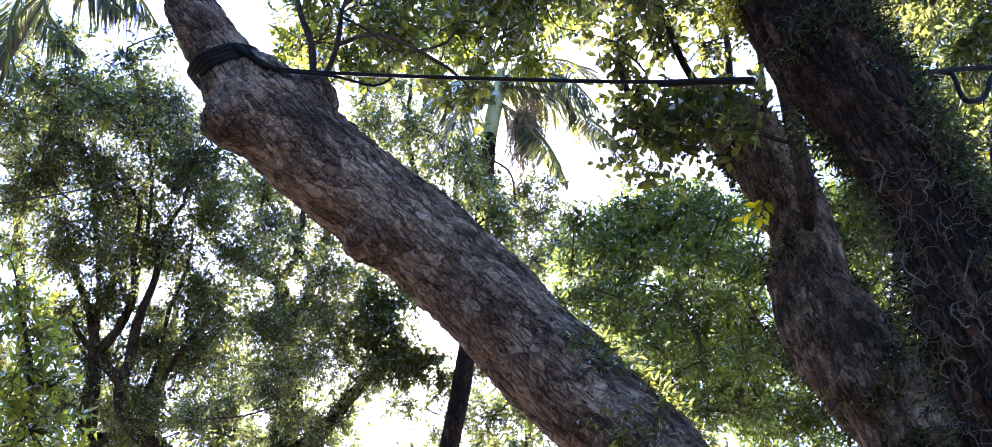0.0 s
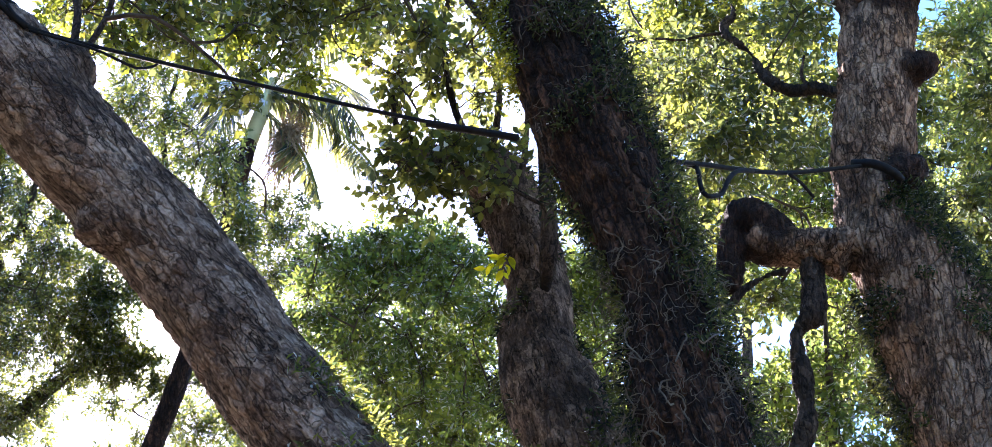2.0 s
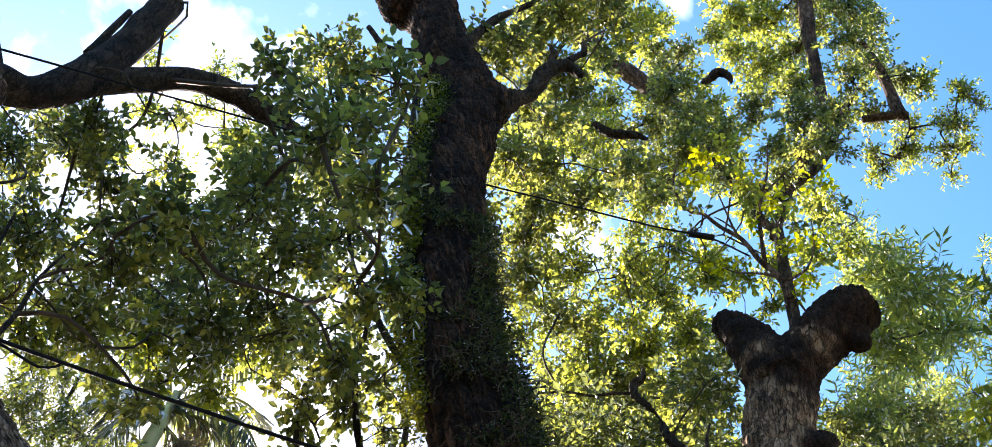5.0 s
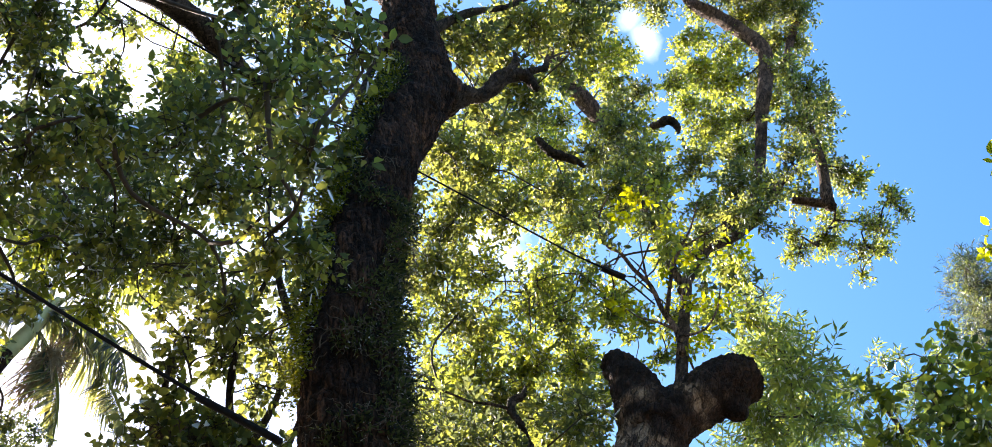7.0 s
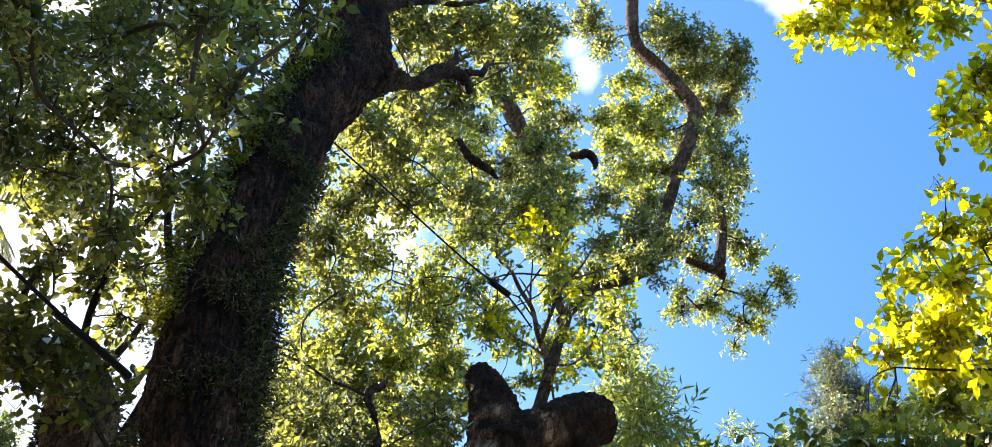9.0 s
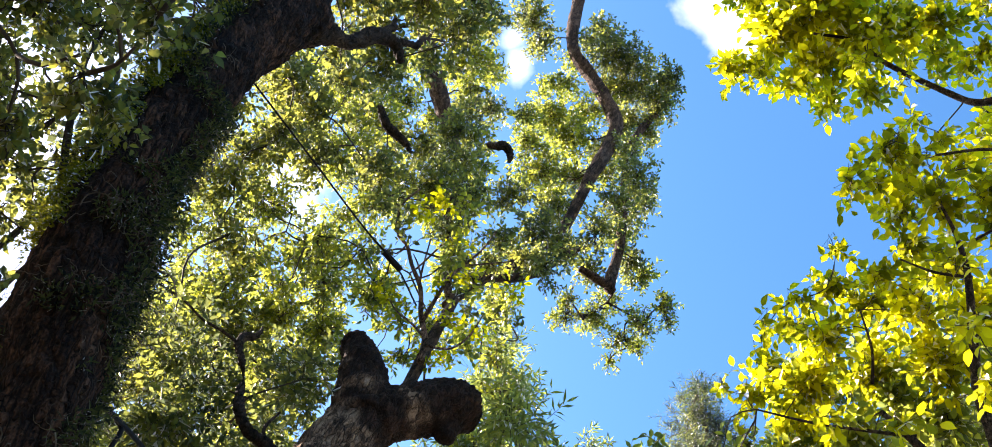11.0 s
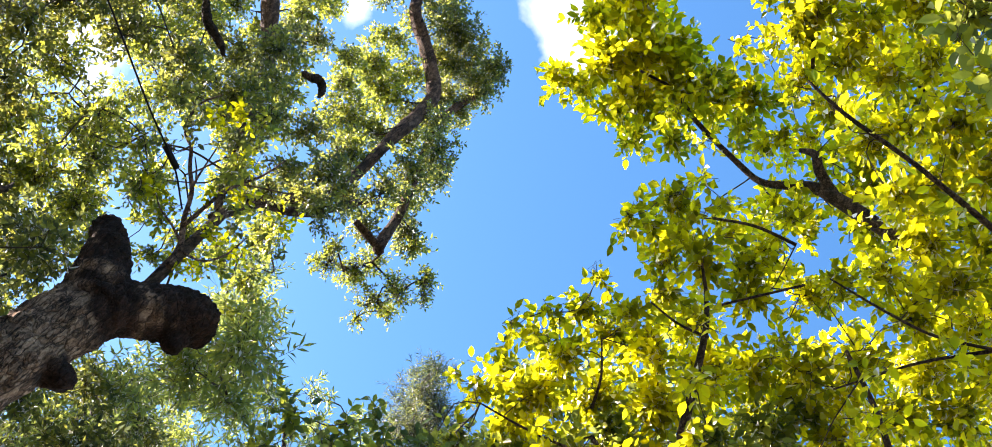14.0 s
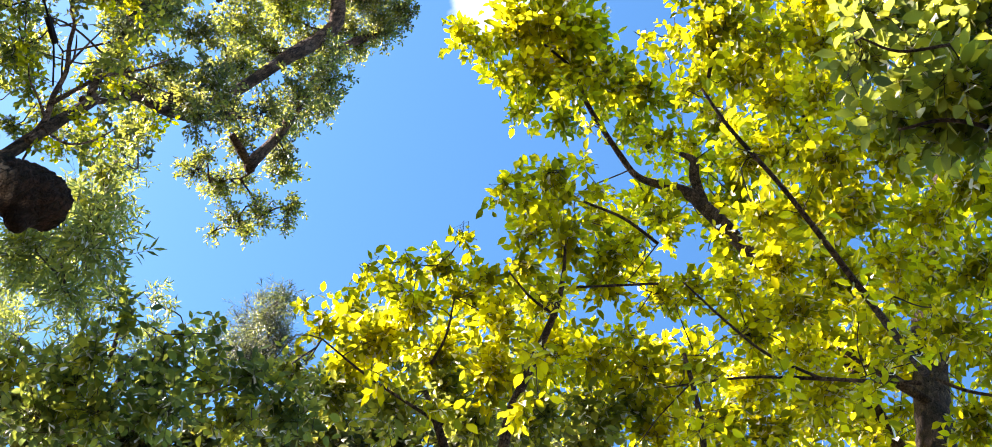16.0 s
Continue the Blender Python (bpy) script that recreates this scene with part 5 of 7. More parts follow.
foliage(tree, [(2.98, -0.33, 14.31, 0.283), (3.13, 0.03, 14.58, 0.116), (3.20, 0.30, 14.41, 0.101), (3.72, -0.38, 15.23, 0.293), (2.73, -0.52, 14.19, 0.278), (3.27, -0.84, 14.21, 0.283), (3.52, -0.66, 13.35, 0.228), (2.82, -0.98, 14.35, 0.323), (3.47, -1.25, 14.59, 0.32), (4.32, -1.24, 14.81, 0.288), (4.22, -1.66, 14.91, 0.334), (2.62, -1.47, 14.16, 0.315), (3.49, -1.82, 15.23, 0.348), (3.70, -1.89, 13.54, 0.338), (5.68, -1.45, 17.02, 0.27), (4.48, -1.51, 13.56, 0.279), (4.41, -1.95, 13.74, 0.337), (3.52, -0.25, 13.51, 0.109), (3.50, 0.13, 15.09, 0.107), (2.47, -0.70, 15.24, 0.37), (2.06, -1.26, 13.92, 0.33), (2.60, -0.09, 14.64, 0.287)],
        LEAF_GOLD, (0.135, 0.072), 2.2, seed=35, fine=True, thick=0.008, limbs=goldlimbs, spray=0.47, per_spray=8, twig_r=0.004)
foliage(tree, [(4.04, -2.32, 13.21, 0.372), (3.65, -2.73, 14.02, 0.389), (4.07, -3.31, 13.88, 0.389), (3.36, -3.34, 13.15, 0.359), (4.86, -3.05, 14.01, 0.404), (4.79, -2.44, 12.93, 0.334), (5.66, -4.01, 15.76, 0.329), (4.09, -3.56, 12.74, 0.356), (4.54, -3.51, 12.15, 0.308), (4.74, -4.03, 12.31, 0.313), (5.85, -2.64, 12.52, 0.336), (5.74, -3.19, 13.74, 0.363), (6.64, -2.75, 13.29, 0.364), (7.87, -4.02, 15.89, 0.44), (6.98, -4.32, 16.36, 0.3), (5.88, -4.33, 13.04, 0.385), (4.95, -1.81, 14.21, 0.296), (3.41, -2.30, 14.15, 0.349), (4.73, -4.51, 14.08, 0.428), (8.02, -4.75, 15.88, 0.439), (6.68, -2.30, 12.69, 0.351)],
        LEAF_GOLD, (0.135, 0.072), 2.0, seed=38, fine=True, thick=0.008, limbs=goldlimbs, spray=0.47, per_spray=8, twig_r=0.004)
foliage(tree, [(1.55, -1.44, 10.30, 0.279), (1.54, -1.72, 9.98, 0.269), (1.40, -2.01, 10.16, 0.271), (1.91, -1.74, 10.13, 0.241), (1.64, -1.89, 9.35, 0.251), (1.71, -1.25, 9.51, 0.172), (2.00, -1.87, 9.44, 0.233), (1.96, -2.16, 9.45, 0.24), (1.55, -2.22, 9.52, 0.253), (2.01, -1.61, 9.38, 0.155), (1.43, -1.26, 9.76, 0.175), (1.20, -2.14, 10.06, 0.265), (1.15, -1.78, 10.47, 0.324)],
        LEAF_FRESH, (0.141, 0.077), 2.6, seed=39, fine=True, thick=0.008, limbs=goldlimbs[-2:], spray=0.41, per_spray=8, twig_r=0.004)
foliage(tree, [(6.67, 4.98, 9.76, 0.274), (6.61, 4.43, 10.15, 0.281), (6.38, 4.27, 10.50, 0.149), (6.59, 3.92, 10.98, 0.104), (6.99, 3.60, 11.01, 0.276), (6.99, 2.89, 11.52, 0.204), (7.01, 4.22, 9.96, 0.341), (7.26, 3.18, 10.81, 0.365), (6.17, 4.29, 10.50, 0.0863), (7.18, 4.74, 10.41, 0.294), (6.73, 2.73, 10.51, 0.273)],
        LEAF_FRESH, (0.13, 0.069), 1.5, seed=36, fine=True, thick=0.008, limbs=goldlimbs, spray=0.44, per_spray=8, twig_r=0.004)
# low and back clumps in darker greens: deep shade put into the leaf colour
foliage(tree, [(7.21, 5.00, 10.52, 0.271), (6.22, 4.50, 10.84, 0.0764), (6.89, 4.03, 10.98, 0.236), (6.44, 3.65, 11.11, 0.078), (6.66, 3.06, 10.79, 0.229), (7.25, 4.81, 9.86, 0.343), (6.80, 3.59, 10.00, 0.337), (6.71, 2.44, 10.46, 0.296), (6.61, 3.52, 11.04, 0.117), (6.91, 4.00, 10.53, 0.253)],
        LEAF_MID, (0.13, 0.069), 1.9, seed=57, fine=True, thick=0.008, limbs=goldlimbs, spray=0.44, per_spray=8, twig_r=0.004)
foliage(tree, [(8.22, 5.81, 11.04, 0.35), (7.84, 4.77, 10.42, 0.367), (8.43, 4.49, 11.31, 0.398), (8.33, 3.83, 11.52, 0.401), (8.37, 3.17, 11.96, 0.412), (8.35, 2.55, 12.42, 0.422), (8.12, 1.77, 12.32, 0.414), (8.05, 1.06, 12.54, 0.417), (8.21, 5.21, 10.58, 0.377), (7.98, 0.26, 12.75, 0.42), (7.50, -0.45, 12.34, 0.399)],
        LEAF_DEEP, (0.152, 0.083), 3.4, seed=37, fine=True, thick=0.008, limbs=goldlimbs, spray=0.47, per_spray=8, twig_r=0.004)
foliage(tree, [(4.64, 1.08, 16.17, 0.203), (4.92, 0.67, 16.00, 0.118), (4.22, 0.73, 16.36, 0.254), (5.25, -0.52, 15.39, 0.13), (5.39, -1.33, 14.76, 0.14), (5.59, -2.03, 14.35, 0.228), (5.76, -2.61, 13.80, 0.249), (5.18, 0.37, 11.48, 0.124), (5.59, 0.38, 11.04, 0.158), (5.99, 0.38, 10.72, 0.156), (3.79, -1.74, 11.38, 0.114), (4.13, -2.26, 11.20, 0.125), (3.49, -1.18, 11.97, 0.107), (3.11, -0.69, 11.93, 0.106), (5.87, -1.34, 11.08, 0.158), (5.09, -1.94, 11.12, 0.117), (5.31, -1.23, 11.06, 0.131), (6.34, 1.18, 10.80, 0.161), (6.31, 1.80, 10.88, 0.15), (4.47, -2.71, 11.01, 0.135), (5.68, -3.93, 14.51, 0.258), (5.18, -3.92, 15.30, 0.315), (4.92, -2.65, 11.05, 0.15)],
        LEAF_GOLD, (0.138, 0.075), 1.5, seed=56, fine=True, thick=0.008, limbs=goldlimbs, spray=0.41, per_spray=8, twig_r=0.004)
foliage(tree, [(9.31, 3.38, 14.55, 0.462), (9.14, 3.07, 13.98, 0.312), (9.85, 2.84, 13.80, 0.362), (9.30, 2.41, 13.76, 0.396), (8.82, 2.69, 14.43, 0.334), (8.92, 2.44, 14.17, 0.344), (8.52, 2.77, 15.46, 0.387), (8.36, 2.50, 15.38, 0.466), (8.37, 2.20, 14.44, 0.324), (9.70, 2.06, 15.03, 0.477), (9.99, 1.61, 14.84, 0.412), (8.53, 1.80, 15.79, 0.366), (9.33, 1.27, 14.46, 0.341), (8.97, 1.38, 14.84, 0.365), (8.09, 1.30, 14.39, 0.418), (8.68, 1.13, 15.63, 0.472), (9.21, 0.70, 14.42, 0.417), (9.39, 0.77, 15.34, 0.442), (7.12, 1.00, 14.97, 0.324), (7.62, 0.89, 15.05, 0.382), (8.33, 0.41, 14.80, 0.338), (7.47, 0.82, 15.93, 0.383), (9.62, 0.07, 15.40, 0.41), (7.74, 0.44, 15.02, 0.41)],
        LEAF_FRESH, (0.152, 0.08), 1.1, seed=70, fine=True, thick=0.008, limbs=goldlimbs, spray=0.47, per_spray=8, twig_r=0.004)
foliage(tree, [(9.07, 0.18, 15.56, 0.469), (8.87, -0.29, 15.55, 0.425), (9.29, -0.53, 14.83, 0.43), (7.99, -0.29, 15.21, 0.456), (8.95, -1.21, 14.95, 0.324), (8.24, -0.94, 15.74, 0.361), (8.20, -1.14, 15.15, 0.334), (8.38, -1.66, 15.17, 0.391), (8.67, -1.94, 14.80, 0.372), (8.07, -1.70, 15.91, 0.33), (3.73, -0.56, 17.47, 0.373), (8.55, -2.19, 15.83, 0.411), (4.91, -1.03, 17.37, 0.355), (5.73, -1.40, 16.52, 0.438), (7.45, -2.03, 15.17, 0.395), (8.72, -2.50, 15.70, 0.348), (3.63, -1.00, 17.07, 0.371), (5.17, -1.54, 17.07, 0.385), (2.97, -0.93, 17.03, 0.307), (3.89, -1.25, 16.84, 0.317), (4.50, -1.49, 16.20, 0.412), (7.68, -2.53, 15.08, 0.349), (7.57, -2.54, 15.64, 0.316), (7.23, -2.45, 15.78, 0.382)],
        LEAF_GOLD, (0.152, 0.08), 1.1, seed=71, fine=True, thick=0.008, limbs=goldlimbs, spray=0.47, per_spray=8, twig_r=0.004)
foliage(tree, [(5.92, -2.04, 16.08, 0.325), (5.52, -1.91, 15.88, 0.418), (8.00, -2.80, 14.28, 0.361), (6.49, -2.37, 16.05, 0.4), (2.66, -1.36, 16.89, 0.349), (4.34, -1.95, 16.24, 0.296), (6.50, -2.73, 15.94, 0.426), (3.19, -1.66, 17.12, 0.419), (7.30, -3.02, 15.69, 0.44), (4.88, -2.22, 16.51, 0.413), (3.71, -1.89, 16.20, 0.394), (7.86, -3.32, 15.77, 0.418), (8.13, -3.41, 14.92, 0.309), (5.79, -2.66, 15.91, 0.375), (6.67, -2.95, 15.40, 0.411), (5.02, -2.41, 15.80, 0.394), (4.56, -2.54, 15.92, 0.421), (3.05, -2.10, 16.93, 0.363), (7.52, -3.59, 14.89, 0.303), (5.04, -2.84, 16.20, 0.386), (3.68, -2.43, 17.10, 0.422), (2.57, -2.04, 16.83, 0.37), (7.45, -3.74, 16.03, 0.464), (7.09, -3.66, 16.35, 0.39)],
        LEAF_GOLD, (0.152, 0.08), 1.1, seed=72, fine=True, thick=0.008, limbs=goldlimbs, spray=0.47, per_spray=8, twig_r=0.004)
foliage(tree, [(5.85, -3.24, 16.33, 0.353), (6.58, -3.52, 16.47, 0.369), (4.16, -2.78, 16.52, 0.33), (7.39, -3.86, 14.49, 0.288), (3.95, -3.04, 16.96, 0.3), (3.17, -2.83, 17.43, 0.323), (6.53, -3.94, 15.62, 0.364), (4.38, -3.25, 15.95, 0.353), (5.67, -3.68, 15.30, 0.333), (5.14, -3.70, 17.02, 0.369), (7.42, -4.39, 15.54, 0.331), (2.44, -2.74, 17.11, 0.35), (5.26, -3.65, 15.60, 0.349), (8.04, -4.67, 15.32, 0.323), (3.66, -3.31, 17.66, 0.319), (6.82, -4.29, 15.60, 0.382), (6.76, -4.57, 15.41, 0.367), (2.33, -3.07, 16.78, 0.332), (7.21, -4.64, 14.36, 0.381), (5.00, -3.96, 15.53, 0.288), (5.74, -4.32, 15.98, 0.302), (2.62, -3.19, 16.24, 0.367), (4.11, -3.82, 16.31, 0.297), (3.44, -3.75, 17.48, 0.341)],
        LEAF_GOLD, (0.152, 0.08), 1.1, seed=73, fine=True, thick=0.008, limbs=goldlimbs, spray=0.47, per_spray=8, twig_r=0.004)
foliage(tree, [(5.06, -4.33, 17.05, 0.418), (3.66, -3.74, 16.71, 0.411), (6.94, -4.88, 15.21, 0.312), (5.89, -4.50, 15.32, 0.355), (7.25, -5.38, 15.49, 0.42), (4.04, -4.22, 16.00, 0.412), (6.29, -5.14, 15.94, 0.354), (4.36, -4.36, 15.75, 0.311), (5.66, -5.03, 16.49, 0.324), (7.57, -5.57, 15.16, 0.343), (2.44, -3.70, 16.12, 0.328), (3.77, -4.45, 17.05, 0.326), (6.58, -5.44, 16.09, 0.332), (5.31, -5.07, 16.38, 0.382), (1.95, -3.78, 16.83, 0.306), (2.86, -4.03, 16.06, 0.338)],
        LEAF_GOLD, (0.152, 0.08), 1.1, seed=74, fine=True, thick=0.008, limbs=goldlimbs, spray=0.47, per_spray=8, twig_r=0.004)
foliage(tree, [(6.26, -0.22, 17.40, 0.241), (6.24, -0.68, 16.97, 0.234), (5.77, -0.88, 17.46, 0.218), (6.11, -1.27, 17.13, 0.251), (5.73, -1.49, 17.29, 0.286), (5.72, -0.51, 17.72, 0.167), (5.47, -1.08, 17.53, 0.217), (7.26, -1.02, 16.74, 0.254), (7.85, -1.56, 16.60, 0.254), (7.98, -1.05, 16.32, 0.234), (7.18, -2.23, 16.43, 0.245), (7.44, -0.22, 17.00, 0.224), (6.66, -1.62, 16.77, 0.213), (7.10, -0.54, 17.10, 0.204)],
        LEAF_GOLD, (0.152, 0.08), 2.0, seed=77, fine=True, thick=0.008, limbs=goldlimbs, spray=0.44, per_spray=8, twig_r=0.004)
big_leaves(tree, goldlimbs[2], 60, 36, 0.17)
settle(tree)


# ---- far trees ----
def far_tree(name, foot, trunks, clumps, label, mat, leaf, cover, seed, **more):
    tree = thing(name, foot, label, "tree")
    for q in trunks:
        limb("trunk" if q is trunks[0] else "limb", q, BARK_FAR, tree, 10, 0.15, 0.12, seed)
    foliage(tree, [(x, y, z, 1.25 * r) for x, y, z, r in clumps], mat, leaf, 0.72 * cover, seed=seed, limbs=trunks, thick=0.014, ragged=0.6, **more)
    settle(tree)
    return tree


def fill(tree, clumps, mat, leaf, cover, seed):
    """More of a tree's small leaves between its main clumps."""
    wood = [o for o in tree.children if o.name.startswith(("trunk", "limb"))]
    co = np.array([v.co[:] for o in wood for v in o.data.vertices])[::40]
    foliage(tree, clumps, mat, leaf, cover, seed=seed, limbs=[[(*p, 0.01), (*(p + 0.02), 0.01)] for p in co], thick=0.012, name="crown")
    settle(tree)


far_tree("fine_leaved_tree", (-4.5, 12.9, 0),
         ([[(-4.5, 12.9, -0.1, 0.2), (-4.24, 12.69, 5.71, 0.144), (-4.33, 12.53, 6.09, 0.13), (-4.38, 12.42, 6.35, 0.116), (-4.39, 12.25, 6.75, 0.0876), (-4.42, 12.13, 7.01, 0.0732), (-4.53, 11.92, 7.38, 0.0513), (-4.73, 11.79, 7.71, 0.0479), (-4.98, 11.61, 8.08, 0.0444), (-5.19, 11.34, 8.59, 0.0371), (-5.42, 11.17, 9.08, 0.0225), (-5.52, 11.00, 9.60, 0.0114)],
          [(-4.42, 12.13, 7.01, 0.0622), (-4.20, 11.97, 7.27, 0.0549), (-4.05, 11.71, 7.67, 0.0513), (-4.13, 11.48, 8.04, 0.0403), (-4.11, 11.25, 8.46, 0.0294), (-4.25, 11.13, 8.67, 0.0221), (-4.48, 11.02, 8.79, 0.011)]]
    + [[(-2.0, 12.2, -0.1, 0.2), (-2.25, 12.35, 5.1, 0.13), (-2.83, 12.43, 5.72, 0.12), (-3.36, 12.31, 6.01, 0.106), (-3.81, 12.21, 6.22, 0.0854), (-4.01, 12.10, 6.61, 0.0754), (-3.96, 11.99, 6.92, 0.065), (-3.95, 11.81, 7.32, 0.0544), (-3.83, 11.60, 7.81, 0.0439), (-3.80, 11.33, 8.30, 0.033), (-3.66, 11.25, 8.64, 0.0222), (-3.65, 11.18, 8.98, 0.0112)],
          [(-4.01, 12.08, 6.68, 0.0647), (-4.24, 12.03, 6.86, 0.0614), (-4.43, 12.12, 7.04, 0.0512), (-4.64, 11.97, 7.19, 0.0365), (-4.74, 11.82, 7.42, 0.0182)],
          [(-4.42, 12.13, 7.01, 0.0366), (-4.50, 11.76, 7.72, 0.0331), (-4.64, 11.33, 8.39, 0.0294), (-4.75, 11.10, 8.85, 0.0148)]]
    + [[(-5.03, 11.43, 8.36, 0.0185), (-4.64, 11.57, 8.19, 0.0222), (-4.35, 11.72, 7.89, 0.0222), (-4.10, 11.89, 7.51, 0.0258)],
          [(-3.75, 12.23, 6.51, 0.0361), (-3.63, 11.93, 7.02, 0.0289), (-3.58, 11.63, 7.44, 0.0253), (-3.46, 11.45, 7.86, 0.0218), (-3.45, 11.20, 8.31, 0.0109)],
          [(-3.55, 12.07, 6.77, 0.0289), (-3.38, 11.86, 7.10, 0.0289), (-3.22, 11.72, 7.25, 0.0252), (-3.00, 11.62, 7.56, 0.0109)],
          [(-4.06, 11.64, 7.80, 0.0293), (-4.01, 11.40, 8.26, 0.0257), (-4.08, 11.15, 8.90, 0.0223), (-4.26, 10.96, 9.47, 0.0113)]]),
         ([(-5.06, 10.90, 9.12, 0.554), (-4.35, 11.09, 9.66, 0.573), (-5.26, 10.94, 8.57, 0.434), (-4.49, 11.24, 8.71, 0.593), (-3.71, 11.22, 9.18, 0.529), (-4.91, 11.48, 7.93, 0.401), (-3.80, 11.55, 8.13, 0.48), (-4.27, 11.66, 7.61, 0.364), (-3.26, 11.74, 7.63, 0.44), (-3.31, 11.99, 7.09, 0.437), (-5.05, 10.78, 9.69, 0.412), (-5.64, 10.90, 9.31, 0.335), (-4.64, 12.10, 6.33, 0.355), (-3.75, 12.30, 6.61, 0.4), (-4.48, 12.30, 7.09, 0.408), (-3.90, 12.37, 7.37, 0.415), (-3.99, 12.78, 6.32, 0.408), (-4.88, 12.20, 7.49, 0.337), (-3.48, 11.92, 9.05, 0.392), (-5.56, 11.41, 8.40, 0.222)]
    + [(-4.46, 11.91, 8.35, 0.381)]),
         "fine-leaved tree with several thin curving dark stems", LEAF_FAR, (0.06, 0.026), 1.5, 41, spray=0.3, per_spray=14)
fill(bpy.data.objects["fine_leaved_tree"], [(-5.46, 9.78, 8.76, 0.323), (-4.89, 10.01, 8.92, 0.355), (-4.84, 11.06, 9.76, 0.367), (-3.82, 10.46, 9.56, 0.369), (-3.98, 11.61, 10.03, 0.333), (-5.83, 11.47, 9.24, 0.382), (-5.36, 11.29, 9.03, 0.389), (-4.89, 11.63, 9.22, 0.389), (-4.27, 11.78, 9.47, 0.292), (-3.45, 10.90, 9.12, 0.374), (-5.68, 11.47, 8.63, 0.387), (-4.74, 10.85, 7.96, 0.379), (-4.49, 11.93, 8.87, 0.442), (-3.72, 10.90, 8.61, 0.263), (-3.55, 11.64, 8.68, 0.314), (-2.72, 11.87, 8.89, 0.307), (-5.51, 11.71, 8.01, 0.37), (-4.68, 10.98, 7.59, 0.319), (-4.14, 10.91, 7.63, 0.302), (-3.85, 11.54, 8.24, 0.322), (-3.18, 11.87, 8.44, 0.324), (-3.10, 12.38, 8.68, 0.376)],
     LEAF_FAR, (0.055, 0.024), 0.85, 141)
fill(bpy.data.objects["fine_leaved_tree"], [(-2.09, 12.68, 8.82, 0.432), (-5.51, 11.81, 7.35, 0.295), (-4.90, 11.78, 7.34, 0.268), (-4.41, 12.04, 7.51, 0.285), (-4.11, 12.88, 8.03, 0.311), (-3.30, 11.62, 7.73, 0.308), (-2.74, 12.67, 7.95, 0.346), (-2.04, 13.13, 8.26, 0.382), (-5.78, 12.70, 7.06, 0.396), (-5.05, 12.63, 7.43, 0.339), (-4.51, 12.62, 7.15, 0.308), (-4.00, 12.83, 7.48, 0.357), (-3.26, 12.52, 7.54, 0.418), (-2.53, 12.79, 7.87, 0.411), (-2.04, 12.72, 7.54, 0.39), (-5.22, 12.47, 6.35, 0.364), (-4.81, 13.03, 6.75, 0.359), (-4.25, 12.93, 6.69, 0.325), (-3.61, 12.00, 6.27, 0.398), (-3.20, 12.55, 6.54, 0.301), (-2.58, 13.15, 7.26, 0.391), (-2.21, 13.01, 6.91, 0.343)],
     LEAF_FAR, (0.055, 0.024), 0.85, 142)
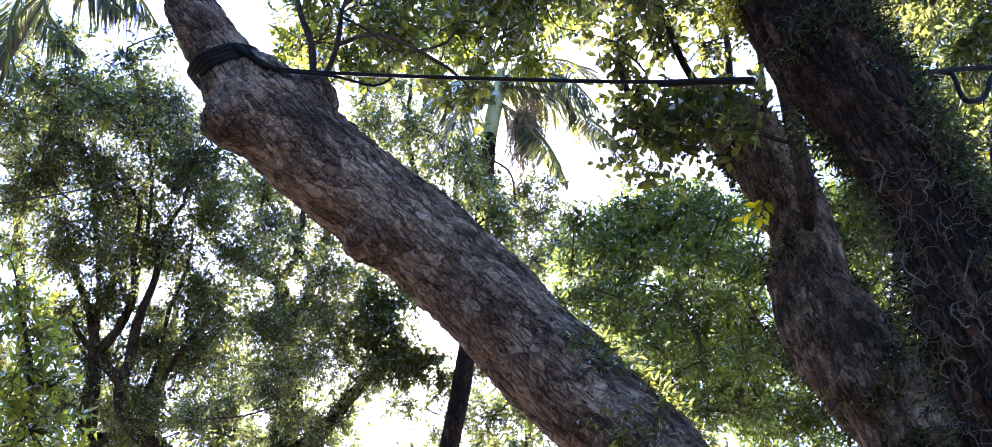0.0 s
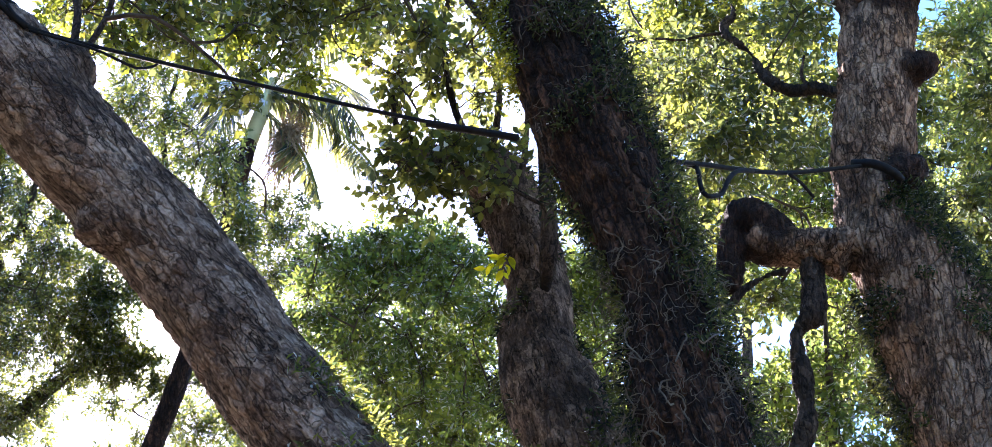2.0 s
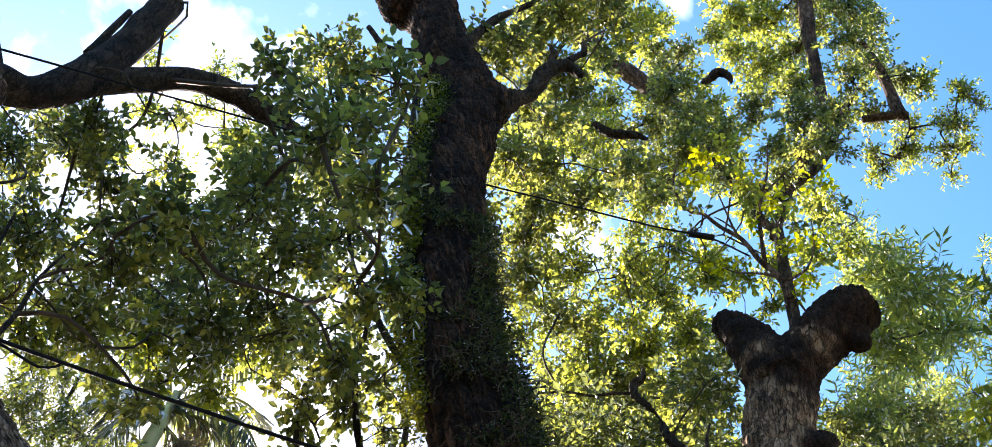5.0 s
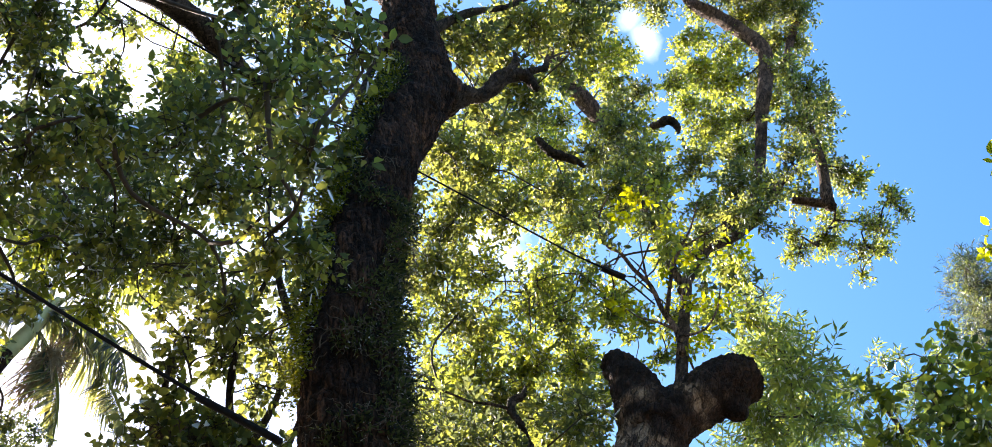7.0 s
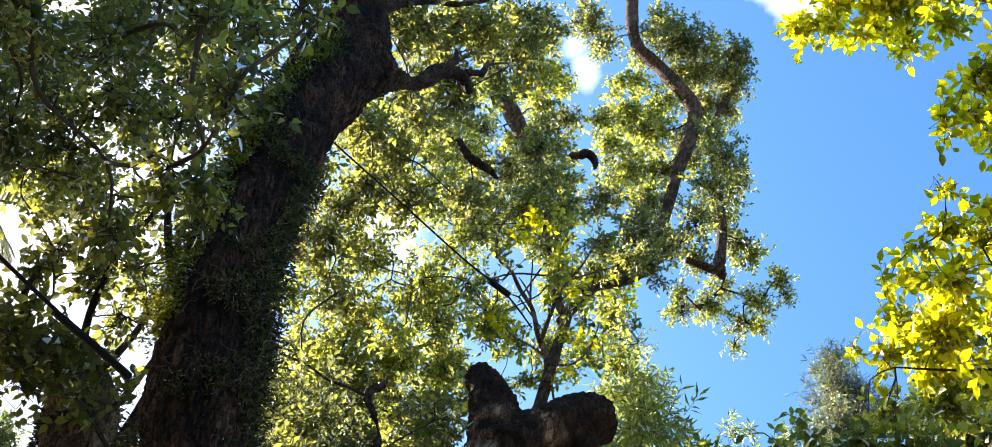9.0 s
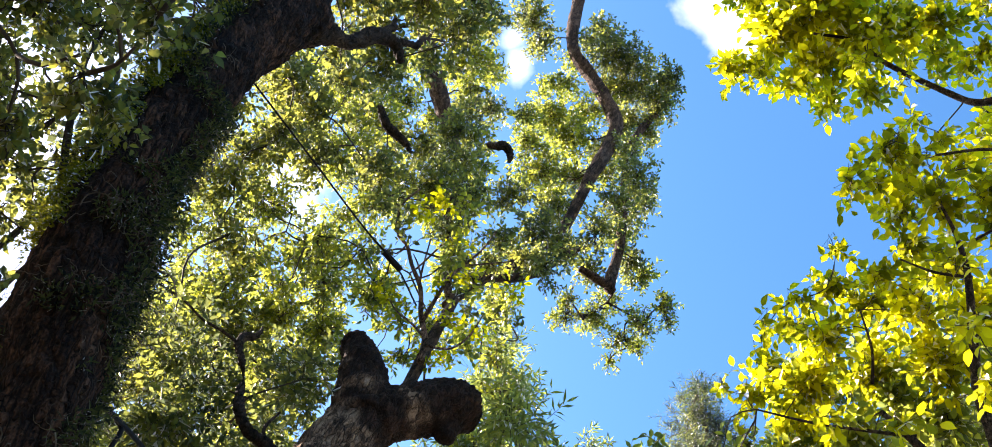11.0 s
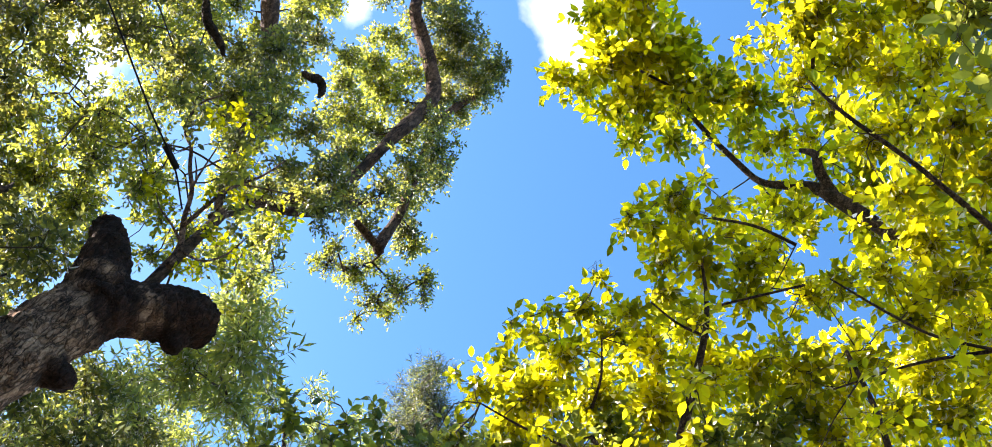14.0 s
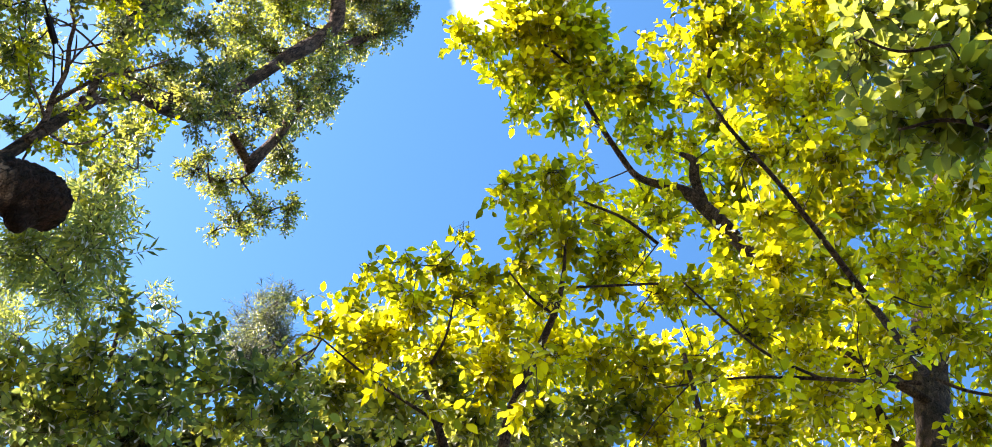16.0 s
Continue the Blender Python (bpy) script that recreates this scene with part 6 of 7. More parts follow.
far_tree("spreading_tree", (-2.7, 16.2, 0),
         ([[(-2.7, 16.2, -0.1, 0.28), (-2.66, 15.71, 7.53, 0.201), (-2.74, 15.33, 8.41, 0.171), (-2.82, 15.01, 9.07, 0.153), (-3.07, 14.66, 9.64, 0.093), (-3.43, 14.46, 9.66, 0.0645), (-3.88, 14.15, 9.79, 0.0592), (-4.13, 13.87, 9.93, 0.0496), (-4.25, 13.65, 10.31, 0.0406), (-4.48, 13.47, 10.81, 0.0318), (-4.63, 13.30, 11.35, 0.0138)],
          [(-3.07, 14.65, 9.67, 0.0651), (-2.86, 14.44, 9.90, 0.0557), (-2.83, 14.22, 10.23, 0.0464), (-2.85, 14.14, 10.62, 0.0327), (-3.02, 14.03, 10.98, 0.0141)]]
    + [[(-2.82, 15.01, 9.07, 0.0929), (-2.58, 14.72, 9.70, 0.0748), (-2.78, 14.50, 10.03, 0.0514), (-3.16, 14.31, 10.46, 0.0422), (-3.51, 14.14, 10.85, 0.0377), (-3.89, 13.98, 11.16, 0.0236), (-4.17, 13.84, 11.43, 0.0142)],
          [(-3.41, 14.46, 9.66, 0.0322), (-3.43, 14.15, 9.99, 0.0275), (-3.45, 13.98, 10.77, 0.014)],
          [(-2.57, 14.75, 9.66, 0.0514), (-2.67, 14.58, 9.92, 0.0421), (-2.51, 14.46, 10.34, 0.033), (-2.41, 14.39, 10.74, 0.0143)],
          [(-2.61, 15.74, 7.46, 0.137), (-2.19, 15.52, 7.65, 0.118), (-1.72, 15.11, 8.25, 0.0909), (-1.36, 14.90, 8.55, 0.0545), (-1.07, 14.81, 8.79, 0.0228)]]),
         ([(-3.65, 14.11, 10.83, 0.705), (-2.97, 14.19, 11.22, 0.574), (-3.23, 14.09, 9.77, 0.59), (-2.53, 14.46, 10.32, 0.518), (-3.26, 14.43, 8.91, 0.673), (-2.40, 14.47, 9.15, 0.68), (-2.80, 14.83, 8.27, 0.672), (-1.88, 14.79, 8.67, 0.635), (-1.53, 14.47, 9.38, 0.502), (-3.41, 14.93, 7.74, 0.531), (-2.02, 15.15, 7.83, 0.539), (-1.67, 14.59, 10.29, 0.379), (-1.08, 15.12, 8.84, 0.371), (-0.39, 15.74, 8.00, 0.279), (-1.52, 14.86, 9.28, 0.557), (-1.26, 15.12, 8.82, 0.324), (-1.68, 15.22, 8.50, 0.415), (-3.58, 15.35, 7.42, 0.582), (-2.54, 15.48, 7.61, 0.589), (-2.16, 14.75, 9.77, 0.469)]
    + [(-1.03, 14.87, 9.78, 0.236), (-3.06, 14.50, 10.60, 0.476), (-3.76, 15.24, 8.64, 0.51), (-1.08, 13.91, 9.44, 0.267), (-1.24, 14.12, 9.02, 0.31), (-1.05, 14.32, 8.65, 0.309), (-0.60, 14.36, 8.63, 0.221), (-0.37, 14.47, 8.41, 0.221), (-0.80, 14.48, 8.37, 0.309), (-1.39, 14.36, 8.53, 0.353), (-1.65, 14.03, 9.12, 0.354), (-0.45, 14.56, 8.21, 0.265), (-0.99, 14.53, 8.22, 0.264), (-0.73, 14.37, 8.60, 0.265), (-1.35, 14.20, 8.85, 0.354), (-1.28, 13.95, 9.33, 0.266), (-1.36, 14.45, 8.33, 0.396), (-1.78, 14.19, 8.78, 0.397), (-0.92, 14.48, 8.35, 0.203), (-0.48, 14.48, 8.39, 0.221)]
    + [(-1.61, 13.86, 9.44, 0.31), (-1.21, 14.36, 8.55, 0.265)]),
         "spreading tree with dense small dark leaves", LEAF_FAR, (0.075, 0.033), 1.1, 42, per_spray=14)
far_tree("dense_green_tree", (2.7, 12.7, 0),
         [[(2.7, 12.7, -0.1, 0.25), (2.55, 12.29, 6.84, 0.147), (2.27, 11.75, 8.06, 0.097), (2.12, 11.45, 9.09, 0.0382)]],
         ([(1.36, 11.44, 8.72, 0.526), (2.01, 11.27, 9.06, 0.566), (2.63, 11.05, 8.57, 0.619), (1.67, 11.26, 7.89, 0.61), (2.37, 11.19, 7.78, 0.64), (3.03, 11.21, 7.89, 0.572), (2.17, 11.55, 7.15, 0.674), (2.99, 11.39, 7.11, 0.665), (3.47, 11.03, 7.54, 0.522), (1.40, 11.54, 8.26, 0.445), (0.98, 11.78, 8.33, 0.34), (3.59, 11.33, 6.86, 0.517), (1.48, 11.68, 7.11, 0.428), (3.92, 9.97, 8.42, 0.561), (4.19, 10.16, 7.56, 0.513), (3.85, 10.00, 8.85, 0.447), (3.65, 9.86, 9.77, 0.442), (1.37, 10.99, 8.99, 0.37), (1.86, 10.88, 9.19, 0.373), (2.36, 10.77, 9.26, 0.337)]
    + [(1.17, 11.07, 8.75, 0.257), (2.83, 10.68, 9.12, 0.298), (2.18, 10.71, 8.76, 0.401), (1.70, 10.83, 8.60, 0.398), (2.87, 9.77, 8.63, 0.302), (3.31, 9.65, 8.53, 0.298), (2.71, 9.95, 8.01, 0.264), (3.78, 9.66, 7.69, 0.287), (3.55, 9.65, 8.17, 0.26), (3.95, 8.88, 10.62, 0.31), (4.52, 8.91, 9.49, 0.328), (4.18, 8.98, 9.84, 0.268), (2.72, 10.32, 7.09, 0.292), (3.84, 9.97, 7.06, 0.253)]),
         "dense bushy tree with mid-green leaves", LEAF_MID, (0.085, 0.032), 1.8, 43)
fill(bpy.data.objects["dense_green_tree"], [(0.71, 8.80, 7.44, 0.212), (1.08, 9.39, 7.58, 0.248), (1.26, 8.59, 7.53, 0.209), (1.61, 9.01, 7.42, 0.239), (0.75, 8.95, 6.98, 0.21), (1.28, 9.32, 7.14, 0.266), (1.81, 9.54, 7.19, 0.271), (2.08, 9.23, 7.56, 0.245), (2.21, 8.79, 6.77, 0.227), (1.67, 9.55, 6.63, 0.276), (2.14, 9.75, 6.66, 0.281), (1.19, 9.17, 6.57, 0.209), (2.44, 9.27, 6.40, 0.255), (2.20, 9.78, 6.15, 0.298), (1.74, 9.88, 6.20, 0.241), (2.65, 9.45, 6.00, 0.253), (1.81, 8.84, 7.78, 0.204), (2.18, 8.86, 7.69, 0.204)],
     LEAF_MID, (0.085, 0.034), 1.0, 161)
far_tree("leafy_tree", (7.6, 11.2, 0),
         [[(7.6, 11.2, -0.1, 0.25), (7.38, 10.81, 7.83, 0.113), (7.06, 10.42, 8.80, 0.0915), (6.61, 10.15, 10.97, 0.0653), (6.26, 9.85, 12.82, 0.043)]],
         [(4.93, 8.00, 7.75, 0.361), (8.33, 11.58, 9.73, 0.857), (6.23, 9.86, 7.80, 0.558), (6.44, 12.42, 12.51, 0.676), (6.19, 9.45, 10.93, 0.585), (3.53, 6.78, 9.09, 0.462), (5.72, 9.25, 12.41, 0.652), (5.31, 7.42, 10.10, 0.524), (3.65, 6.56, 8.20, 0.405), (5.26, 7.81, 11.51, 0.538), (6.41, 7.88, 9.30, 0.528), (5.30, 9.11, 12.79, 0.49), (6.73, 7.62, 10.74, 0.419), (3.97, 6.97, 8.67, 0.526), (6.80, 10.20, 12.06, 0.74), (4.00, 8.11, 10.28, 0.519), (6.76, 10.53, 13.63, 0.71), (4.52, 8.39, 11.61, 0.496), (4.21, 6.18, 9.61, 0.328), (4.19, 9.33, 12.54, 0.54)],
         "leafy tree with mid-green leaves behind the pollard", LEAF_FAR, (0.10, 0.045), 1.3, 44)
fill(bpy.data.objects["leafy_tree"], [(4.33, 10.30, 11.05, 0.411), (5.34, 10.53, 11.00, 0.624), (4.96, 8.82, 9.95, 0.483), (6.47, 9.51, 11.22, 0.442), (7.13, 9.25, 11.46, 0.485), (7.19, 8.31, 10.72, 0.374), (7.86, 7.94, 10.54, 0.549), (4.65, 10.27, 9.95, 0.519), (5.23, 10.74, 10.36, 0.616), (5.75, 9.81, 10.40, 0.423), (6.63, 9.63, 10.65, 0.621), (7.12, 9.16, 9.84, 0.511), (7.99, 9.57, 10.62, 0.567), (8.80, 8.87, 10.60, 0.59), (4.72, 10.87, 9.43, 0.526), (5.16, 10.11, 9.40, 0.409), (6.65, 9.59, 9.56, 0.488), (7.31, 10.01, 9.55, 0.459), (8.40, 9.80, 9.94, 0.596), (7.83, 8.47, 9.07, 0.41), (4.80, 10.44, 8.32, 0.522), (6.71, 9.24, 8.56, 0.519), (8.45, 9.91, 9.28, 0.458), (7.98, 8.93, 8.85, 0.461)],
     LEAF_FAR, (0.12, 0.055), 1.1, 171)
fill(bpy.data.objects["leafy_tree"], [(5.28, 11.96, 8.21, 0.524), (5.95, 11.61, 8.78, 0.416), (6.40, 10.67, 7.98, 0.419), (7.25, 11.07, 8.66, 0.395), (7.32, 9.64, 8.33, 0.514), (8.04, 9.78, 8.54, 0.523), (7.73, 8.77, 8.01, 0.488)],
     LEAF_FAR, (0.12, 0.055), 1.1, 172)
far_tree("bushy_tree", (6.2, 9.0, 0),
         [[(6.2, 9.0, -0.1, 0.2), (6.22, 8.92, 6.67, 0.0681), (5.94, 8.56, 7.55, 0.0378), (5.85, 8.43, 8.27, 0.0194)]],
         [(5.58, 8.93, 7.35, 0.381), (5.32, 9.23, 7.13, 0.32), (6.01, 8.73, 7.22, 0.439), (5.73, 9.11, 6.90, 0.473), (6.17, 8.55, 7.83, 0.384), (5.97, 8.91, 7.88, 0.295), (5.58, 9.18, 8.71, 0.276), (5.92, 8.98, 8.69, 0.308), (5.16, 9.37, 8.95, 0.281), (6.29, 8.71, 8.73, 0.305), (5.16, 9.43, 7.77, 0.234), (6.48, 8.65, 6.83, 0.369), (5.02, 9.69, 9.73, 0.334), (5.59, 9.48, 9.33, 0.29), (5.96, 9.33, 9.04, 0.249), (5.93, 9.10, 10.00, 0.329), (5.29, 9.78, 8.80, 0.215), (6.22, 8.91, 9.96, 0.29), (5.91, 9.69, 7.95, 0.311), (5.57, 9.92, 7.89, 0.244)],
         "dense bush-like tree with dark green leaves", LEAF_MID, (0.09, 0.04), 1.0, 49)
far_tree("tall_green_tree", (9.0, 9.4, 0),
         [[(9.0, 9.4, -0.1, 0.25), (9.03, 9.40, 11.21, 0.108), (8.92, 8.96, 12.90, 0.0705), (8.76, 8.43, 14.83, 0.0376)]],
         ([(6.98, 6.37, 13.60, 0.477), (5.82, 5.29, 10.45, 0.338), (9.20, 7.67, 15.01, 0.508), (6.94, 6.92, 11.54, 0.512), (10.43, 9.47, 15.11, 0.805), (8.39, 8.70, 12.22, 0.629), (7.12, 6.57, 9.73, 0.549), (9.90, 10.44, 12.76, 0.705), (8.63, 8.15, 10.40, 0.56), (5.40, 4.69, 10.40, 0.405), (8.43, 7.51, 14.18, 0.598), (7.01, 5.18, 11.86, 0.295), (9.49, 8.69, 15.61, 0.705), (7.89, 7.80, 12.54, 0.647), (6.52, 6.27, 9.71, 0.496), (9.65, 8.26, 13.94, 0.692), (6.78, 5.96, 12.66, 0.269), (8.37, 8.21, 17.60, 0.485), (7.49, 6.66, 14.58, 0.353), (6.26, 5.37, 11.60, 0.277)]
    + [(7.30, 7.62, 16.82, 0.303), (7.48, 6.58, 12.93, 0.362), (6.07, 4.86, 10.27, 0.246), (7.98, 7.64, 15.39, 0.43)]),
         "tall tree with blue-green narrow leaves against the sky", LEAF_NARROW, (0.14, 0.028), 1.0, 45)

far_tree("airy_tree", (3.0, 17.5, 0),
         [[(3.0, 17.5, -0.1, 0.2), (2.39, 16.72, 7.83, 0.107), (1.46, 16.25, 9.19, 0.0991), (-0.46, 15.54, 10.81, 0.0705), (-1.51, 15.12, 12.48, 0.0519), (-1.72, 14.77, 13.92, 0.0213)], [(-0.46, 15.54, 10.81, 0.0503), (-0.72, 15.27, 12.07, 0.0413), (-0.79, 14.97, 13.41, 0.0212)]],
         ([(-2.12, 14.93, 13.03, 0.68), (-1.25, 15.06, 12.87, 0.681), (-1.55, 15.22, 12.03, 0.566), (-2.37, 14.98, 12.64, 0.414), (-0.67, 15.00, 11.52, 0.552), (0.12, 15.14, 10.89, 0.495), (0.69, 14.62, 10.54, 0.525), (0.71, 14.45, 11.36, 0.389), (-1.15, 14.88, 13.69, 0.532), (-0.55, 14.86, 12.19, 0.407), (-0.08, 14.64, 11.48, 0.492), (1.02, 14.12, 10.51, 0.326), (-2.00, 14.81, 13.63, 0.423), (0.38, 14.40, 11.63, 0.294), (0.21, 14.69, 7.93, 0.484), (0.72, 14.62, 8.06, 0.352), (0.04, 14.45, 8.47, 0.265), (-1.01, 15.57, 8.35, 0.327), (-0.33, 10.59, 8.97, 0.288), (-0.07, 10.67, 8.63, 0.285)]
    + [(-0.43, 10.49, 9.42, 0.218), (0.13, 10.72, 8.39, 0.248), (-0.71, 10.96, 9.45, 0.3), (-1.15, 10.83, 9.86, 0.303), (-0.23, 12.71, 10.47, 0.302), (0.47, 12.79, 10.06, 0.342), (-0.38, 12.60, 10.96, 0.218), (0.88, 12.83, 9.74, 0.254), (0.03, 12.78, 10.14, 0.257), (0.68, 12.69, 10.49, 0.155)]),
         "airy tree with tiny pale green leaves against the glare", LEAF_FAR, (0.08, 0.034), 1.0, 46)
far_tree("ragged_tree", (-6.0, 14.6, 0),
         [[(-6.0, 14.6, -0.1, 0.2), (-5.85, 14.08, 6.47, 0.0806), (-6.21, 12.54, 9.36, 0.0576), (-6.35, 11.99, 11.03, 0.0339)]],
         [(-6.29, 12.08, 10.78, 0.548), (-5.74, 12.29, 11.05, 0.388), (-6.64, 11.75, 11.34, 0.465), (-4.85, 11.67, 10.78, 0.33), (-6.10, 11.97, 11.62, 0.259), (-4.90, 11.76, 10.31, 0.407), (-6.41, 12.20, 10.00, 0.248), (-4.32, 12.04, 10.10, 0.328)],
         "ragged far tree with brownish small leaves", LEAF_FAR, (0.07, 0.03), 1.1, 47)
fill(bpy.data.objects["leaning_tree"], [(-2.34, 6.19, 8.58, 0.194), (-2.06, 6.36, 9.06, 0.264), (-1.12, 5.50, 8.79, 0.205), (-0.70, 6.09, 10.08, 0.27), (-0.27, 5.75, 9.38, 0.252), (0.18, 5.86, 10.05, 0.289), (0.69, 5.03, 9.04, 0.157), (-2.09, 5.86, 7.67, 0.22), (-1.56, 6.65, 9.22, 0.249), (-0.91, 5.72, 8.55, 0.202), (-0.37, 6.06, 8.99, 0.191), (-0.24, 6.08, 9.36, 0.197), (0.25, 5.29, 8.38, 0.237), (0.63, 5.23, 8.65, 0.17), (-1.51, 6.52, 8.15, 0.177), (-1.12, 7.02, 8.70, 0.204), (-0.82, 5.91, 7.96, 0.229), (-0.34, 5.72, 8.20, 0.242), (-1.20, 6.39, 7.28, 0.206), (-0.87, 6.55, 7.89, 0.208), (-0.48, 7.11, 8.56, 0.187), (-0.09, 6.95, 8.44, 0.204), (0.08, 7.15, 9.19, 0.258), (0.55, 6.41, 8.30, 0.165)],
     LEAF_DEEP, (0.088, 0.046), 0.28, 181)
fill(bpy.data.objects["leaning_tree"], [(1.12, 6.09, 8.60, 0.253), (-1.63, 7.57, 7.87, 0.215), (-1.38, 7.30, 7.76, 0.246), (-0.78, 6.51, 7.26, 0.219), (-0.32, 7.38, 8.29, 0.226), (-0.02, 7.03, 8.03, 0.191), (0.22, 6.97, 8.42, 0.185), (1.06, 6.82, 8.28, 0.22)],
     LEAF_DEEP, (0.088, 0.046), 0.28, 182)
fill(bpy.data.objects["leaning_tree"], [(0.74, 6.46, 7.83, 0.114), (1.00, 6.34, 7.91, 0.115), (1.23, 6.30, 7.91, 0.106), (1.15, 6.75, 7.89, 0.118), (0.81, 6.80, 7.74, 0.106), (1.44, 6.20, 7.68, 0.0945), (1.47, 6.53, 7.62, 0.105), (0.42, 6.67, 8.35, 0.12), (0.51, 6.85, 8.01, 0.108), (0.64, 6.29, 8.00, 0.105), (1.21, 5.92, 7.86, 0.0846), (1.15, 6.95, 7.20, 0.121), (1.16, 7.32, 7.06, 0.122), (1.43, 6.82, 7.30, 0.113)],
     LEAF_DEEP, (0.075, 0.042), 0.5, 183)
fill(bpy.data.objects["ragged_tree"], [(-3.03, 7.01, 7.26, 0.17), (-2.90, 7.28, 7.15, 0.193), (-3.21, 7.27, 6.99, 0.181), (-3.54, 7.22, 7.19, 0.173), (-3.75, 7.22, 7.06, 0.171), (-3.86, 7.36, 6.80, 0.171), (-2.73, 6.71, 7.27, 0.117), (-3.63, 7.02, 7.40, 0.111), (-2.97, 7.42, 6.92, 0.153)],
     LEAF_FAR, (0.07, 0.03), 0.9, 151)
far_tree("young_tree", (-3.7, 9.1, 0),
         [[(-3.7, 9.1, -0.1, 0.08), (-3.60, 8.84, 4.59, 0.0353), (-3.58, 8.63, 5.16, 0.0256), (-3.76, 8.32, 5.67, 0.0154)]],
         [(-3.81, 8.29, 5.70, 0.256), (-3.59, 8.48, 5.49, 0.283), (-3.71, 8.59, 5.13, 0.331), (-3.43, 8.69, 5.15, 0.232), (-3.51, 8.80, 4.80, 0.356), (-3.90, 8.09, 5.99, 0.102)],
         "young leafy tree with bright sunlit green leaves", LEAF_FRESH, (0.09, 0.045), 1.1, 48)

far_tree("shady_tree", (9.8, 7.2, 0),
         [[(9.8, 7.2, -0.1, 0.2), (8.53, 9.21, 7.80, 0.0777), (8.38, 8.71, 8.80, 0.0504), (8.39, 8.35, 10.00, 0.0187)]],
         [(7.39, 7.82, 8.63, 0.498), (10.93, 10.88, 10.96, 0.78), (8.45, 8.58, 10.26, 0.499), (6.74, 6.39, 8.59, 0.417), (9.76, 10.75, 10.09, 0.65), (8.35, 8.49, 8.20, 0.551), (5.87, 6.20, 8.05, 0.251), (9.02, 10.01, 9.45, 0.559), (7.37, 8.25, 7.17, 0.502), (9.93, 11.92, 9.86, 0.543), (8.29, 8.75, 9.43, 0.441), (5.95, 5.78, 9.06, 0.402), (9.09, 7.87, 12.68, 0.664), (7.39, 6.77, 10.10, 0.532), (9.51, 10.11, 13.58, 0.617), (8.21, 7.52, 12.62, 0.485), (6.25, 6.59, 10.57, 0.301)],
         "shady tree with dense mid-green leaves", LEAF_FAR, (0.09, 0.036), 1.6, 57)
far_tree("feathery_tree", (9.5, 3.0, 0),
         [[(9.5, 3.0, -0.1, 0.14), (9.22, 3.96, 13.34, 0.0418), (8.88, 4.13, 14.30, 0.0307), (8.51, 4.34, 15.20, 0.00917)]],
         [(8.62, 4.32, 14.86, 0.271), (8.83, 4.04, 14.60, 0.401), (8.84, 4.27, 14.19, 0.349), (8.53, 4.27, 15.27, 0.166), (9.19, 4.67, 16.17, 0.276), (9.39, 4.73, 15.37, 0.399)],
         "feathery grey-green conifer-like tree top against blue sky", LEAF_FEATHER, (0.12, 0.007), 0.8, 50, spray=0.35, per_spray=16)

far_tree("narrow_leaved_tree", (9.6, 4.6, 0),
         [[(9.6, 4.6, -0.1, 0.14), (9.54, 5.76, 12.91, 0.0589), (9.17, 6.00, 13.64, 0.0393), (8.81, 6.22, 14.33, 0.0135)]],
         [(8.68, 6.63, 13.79, 0.263), (9.03, 6.29, 13.47, 0.389), (9.02, 6.47, 13.09, 0.339), (9.09, 6.18, 15.09, 0.208), (9.19, 5.95, 15.26, 0.143), (9.34, 5.94, 14.77, 0.28), (9.62, 5.58, 15.36, 0.241), (9.88, 5.21, 15.18, 0.287), (9.25, 5.81, 13.82, 0.352), (8.77, 6.89, 12.87, 0.292)],
         "airy tree with narrow pale green leaves against the sky", LEAF_NARROW, (0.14, 0.024), 0.7, 63, spray=0.35, per_spray=14)
X, Y, Z = (10.11, 17.26, 14.33)
far_tree("distant_tree", (X, Y, 0),
         [[(X, Y, -0.1, 0.3), (X, Y, 5, 0.25), (10.11, 17.26, 14.64, 0.0908), (10.03, 17.30, 18.54, 0.0357)]],
         [(6.13, 13.96, 16.48, 0.876), (7.07, 13.28, 17.28, 0.882), (7.29, 13.67, 15.48, 0.852), (8.14, 12.90, 16.44, 0.858), (8.16, 13.44, 14.48, 0.828), (7.08, 14.17, 14.01, 0.83), (8.74, 13.46, 13.06, 0.798), (7.91, 14.10, 12.52, 0.798), (9.32, 13.80, 10.75, 0.555), (8.47, 14.50, 10.48, 0.664), (8.75, 12.94, 14.92, 0.607)],
         "distant tree with dull green leaves in the shade", LEAF_FAR, (0.15, 0.065), 0.9, 64)
X, Y, Z = (12.71, 14.12, 13.46)
far_tree("distant_tree", (X, Y, 0),
         [[(X, Y, -0.1, 0.3), (X, Y, 5, 0.25), (12.73, 14.10, 13.73, 0.0812), (13.02, 13.84, 17.14, 0.0316)]],
         [(10.10, 10.98, 15.79, 0.69), (10.61, 10.88, 14.64, 0.769), (10.24, 11.54, 13.65, 0.763), (10.72, 11.45, 12.51, 0.785), (10.43, 12.03, 11.35, 0.724), (10.92, 11.94, 10.57, 0.753), (10.83, 11.24, 12.84, 0.744), (11.32, 10.37, 13.97, 0.755), (11.37, 10.86, 12.33, 0.723)],
         "distant tree with dull green leaves beside the pollard", LEAF_FAR, (0.15, 0.065), 0.6, 65)
X, Y, Z = (-6.19, 21.11, 10.66)
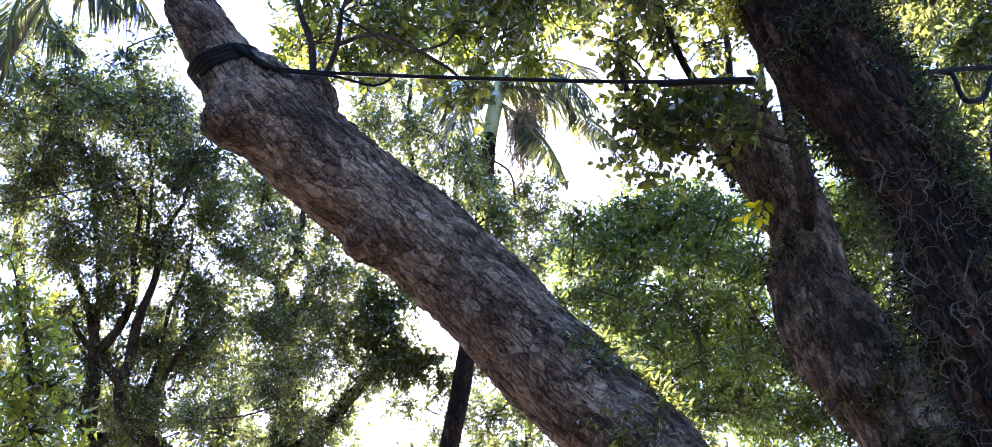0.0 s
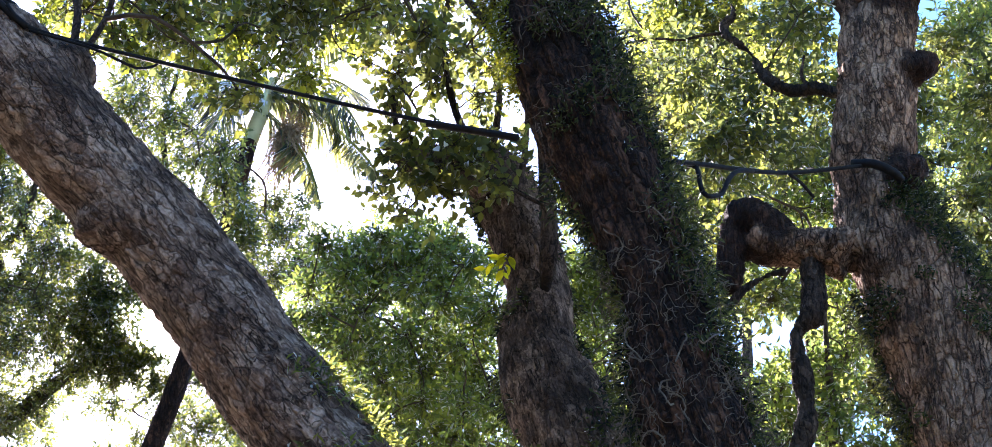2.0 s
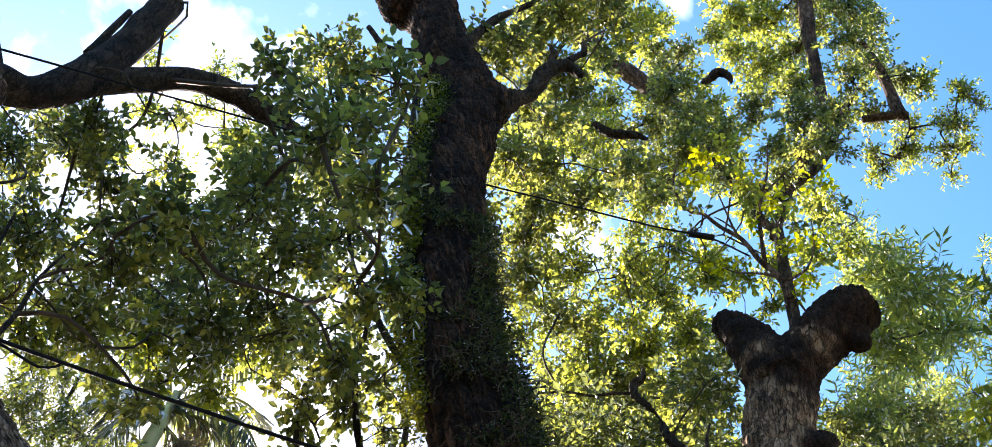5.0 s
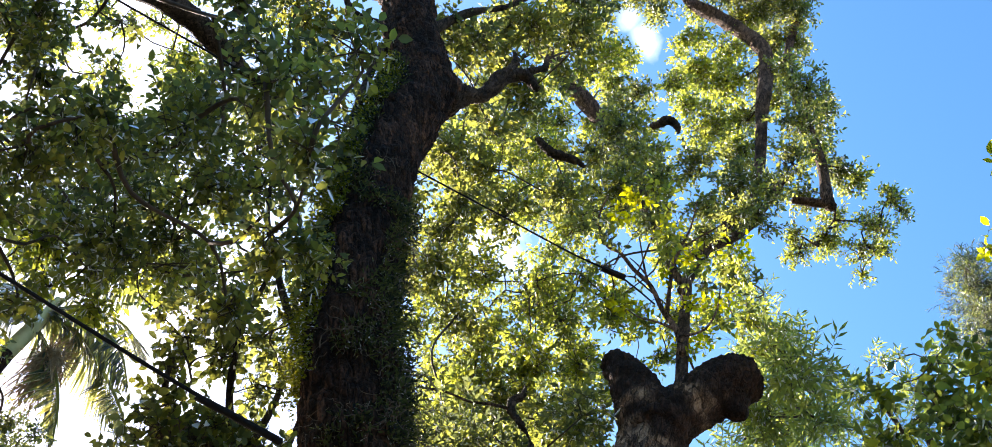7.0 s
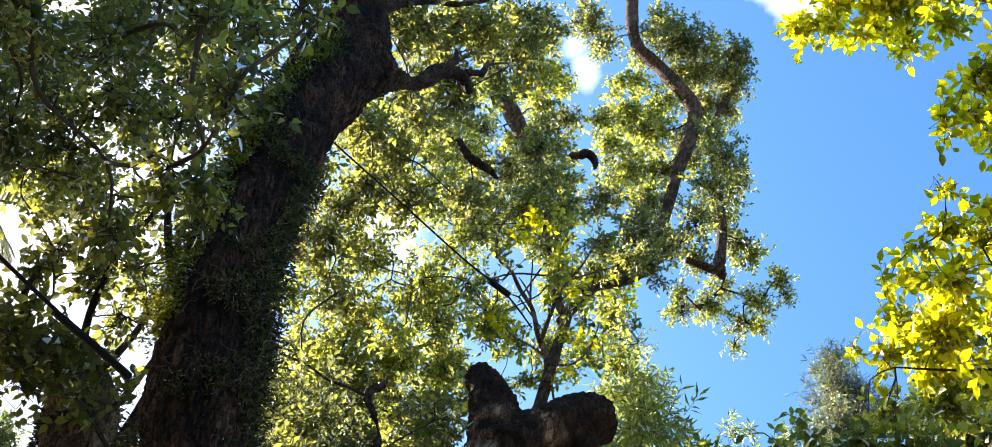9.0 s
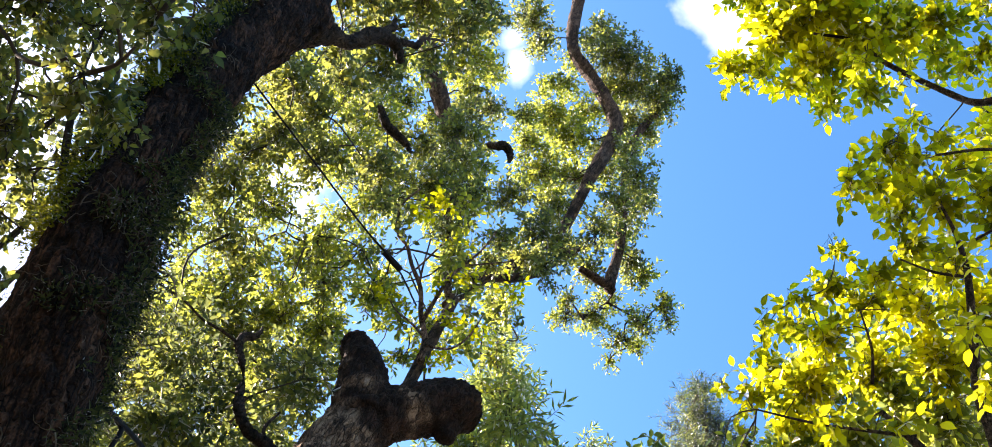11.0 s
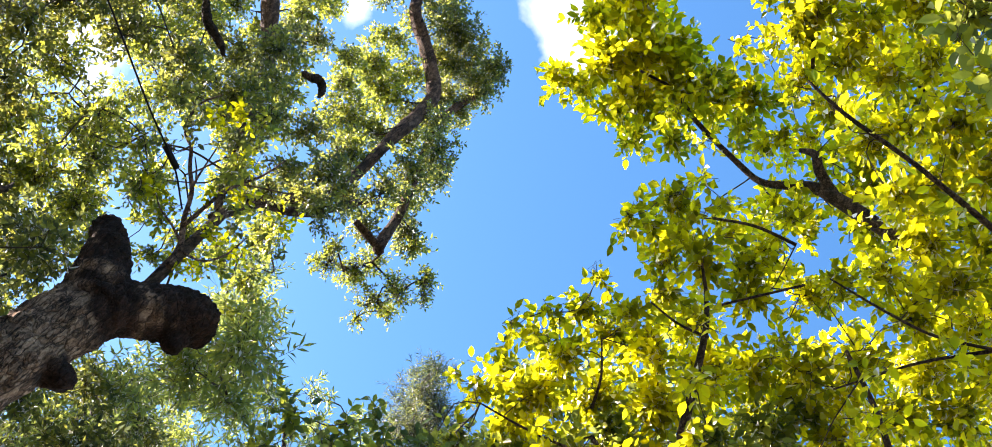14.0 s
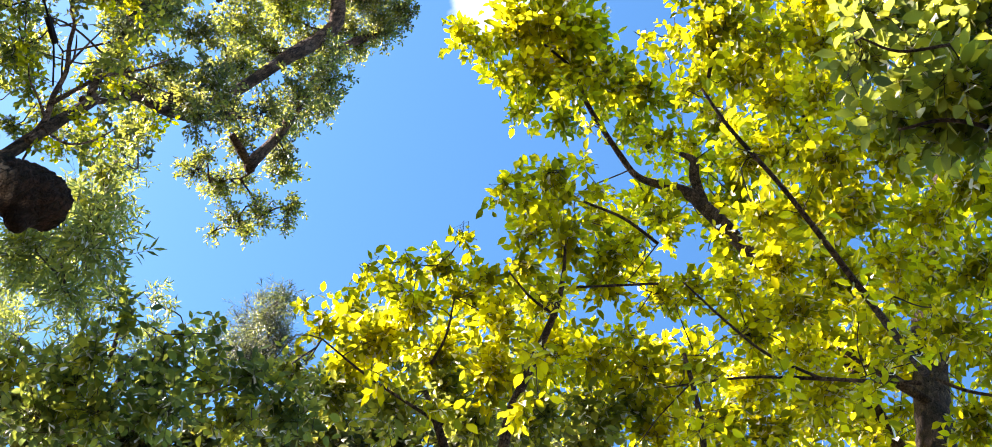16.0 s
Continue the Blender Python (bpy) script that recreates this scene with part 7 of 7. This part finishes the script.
far_tree("distant_tree", (X, Y, 0),
         [[(X, Y, -0.1, 0.3), (X, Y, 5, 0.25), (-6.26, 21.09, 11.20, 0.0895), (-6.50, 21.02, 12.91, 0.0332)]],
         [(-7.60, 18.10, 9.06, 0.698), (-7.23, 18.59, 8.16, 0.802), (-6.23, 18.55, 9.21, 0.659), (-5.97, 18.97, 8.36, 0.819), (-4.96, 18.94, 9.19, 0.837), (-5.56, 18.34, 10.18, 0.559), (-4.22, 18.80, 9.96, 0.737), (-4.84, 18.11, 11.06, 0.511), (-3.81, 19.32, 8.90, 0.844), (-2.53, 19.36, 9.32, 0.627), (-7.24, 17.95, 9.75, 0.435)],
         "distant tree with pale grey-green leaves in the haze", LEAF_FAR, (0.14, 0.06), 0.9, 61)
X, Y, Z = (1.21, 21.97, 11.32)
far_tree("distant_tree", (X, Y, 0),
         [[(X, Y, -0.1, 0.3), (X, Y, 4, 0.25), (1.20, 21.97, 11.47, 0.0796), (0.97, 21.98, 12.63, 0.0341)]],
         [(0.47, 19.18, 10.14, 0.52), (1.01, 19.41, 9.56, 0.69), (0.21, 19.46, 9.48, 0.402), (1.25, 19.02, 10.42, 0.521), (-1.13, 19.56, 9.16, 0.343), (-0.45, 19.55, 9.24, 0.229)],
         "distant tree top with pale yellow-green leaves", LEAF_FAR, (0.14, 0.06), 0.9, 62)

# ---- palms ----
palm = thing("palm", (-0.3, 14.0, 0), "palm with feathery fronds and a pale fruit cluster", "palm")
limb("trunk", [(-0.3, 14.0, -0.1, 0.16), (-0.3, 14.0, 3, 0.15), (-0.31, 14.00, 6.35, 0.136), (-0.24, 14.00, 7.30, 0.132), (-0.18, 14.00, 8.51, 0.13), (-0.18, 14.00, 10.15, 0.123), (-0.28, 14.00, 12.27, 0.122)], BARK_RED, palm, 20, 0.08, 0.06, 15)
limb("crownshaft", [(-0.27, 14.00, 12.19, 0.117), (-0.25, 14.00, 12.72, 0.119), (-0.23, 14.00, 13.24, 0.0807), (-0.24, 14.00, 13.63, 0.051)], SHAFT, palm, 14, 0.05, 0.02, 16, "smooth pale green crownshaft")
FRONDS = ([[(-0.23, 14.00, 13.24, 0.0403), (0.30, 14.00, 13.32, 0.0354), (0.93, 13.97, 13.03, 0.03), (1.39, 13.43, 12.27, 0.0238), (1.70, 13.09, 11.65, 0.00918)],
          [(-0.23, 14.00, 12.98, 0.04), (0.26, 14.00, 12.67, 0.0297), (0.67, 13.58, 11.86, 0.0237), (0.97, 13.36, 11.06, 0.00912)],
          [(-0.25, 14.00, 13.23, 0.0403), (-0.62, 13.99, 13.36, 0.0303), (-1.00, 13.96, 13.15, 0.0251), (-1.35, 13.94, 12.69, 0.00989)],
          [(-0.23, 14.00, 13.37, 0.0405), (0.00, 14.00, 14.36, 0.0313), (0.48, 13.99, 14.93, 0.0265), (1.12, 13.96, 14.93, 0.0106)]]
    + [[(-0.25, 14.00, 13.30, 0.0404), (0.15, 14.00, 13.83, 0.0308), (0.76, 13.98, 13.98, 0.0258), (1.42, 14.73, 14.39, 0.0108)],
          [(-0.25, 14.00, 13.36, 0.0405), (-0.62, 13.99, 14.25, 0.0312), (-1.09, 13.96, 14.71, 0.0263), (-1.63, 13.91, 14.71, 0.0105)]])
FRONDS += [[(-0.24, 14.00, 13.23, 0.0403), (-0.62, 13.69, 12.79, 0.0294), (-0.79, 13.48, 12.09, 0.0237), (-0.85, 13.37, 11.41, 0.00924)],
           [(-0.24, 14.00, 13.30, 0.0404), (0.37, 13.80, 13.49, 0.0302), (0.90, 13.37, 13.02, 0.0243), (1.30, 13.14, 12.39, 0.00942)]]
for k, q in enumerate(FRONDS):
    frond(palm, q, 0.78, LEAF_PALM, 60 + k)
rng = np.random.default_rng(70)
knot = np.array((0.24, 14.00, 12.67))
tips = knot + rng.normal(0, 1, (900, 3)) * np.array([0.15, 0.15, 0.3]) + np.array([0.06, 0, -0.28])
mids = knot * 0.5 + tips * 0.5 + rng.normal(0, 0.07, (900, 3))
top = np.tile(np.array((-0.11, 14.00, 12.87)), (900, 1)) * 0.3 + knot * 0.7
v, f = joined([sticks(top, mids, 0.006, 0.005), sticks(mids, tips, 0.005, 0.008)])
tagged(mesh_object("inflorescence", v, f, STRAW, palm), "pale tan hanging fruit cluster", kind="stuff")
settle(palm)

palm = thing("leaning_palm", (-6.0, 10.2, 0), "grey-stemmed palm with hanging yellow-green fronds", "palm")
limb("trunk", [(-6.0, 10.2, -0.1, 0.13), (-5.62, 9.55, 7.38, 0.0871), (-5.37, 9.24, 8.54, 0.0836), (-5.23, 9.21, 9.00, 0.082), (-5.11, 9.11, 9.65, 0.0805), (-4.97, 9.00, 10.37, 0.0756)], ROOT, palm, 14, 0.1, 0.06, 17)
for k, q in enumerate([[(-4.97, 9.00, 10.37, 0.0275), (-4.58, 9.03, 10.18, 0.0239), (-4.16, 9.19, 9.94, 0.0205), (-3.89, 9.37, 9.69, 0.00684)],
                       [(-5.02, 8.98, 10.34, 0.0274), (-4.67, 8.95, 9.89, 0.0235), (-4.33, 8.96, 9.64, 0.0199), (-4.10, 9.10, 9.54, 0.00667)],
                       [(-5.19, 8.97, 10.01, 0.027), (-5.15, 8.87, 9.18, 0.0226), (-5.01, 8.85, 8.68, 0.0189), (-4.79, 9.06, 8.31, 0.00628)],
                       [(-5.06, 8.98, 10.24, 0.0273), (-4.93, 8.92, 9.45, 0.023), (-4.65, 8.95, 9.08, 0.0194), (-4.40, 9.10, 8.96, 0.00649)]]):
    frond(palm, q, 0.55, LEAF_PALM, 80 + k, 1.2)
settle(palm)

# ---- woodland added out of view behind the viewer, to hold back sky light ----
rng = np.random.default_rng(90)
belt = thing("woodland", (0, -13, 0), "unseen belt of dark green trees added behind the viewer to block sky light", "woodland", kind="stuff")
az = np.radians(np.linspace(150, 322, 44)) + rng.normal(0, 0.03, 44)
for k, turn in enumerate(az):
    d = rng.uniform(11.5, 15)
    x, y = d * math.sin(turn), d * math.cos(turn)
    limb("trunk", [(x, y, -0.1, 0.2), (x + rng.normal(0, 0.2), y, 4, 0.15), (x + rng.normal(0, 0.5), y, 9, 0.06)], BARK_FAR, belt, 8, 0.5)
clumps = []
for k in range(260):
    turn, d = np.radians(rng.uniform(146, 326)), rng.uniform(11, 16)
    clumps.append((d * math.sin(turn), d * math.cos(turn), rng.uniform(0.8, 11.5), rng.uniform(1.0, 1.7)))
foliage(belt, clumps, LEAF_DEEP, (0.36, 0.19), 0.62, spray=0.9, per_spray=8, seed=91, twig_r=0.006)
settle(belt)

# ---- cables ----
def cable(points, label, r=0.014, parent=None, name="cable"):
    v, f = tube([(*p, r) for p in points], 8, 0.05)
    ob = mesh_object(name, v, f, CABLE, parent)
    return ob if parent else tagged(ob, label, "cable", "cables between the trees")


def ring(parent, centre, normal, radius, r, name="strap"):
    """A strap or loop of cable round a trunk."""
    nrm = Vector(normal).normalized()
    a = nrm.orthogonal().normalized()
    b = nrm.cross(a)
    pts = [Vector(centre) + (a * math.cos(k / 20 * 2 * math.pi) + b * math.sin(k / 20 * 2 * math.pi)) * radius * (1 + 0.02 * (k % 3)) for k in range(21)]
    return cable([tuple(p) for p in pts], "", r, parent, name)


line = thing("cable", (-1.38, 5.05, 5.76), "black cable slung from the leaning tree to the vine tree", "cable", "cables between the trees")
cable([(-1.66, 5.45, 6.19), (-1.50, 5.50, 6.12), (-1.01, 5.61, 6.24), (-0.13, 5.55, 6.29), (0.72, 5.30, 6.19), (1.38, 4.96, 6.02)], "", 0.013, line, "wire")
cable([(0.87, 5.23, 6.14), (1.08, 5.14, 6.11), (1.38, 4.96, 6.02)], "", 0.024, line, "sleeve")
cable([(-1.50, 5.50, 6.10), (-1.16, 5.58, 6.18), (-1.00, 5.61, 6.18), (-0.88, 5.63, 6.18), (-0.80, 5.64, 6.24), (-0.77, 5.65, 6.31)], "", 0.009, line, "tail")
neck, lie = Vector(lean[9][:3]), (Vector(lean[10][:3]) - Vector(lean[8][:3])).normalized()
for k in range(4):
    ring(line, neck + lie * 0.03 * (k - 1.5), lie + Vector((0.25, 0, 0.25)), 0.215, 0.022)
cable([(-1.76, 5.47, 6.24), (-1.63, 5.48, 6.16), (-1.52, 5.49, 6.11)], "", 0.022, line, "sleeve")
settle(line)

line = thing("cable", (4.33, 5.64, 7.46), "black cable with a hanging loop between vine tree and pollard", "cable", "cables between the trees")
cable([(2.11, 4.75, 5.98), (2.52, 4.89, 6.22), (3.08, 5.15, 6.57), (3.54, 5.33, 6.87), (4.21, 5.41, 7.26)], "", 0.016, line, "wire")
cable([(2.47, 4.92, 6.22), (2.53, 4.89, 6.19), (2.55, 4.87, 6.03), (2.58, 4.85, 5.96), (2.71, 4.90, 6.06), (2.74, 4.88, 6.16), (2.84, 4.94, 6.32), (3.08, 5.15, 6.57)], "", 0.016, line, "loop")
cable([(3.44, 5.28, 6.78), (3.56, 5.32, 6.78), (3.74, 5.44, 6.80)], "", 0.012, line, "tail")
cable([(4.11, 5.46, 7.27), (4.21, 5.34, 7.22), (4.34, 5.30, 7.16), (4.44, 5.35, 7.17)], "", 0.035, line, "sleeve")
settle(line)

line = thing("cable", (-2.31, 5.32, 8.35), "thin black cable running high through the leaves", "cable", "cables between the trees")
cable([(-2.31, 5.24, 8.24), (-1.90, 5.33, 8.51), (-1.25, 5.50, 8.97), (-0.48, 5.53, 9.28), (0.52, 5.61, 9.74), (1.33, 5.61, 10.02), (2.23, 5.33, 9.98), (2.96, 5.09, 9.93), (3.41, 4.93, 9.92), (3.96, 5.06, 10.19)], "", 0.009, line, "wire")
cable([(3.26, 5.00, 9.94), (3.46, 4.91, 9.93)], "", 0.03, line, "sleeve")
settle(line)
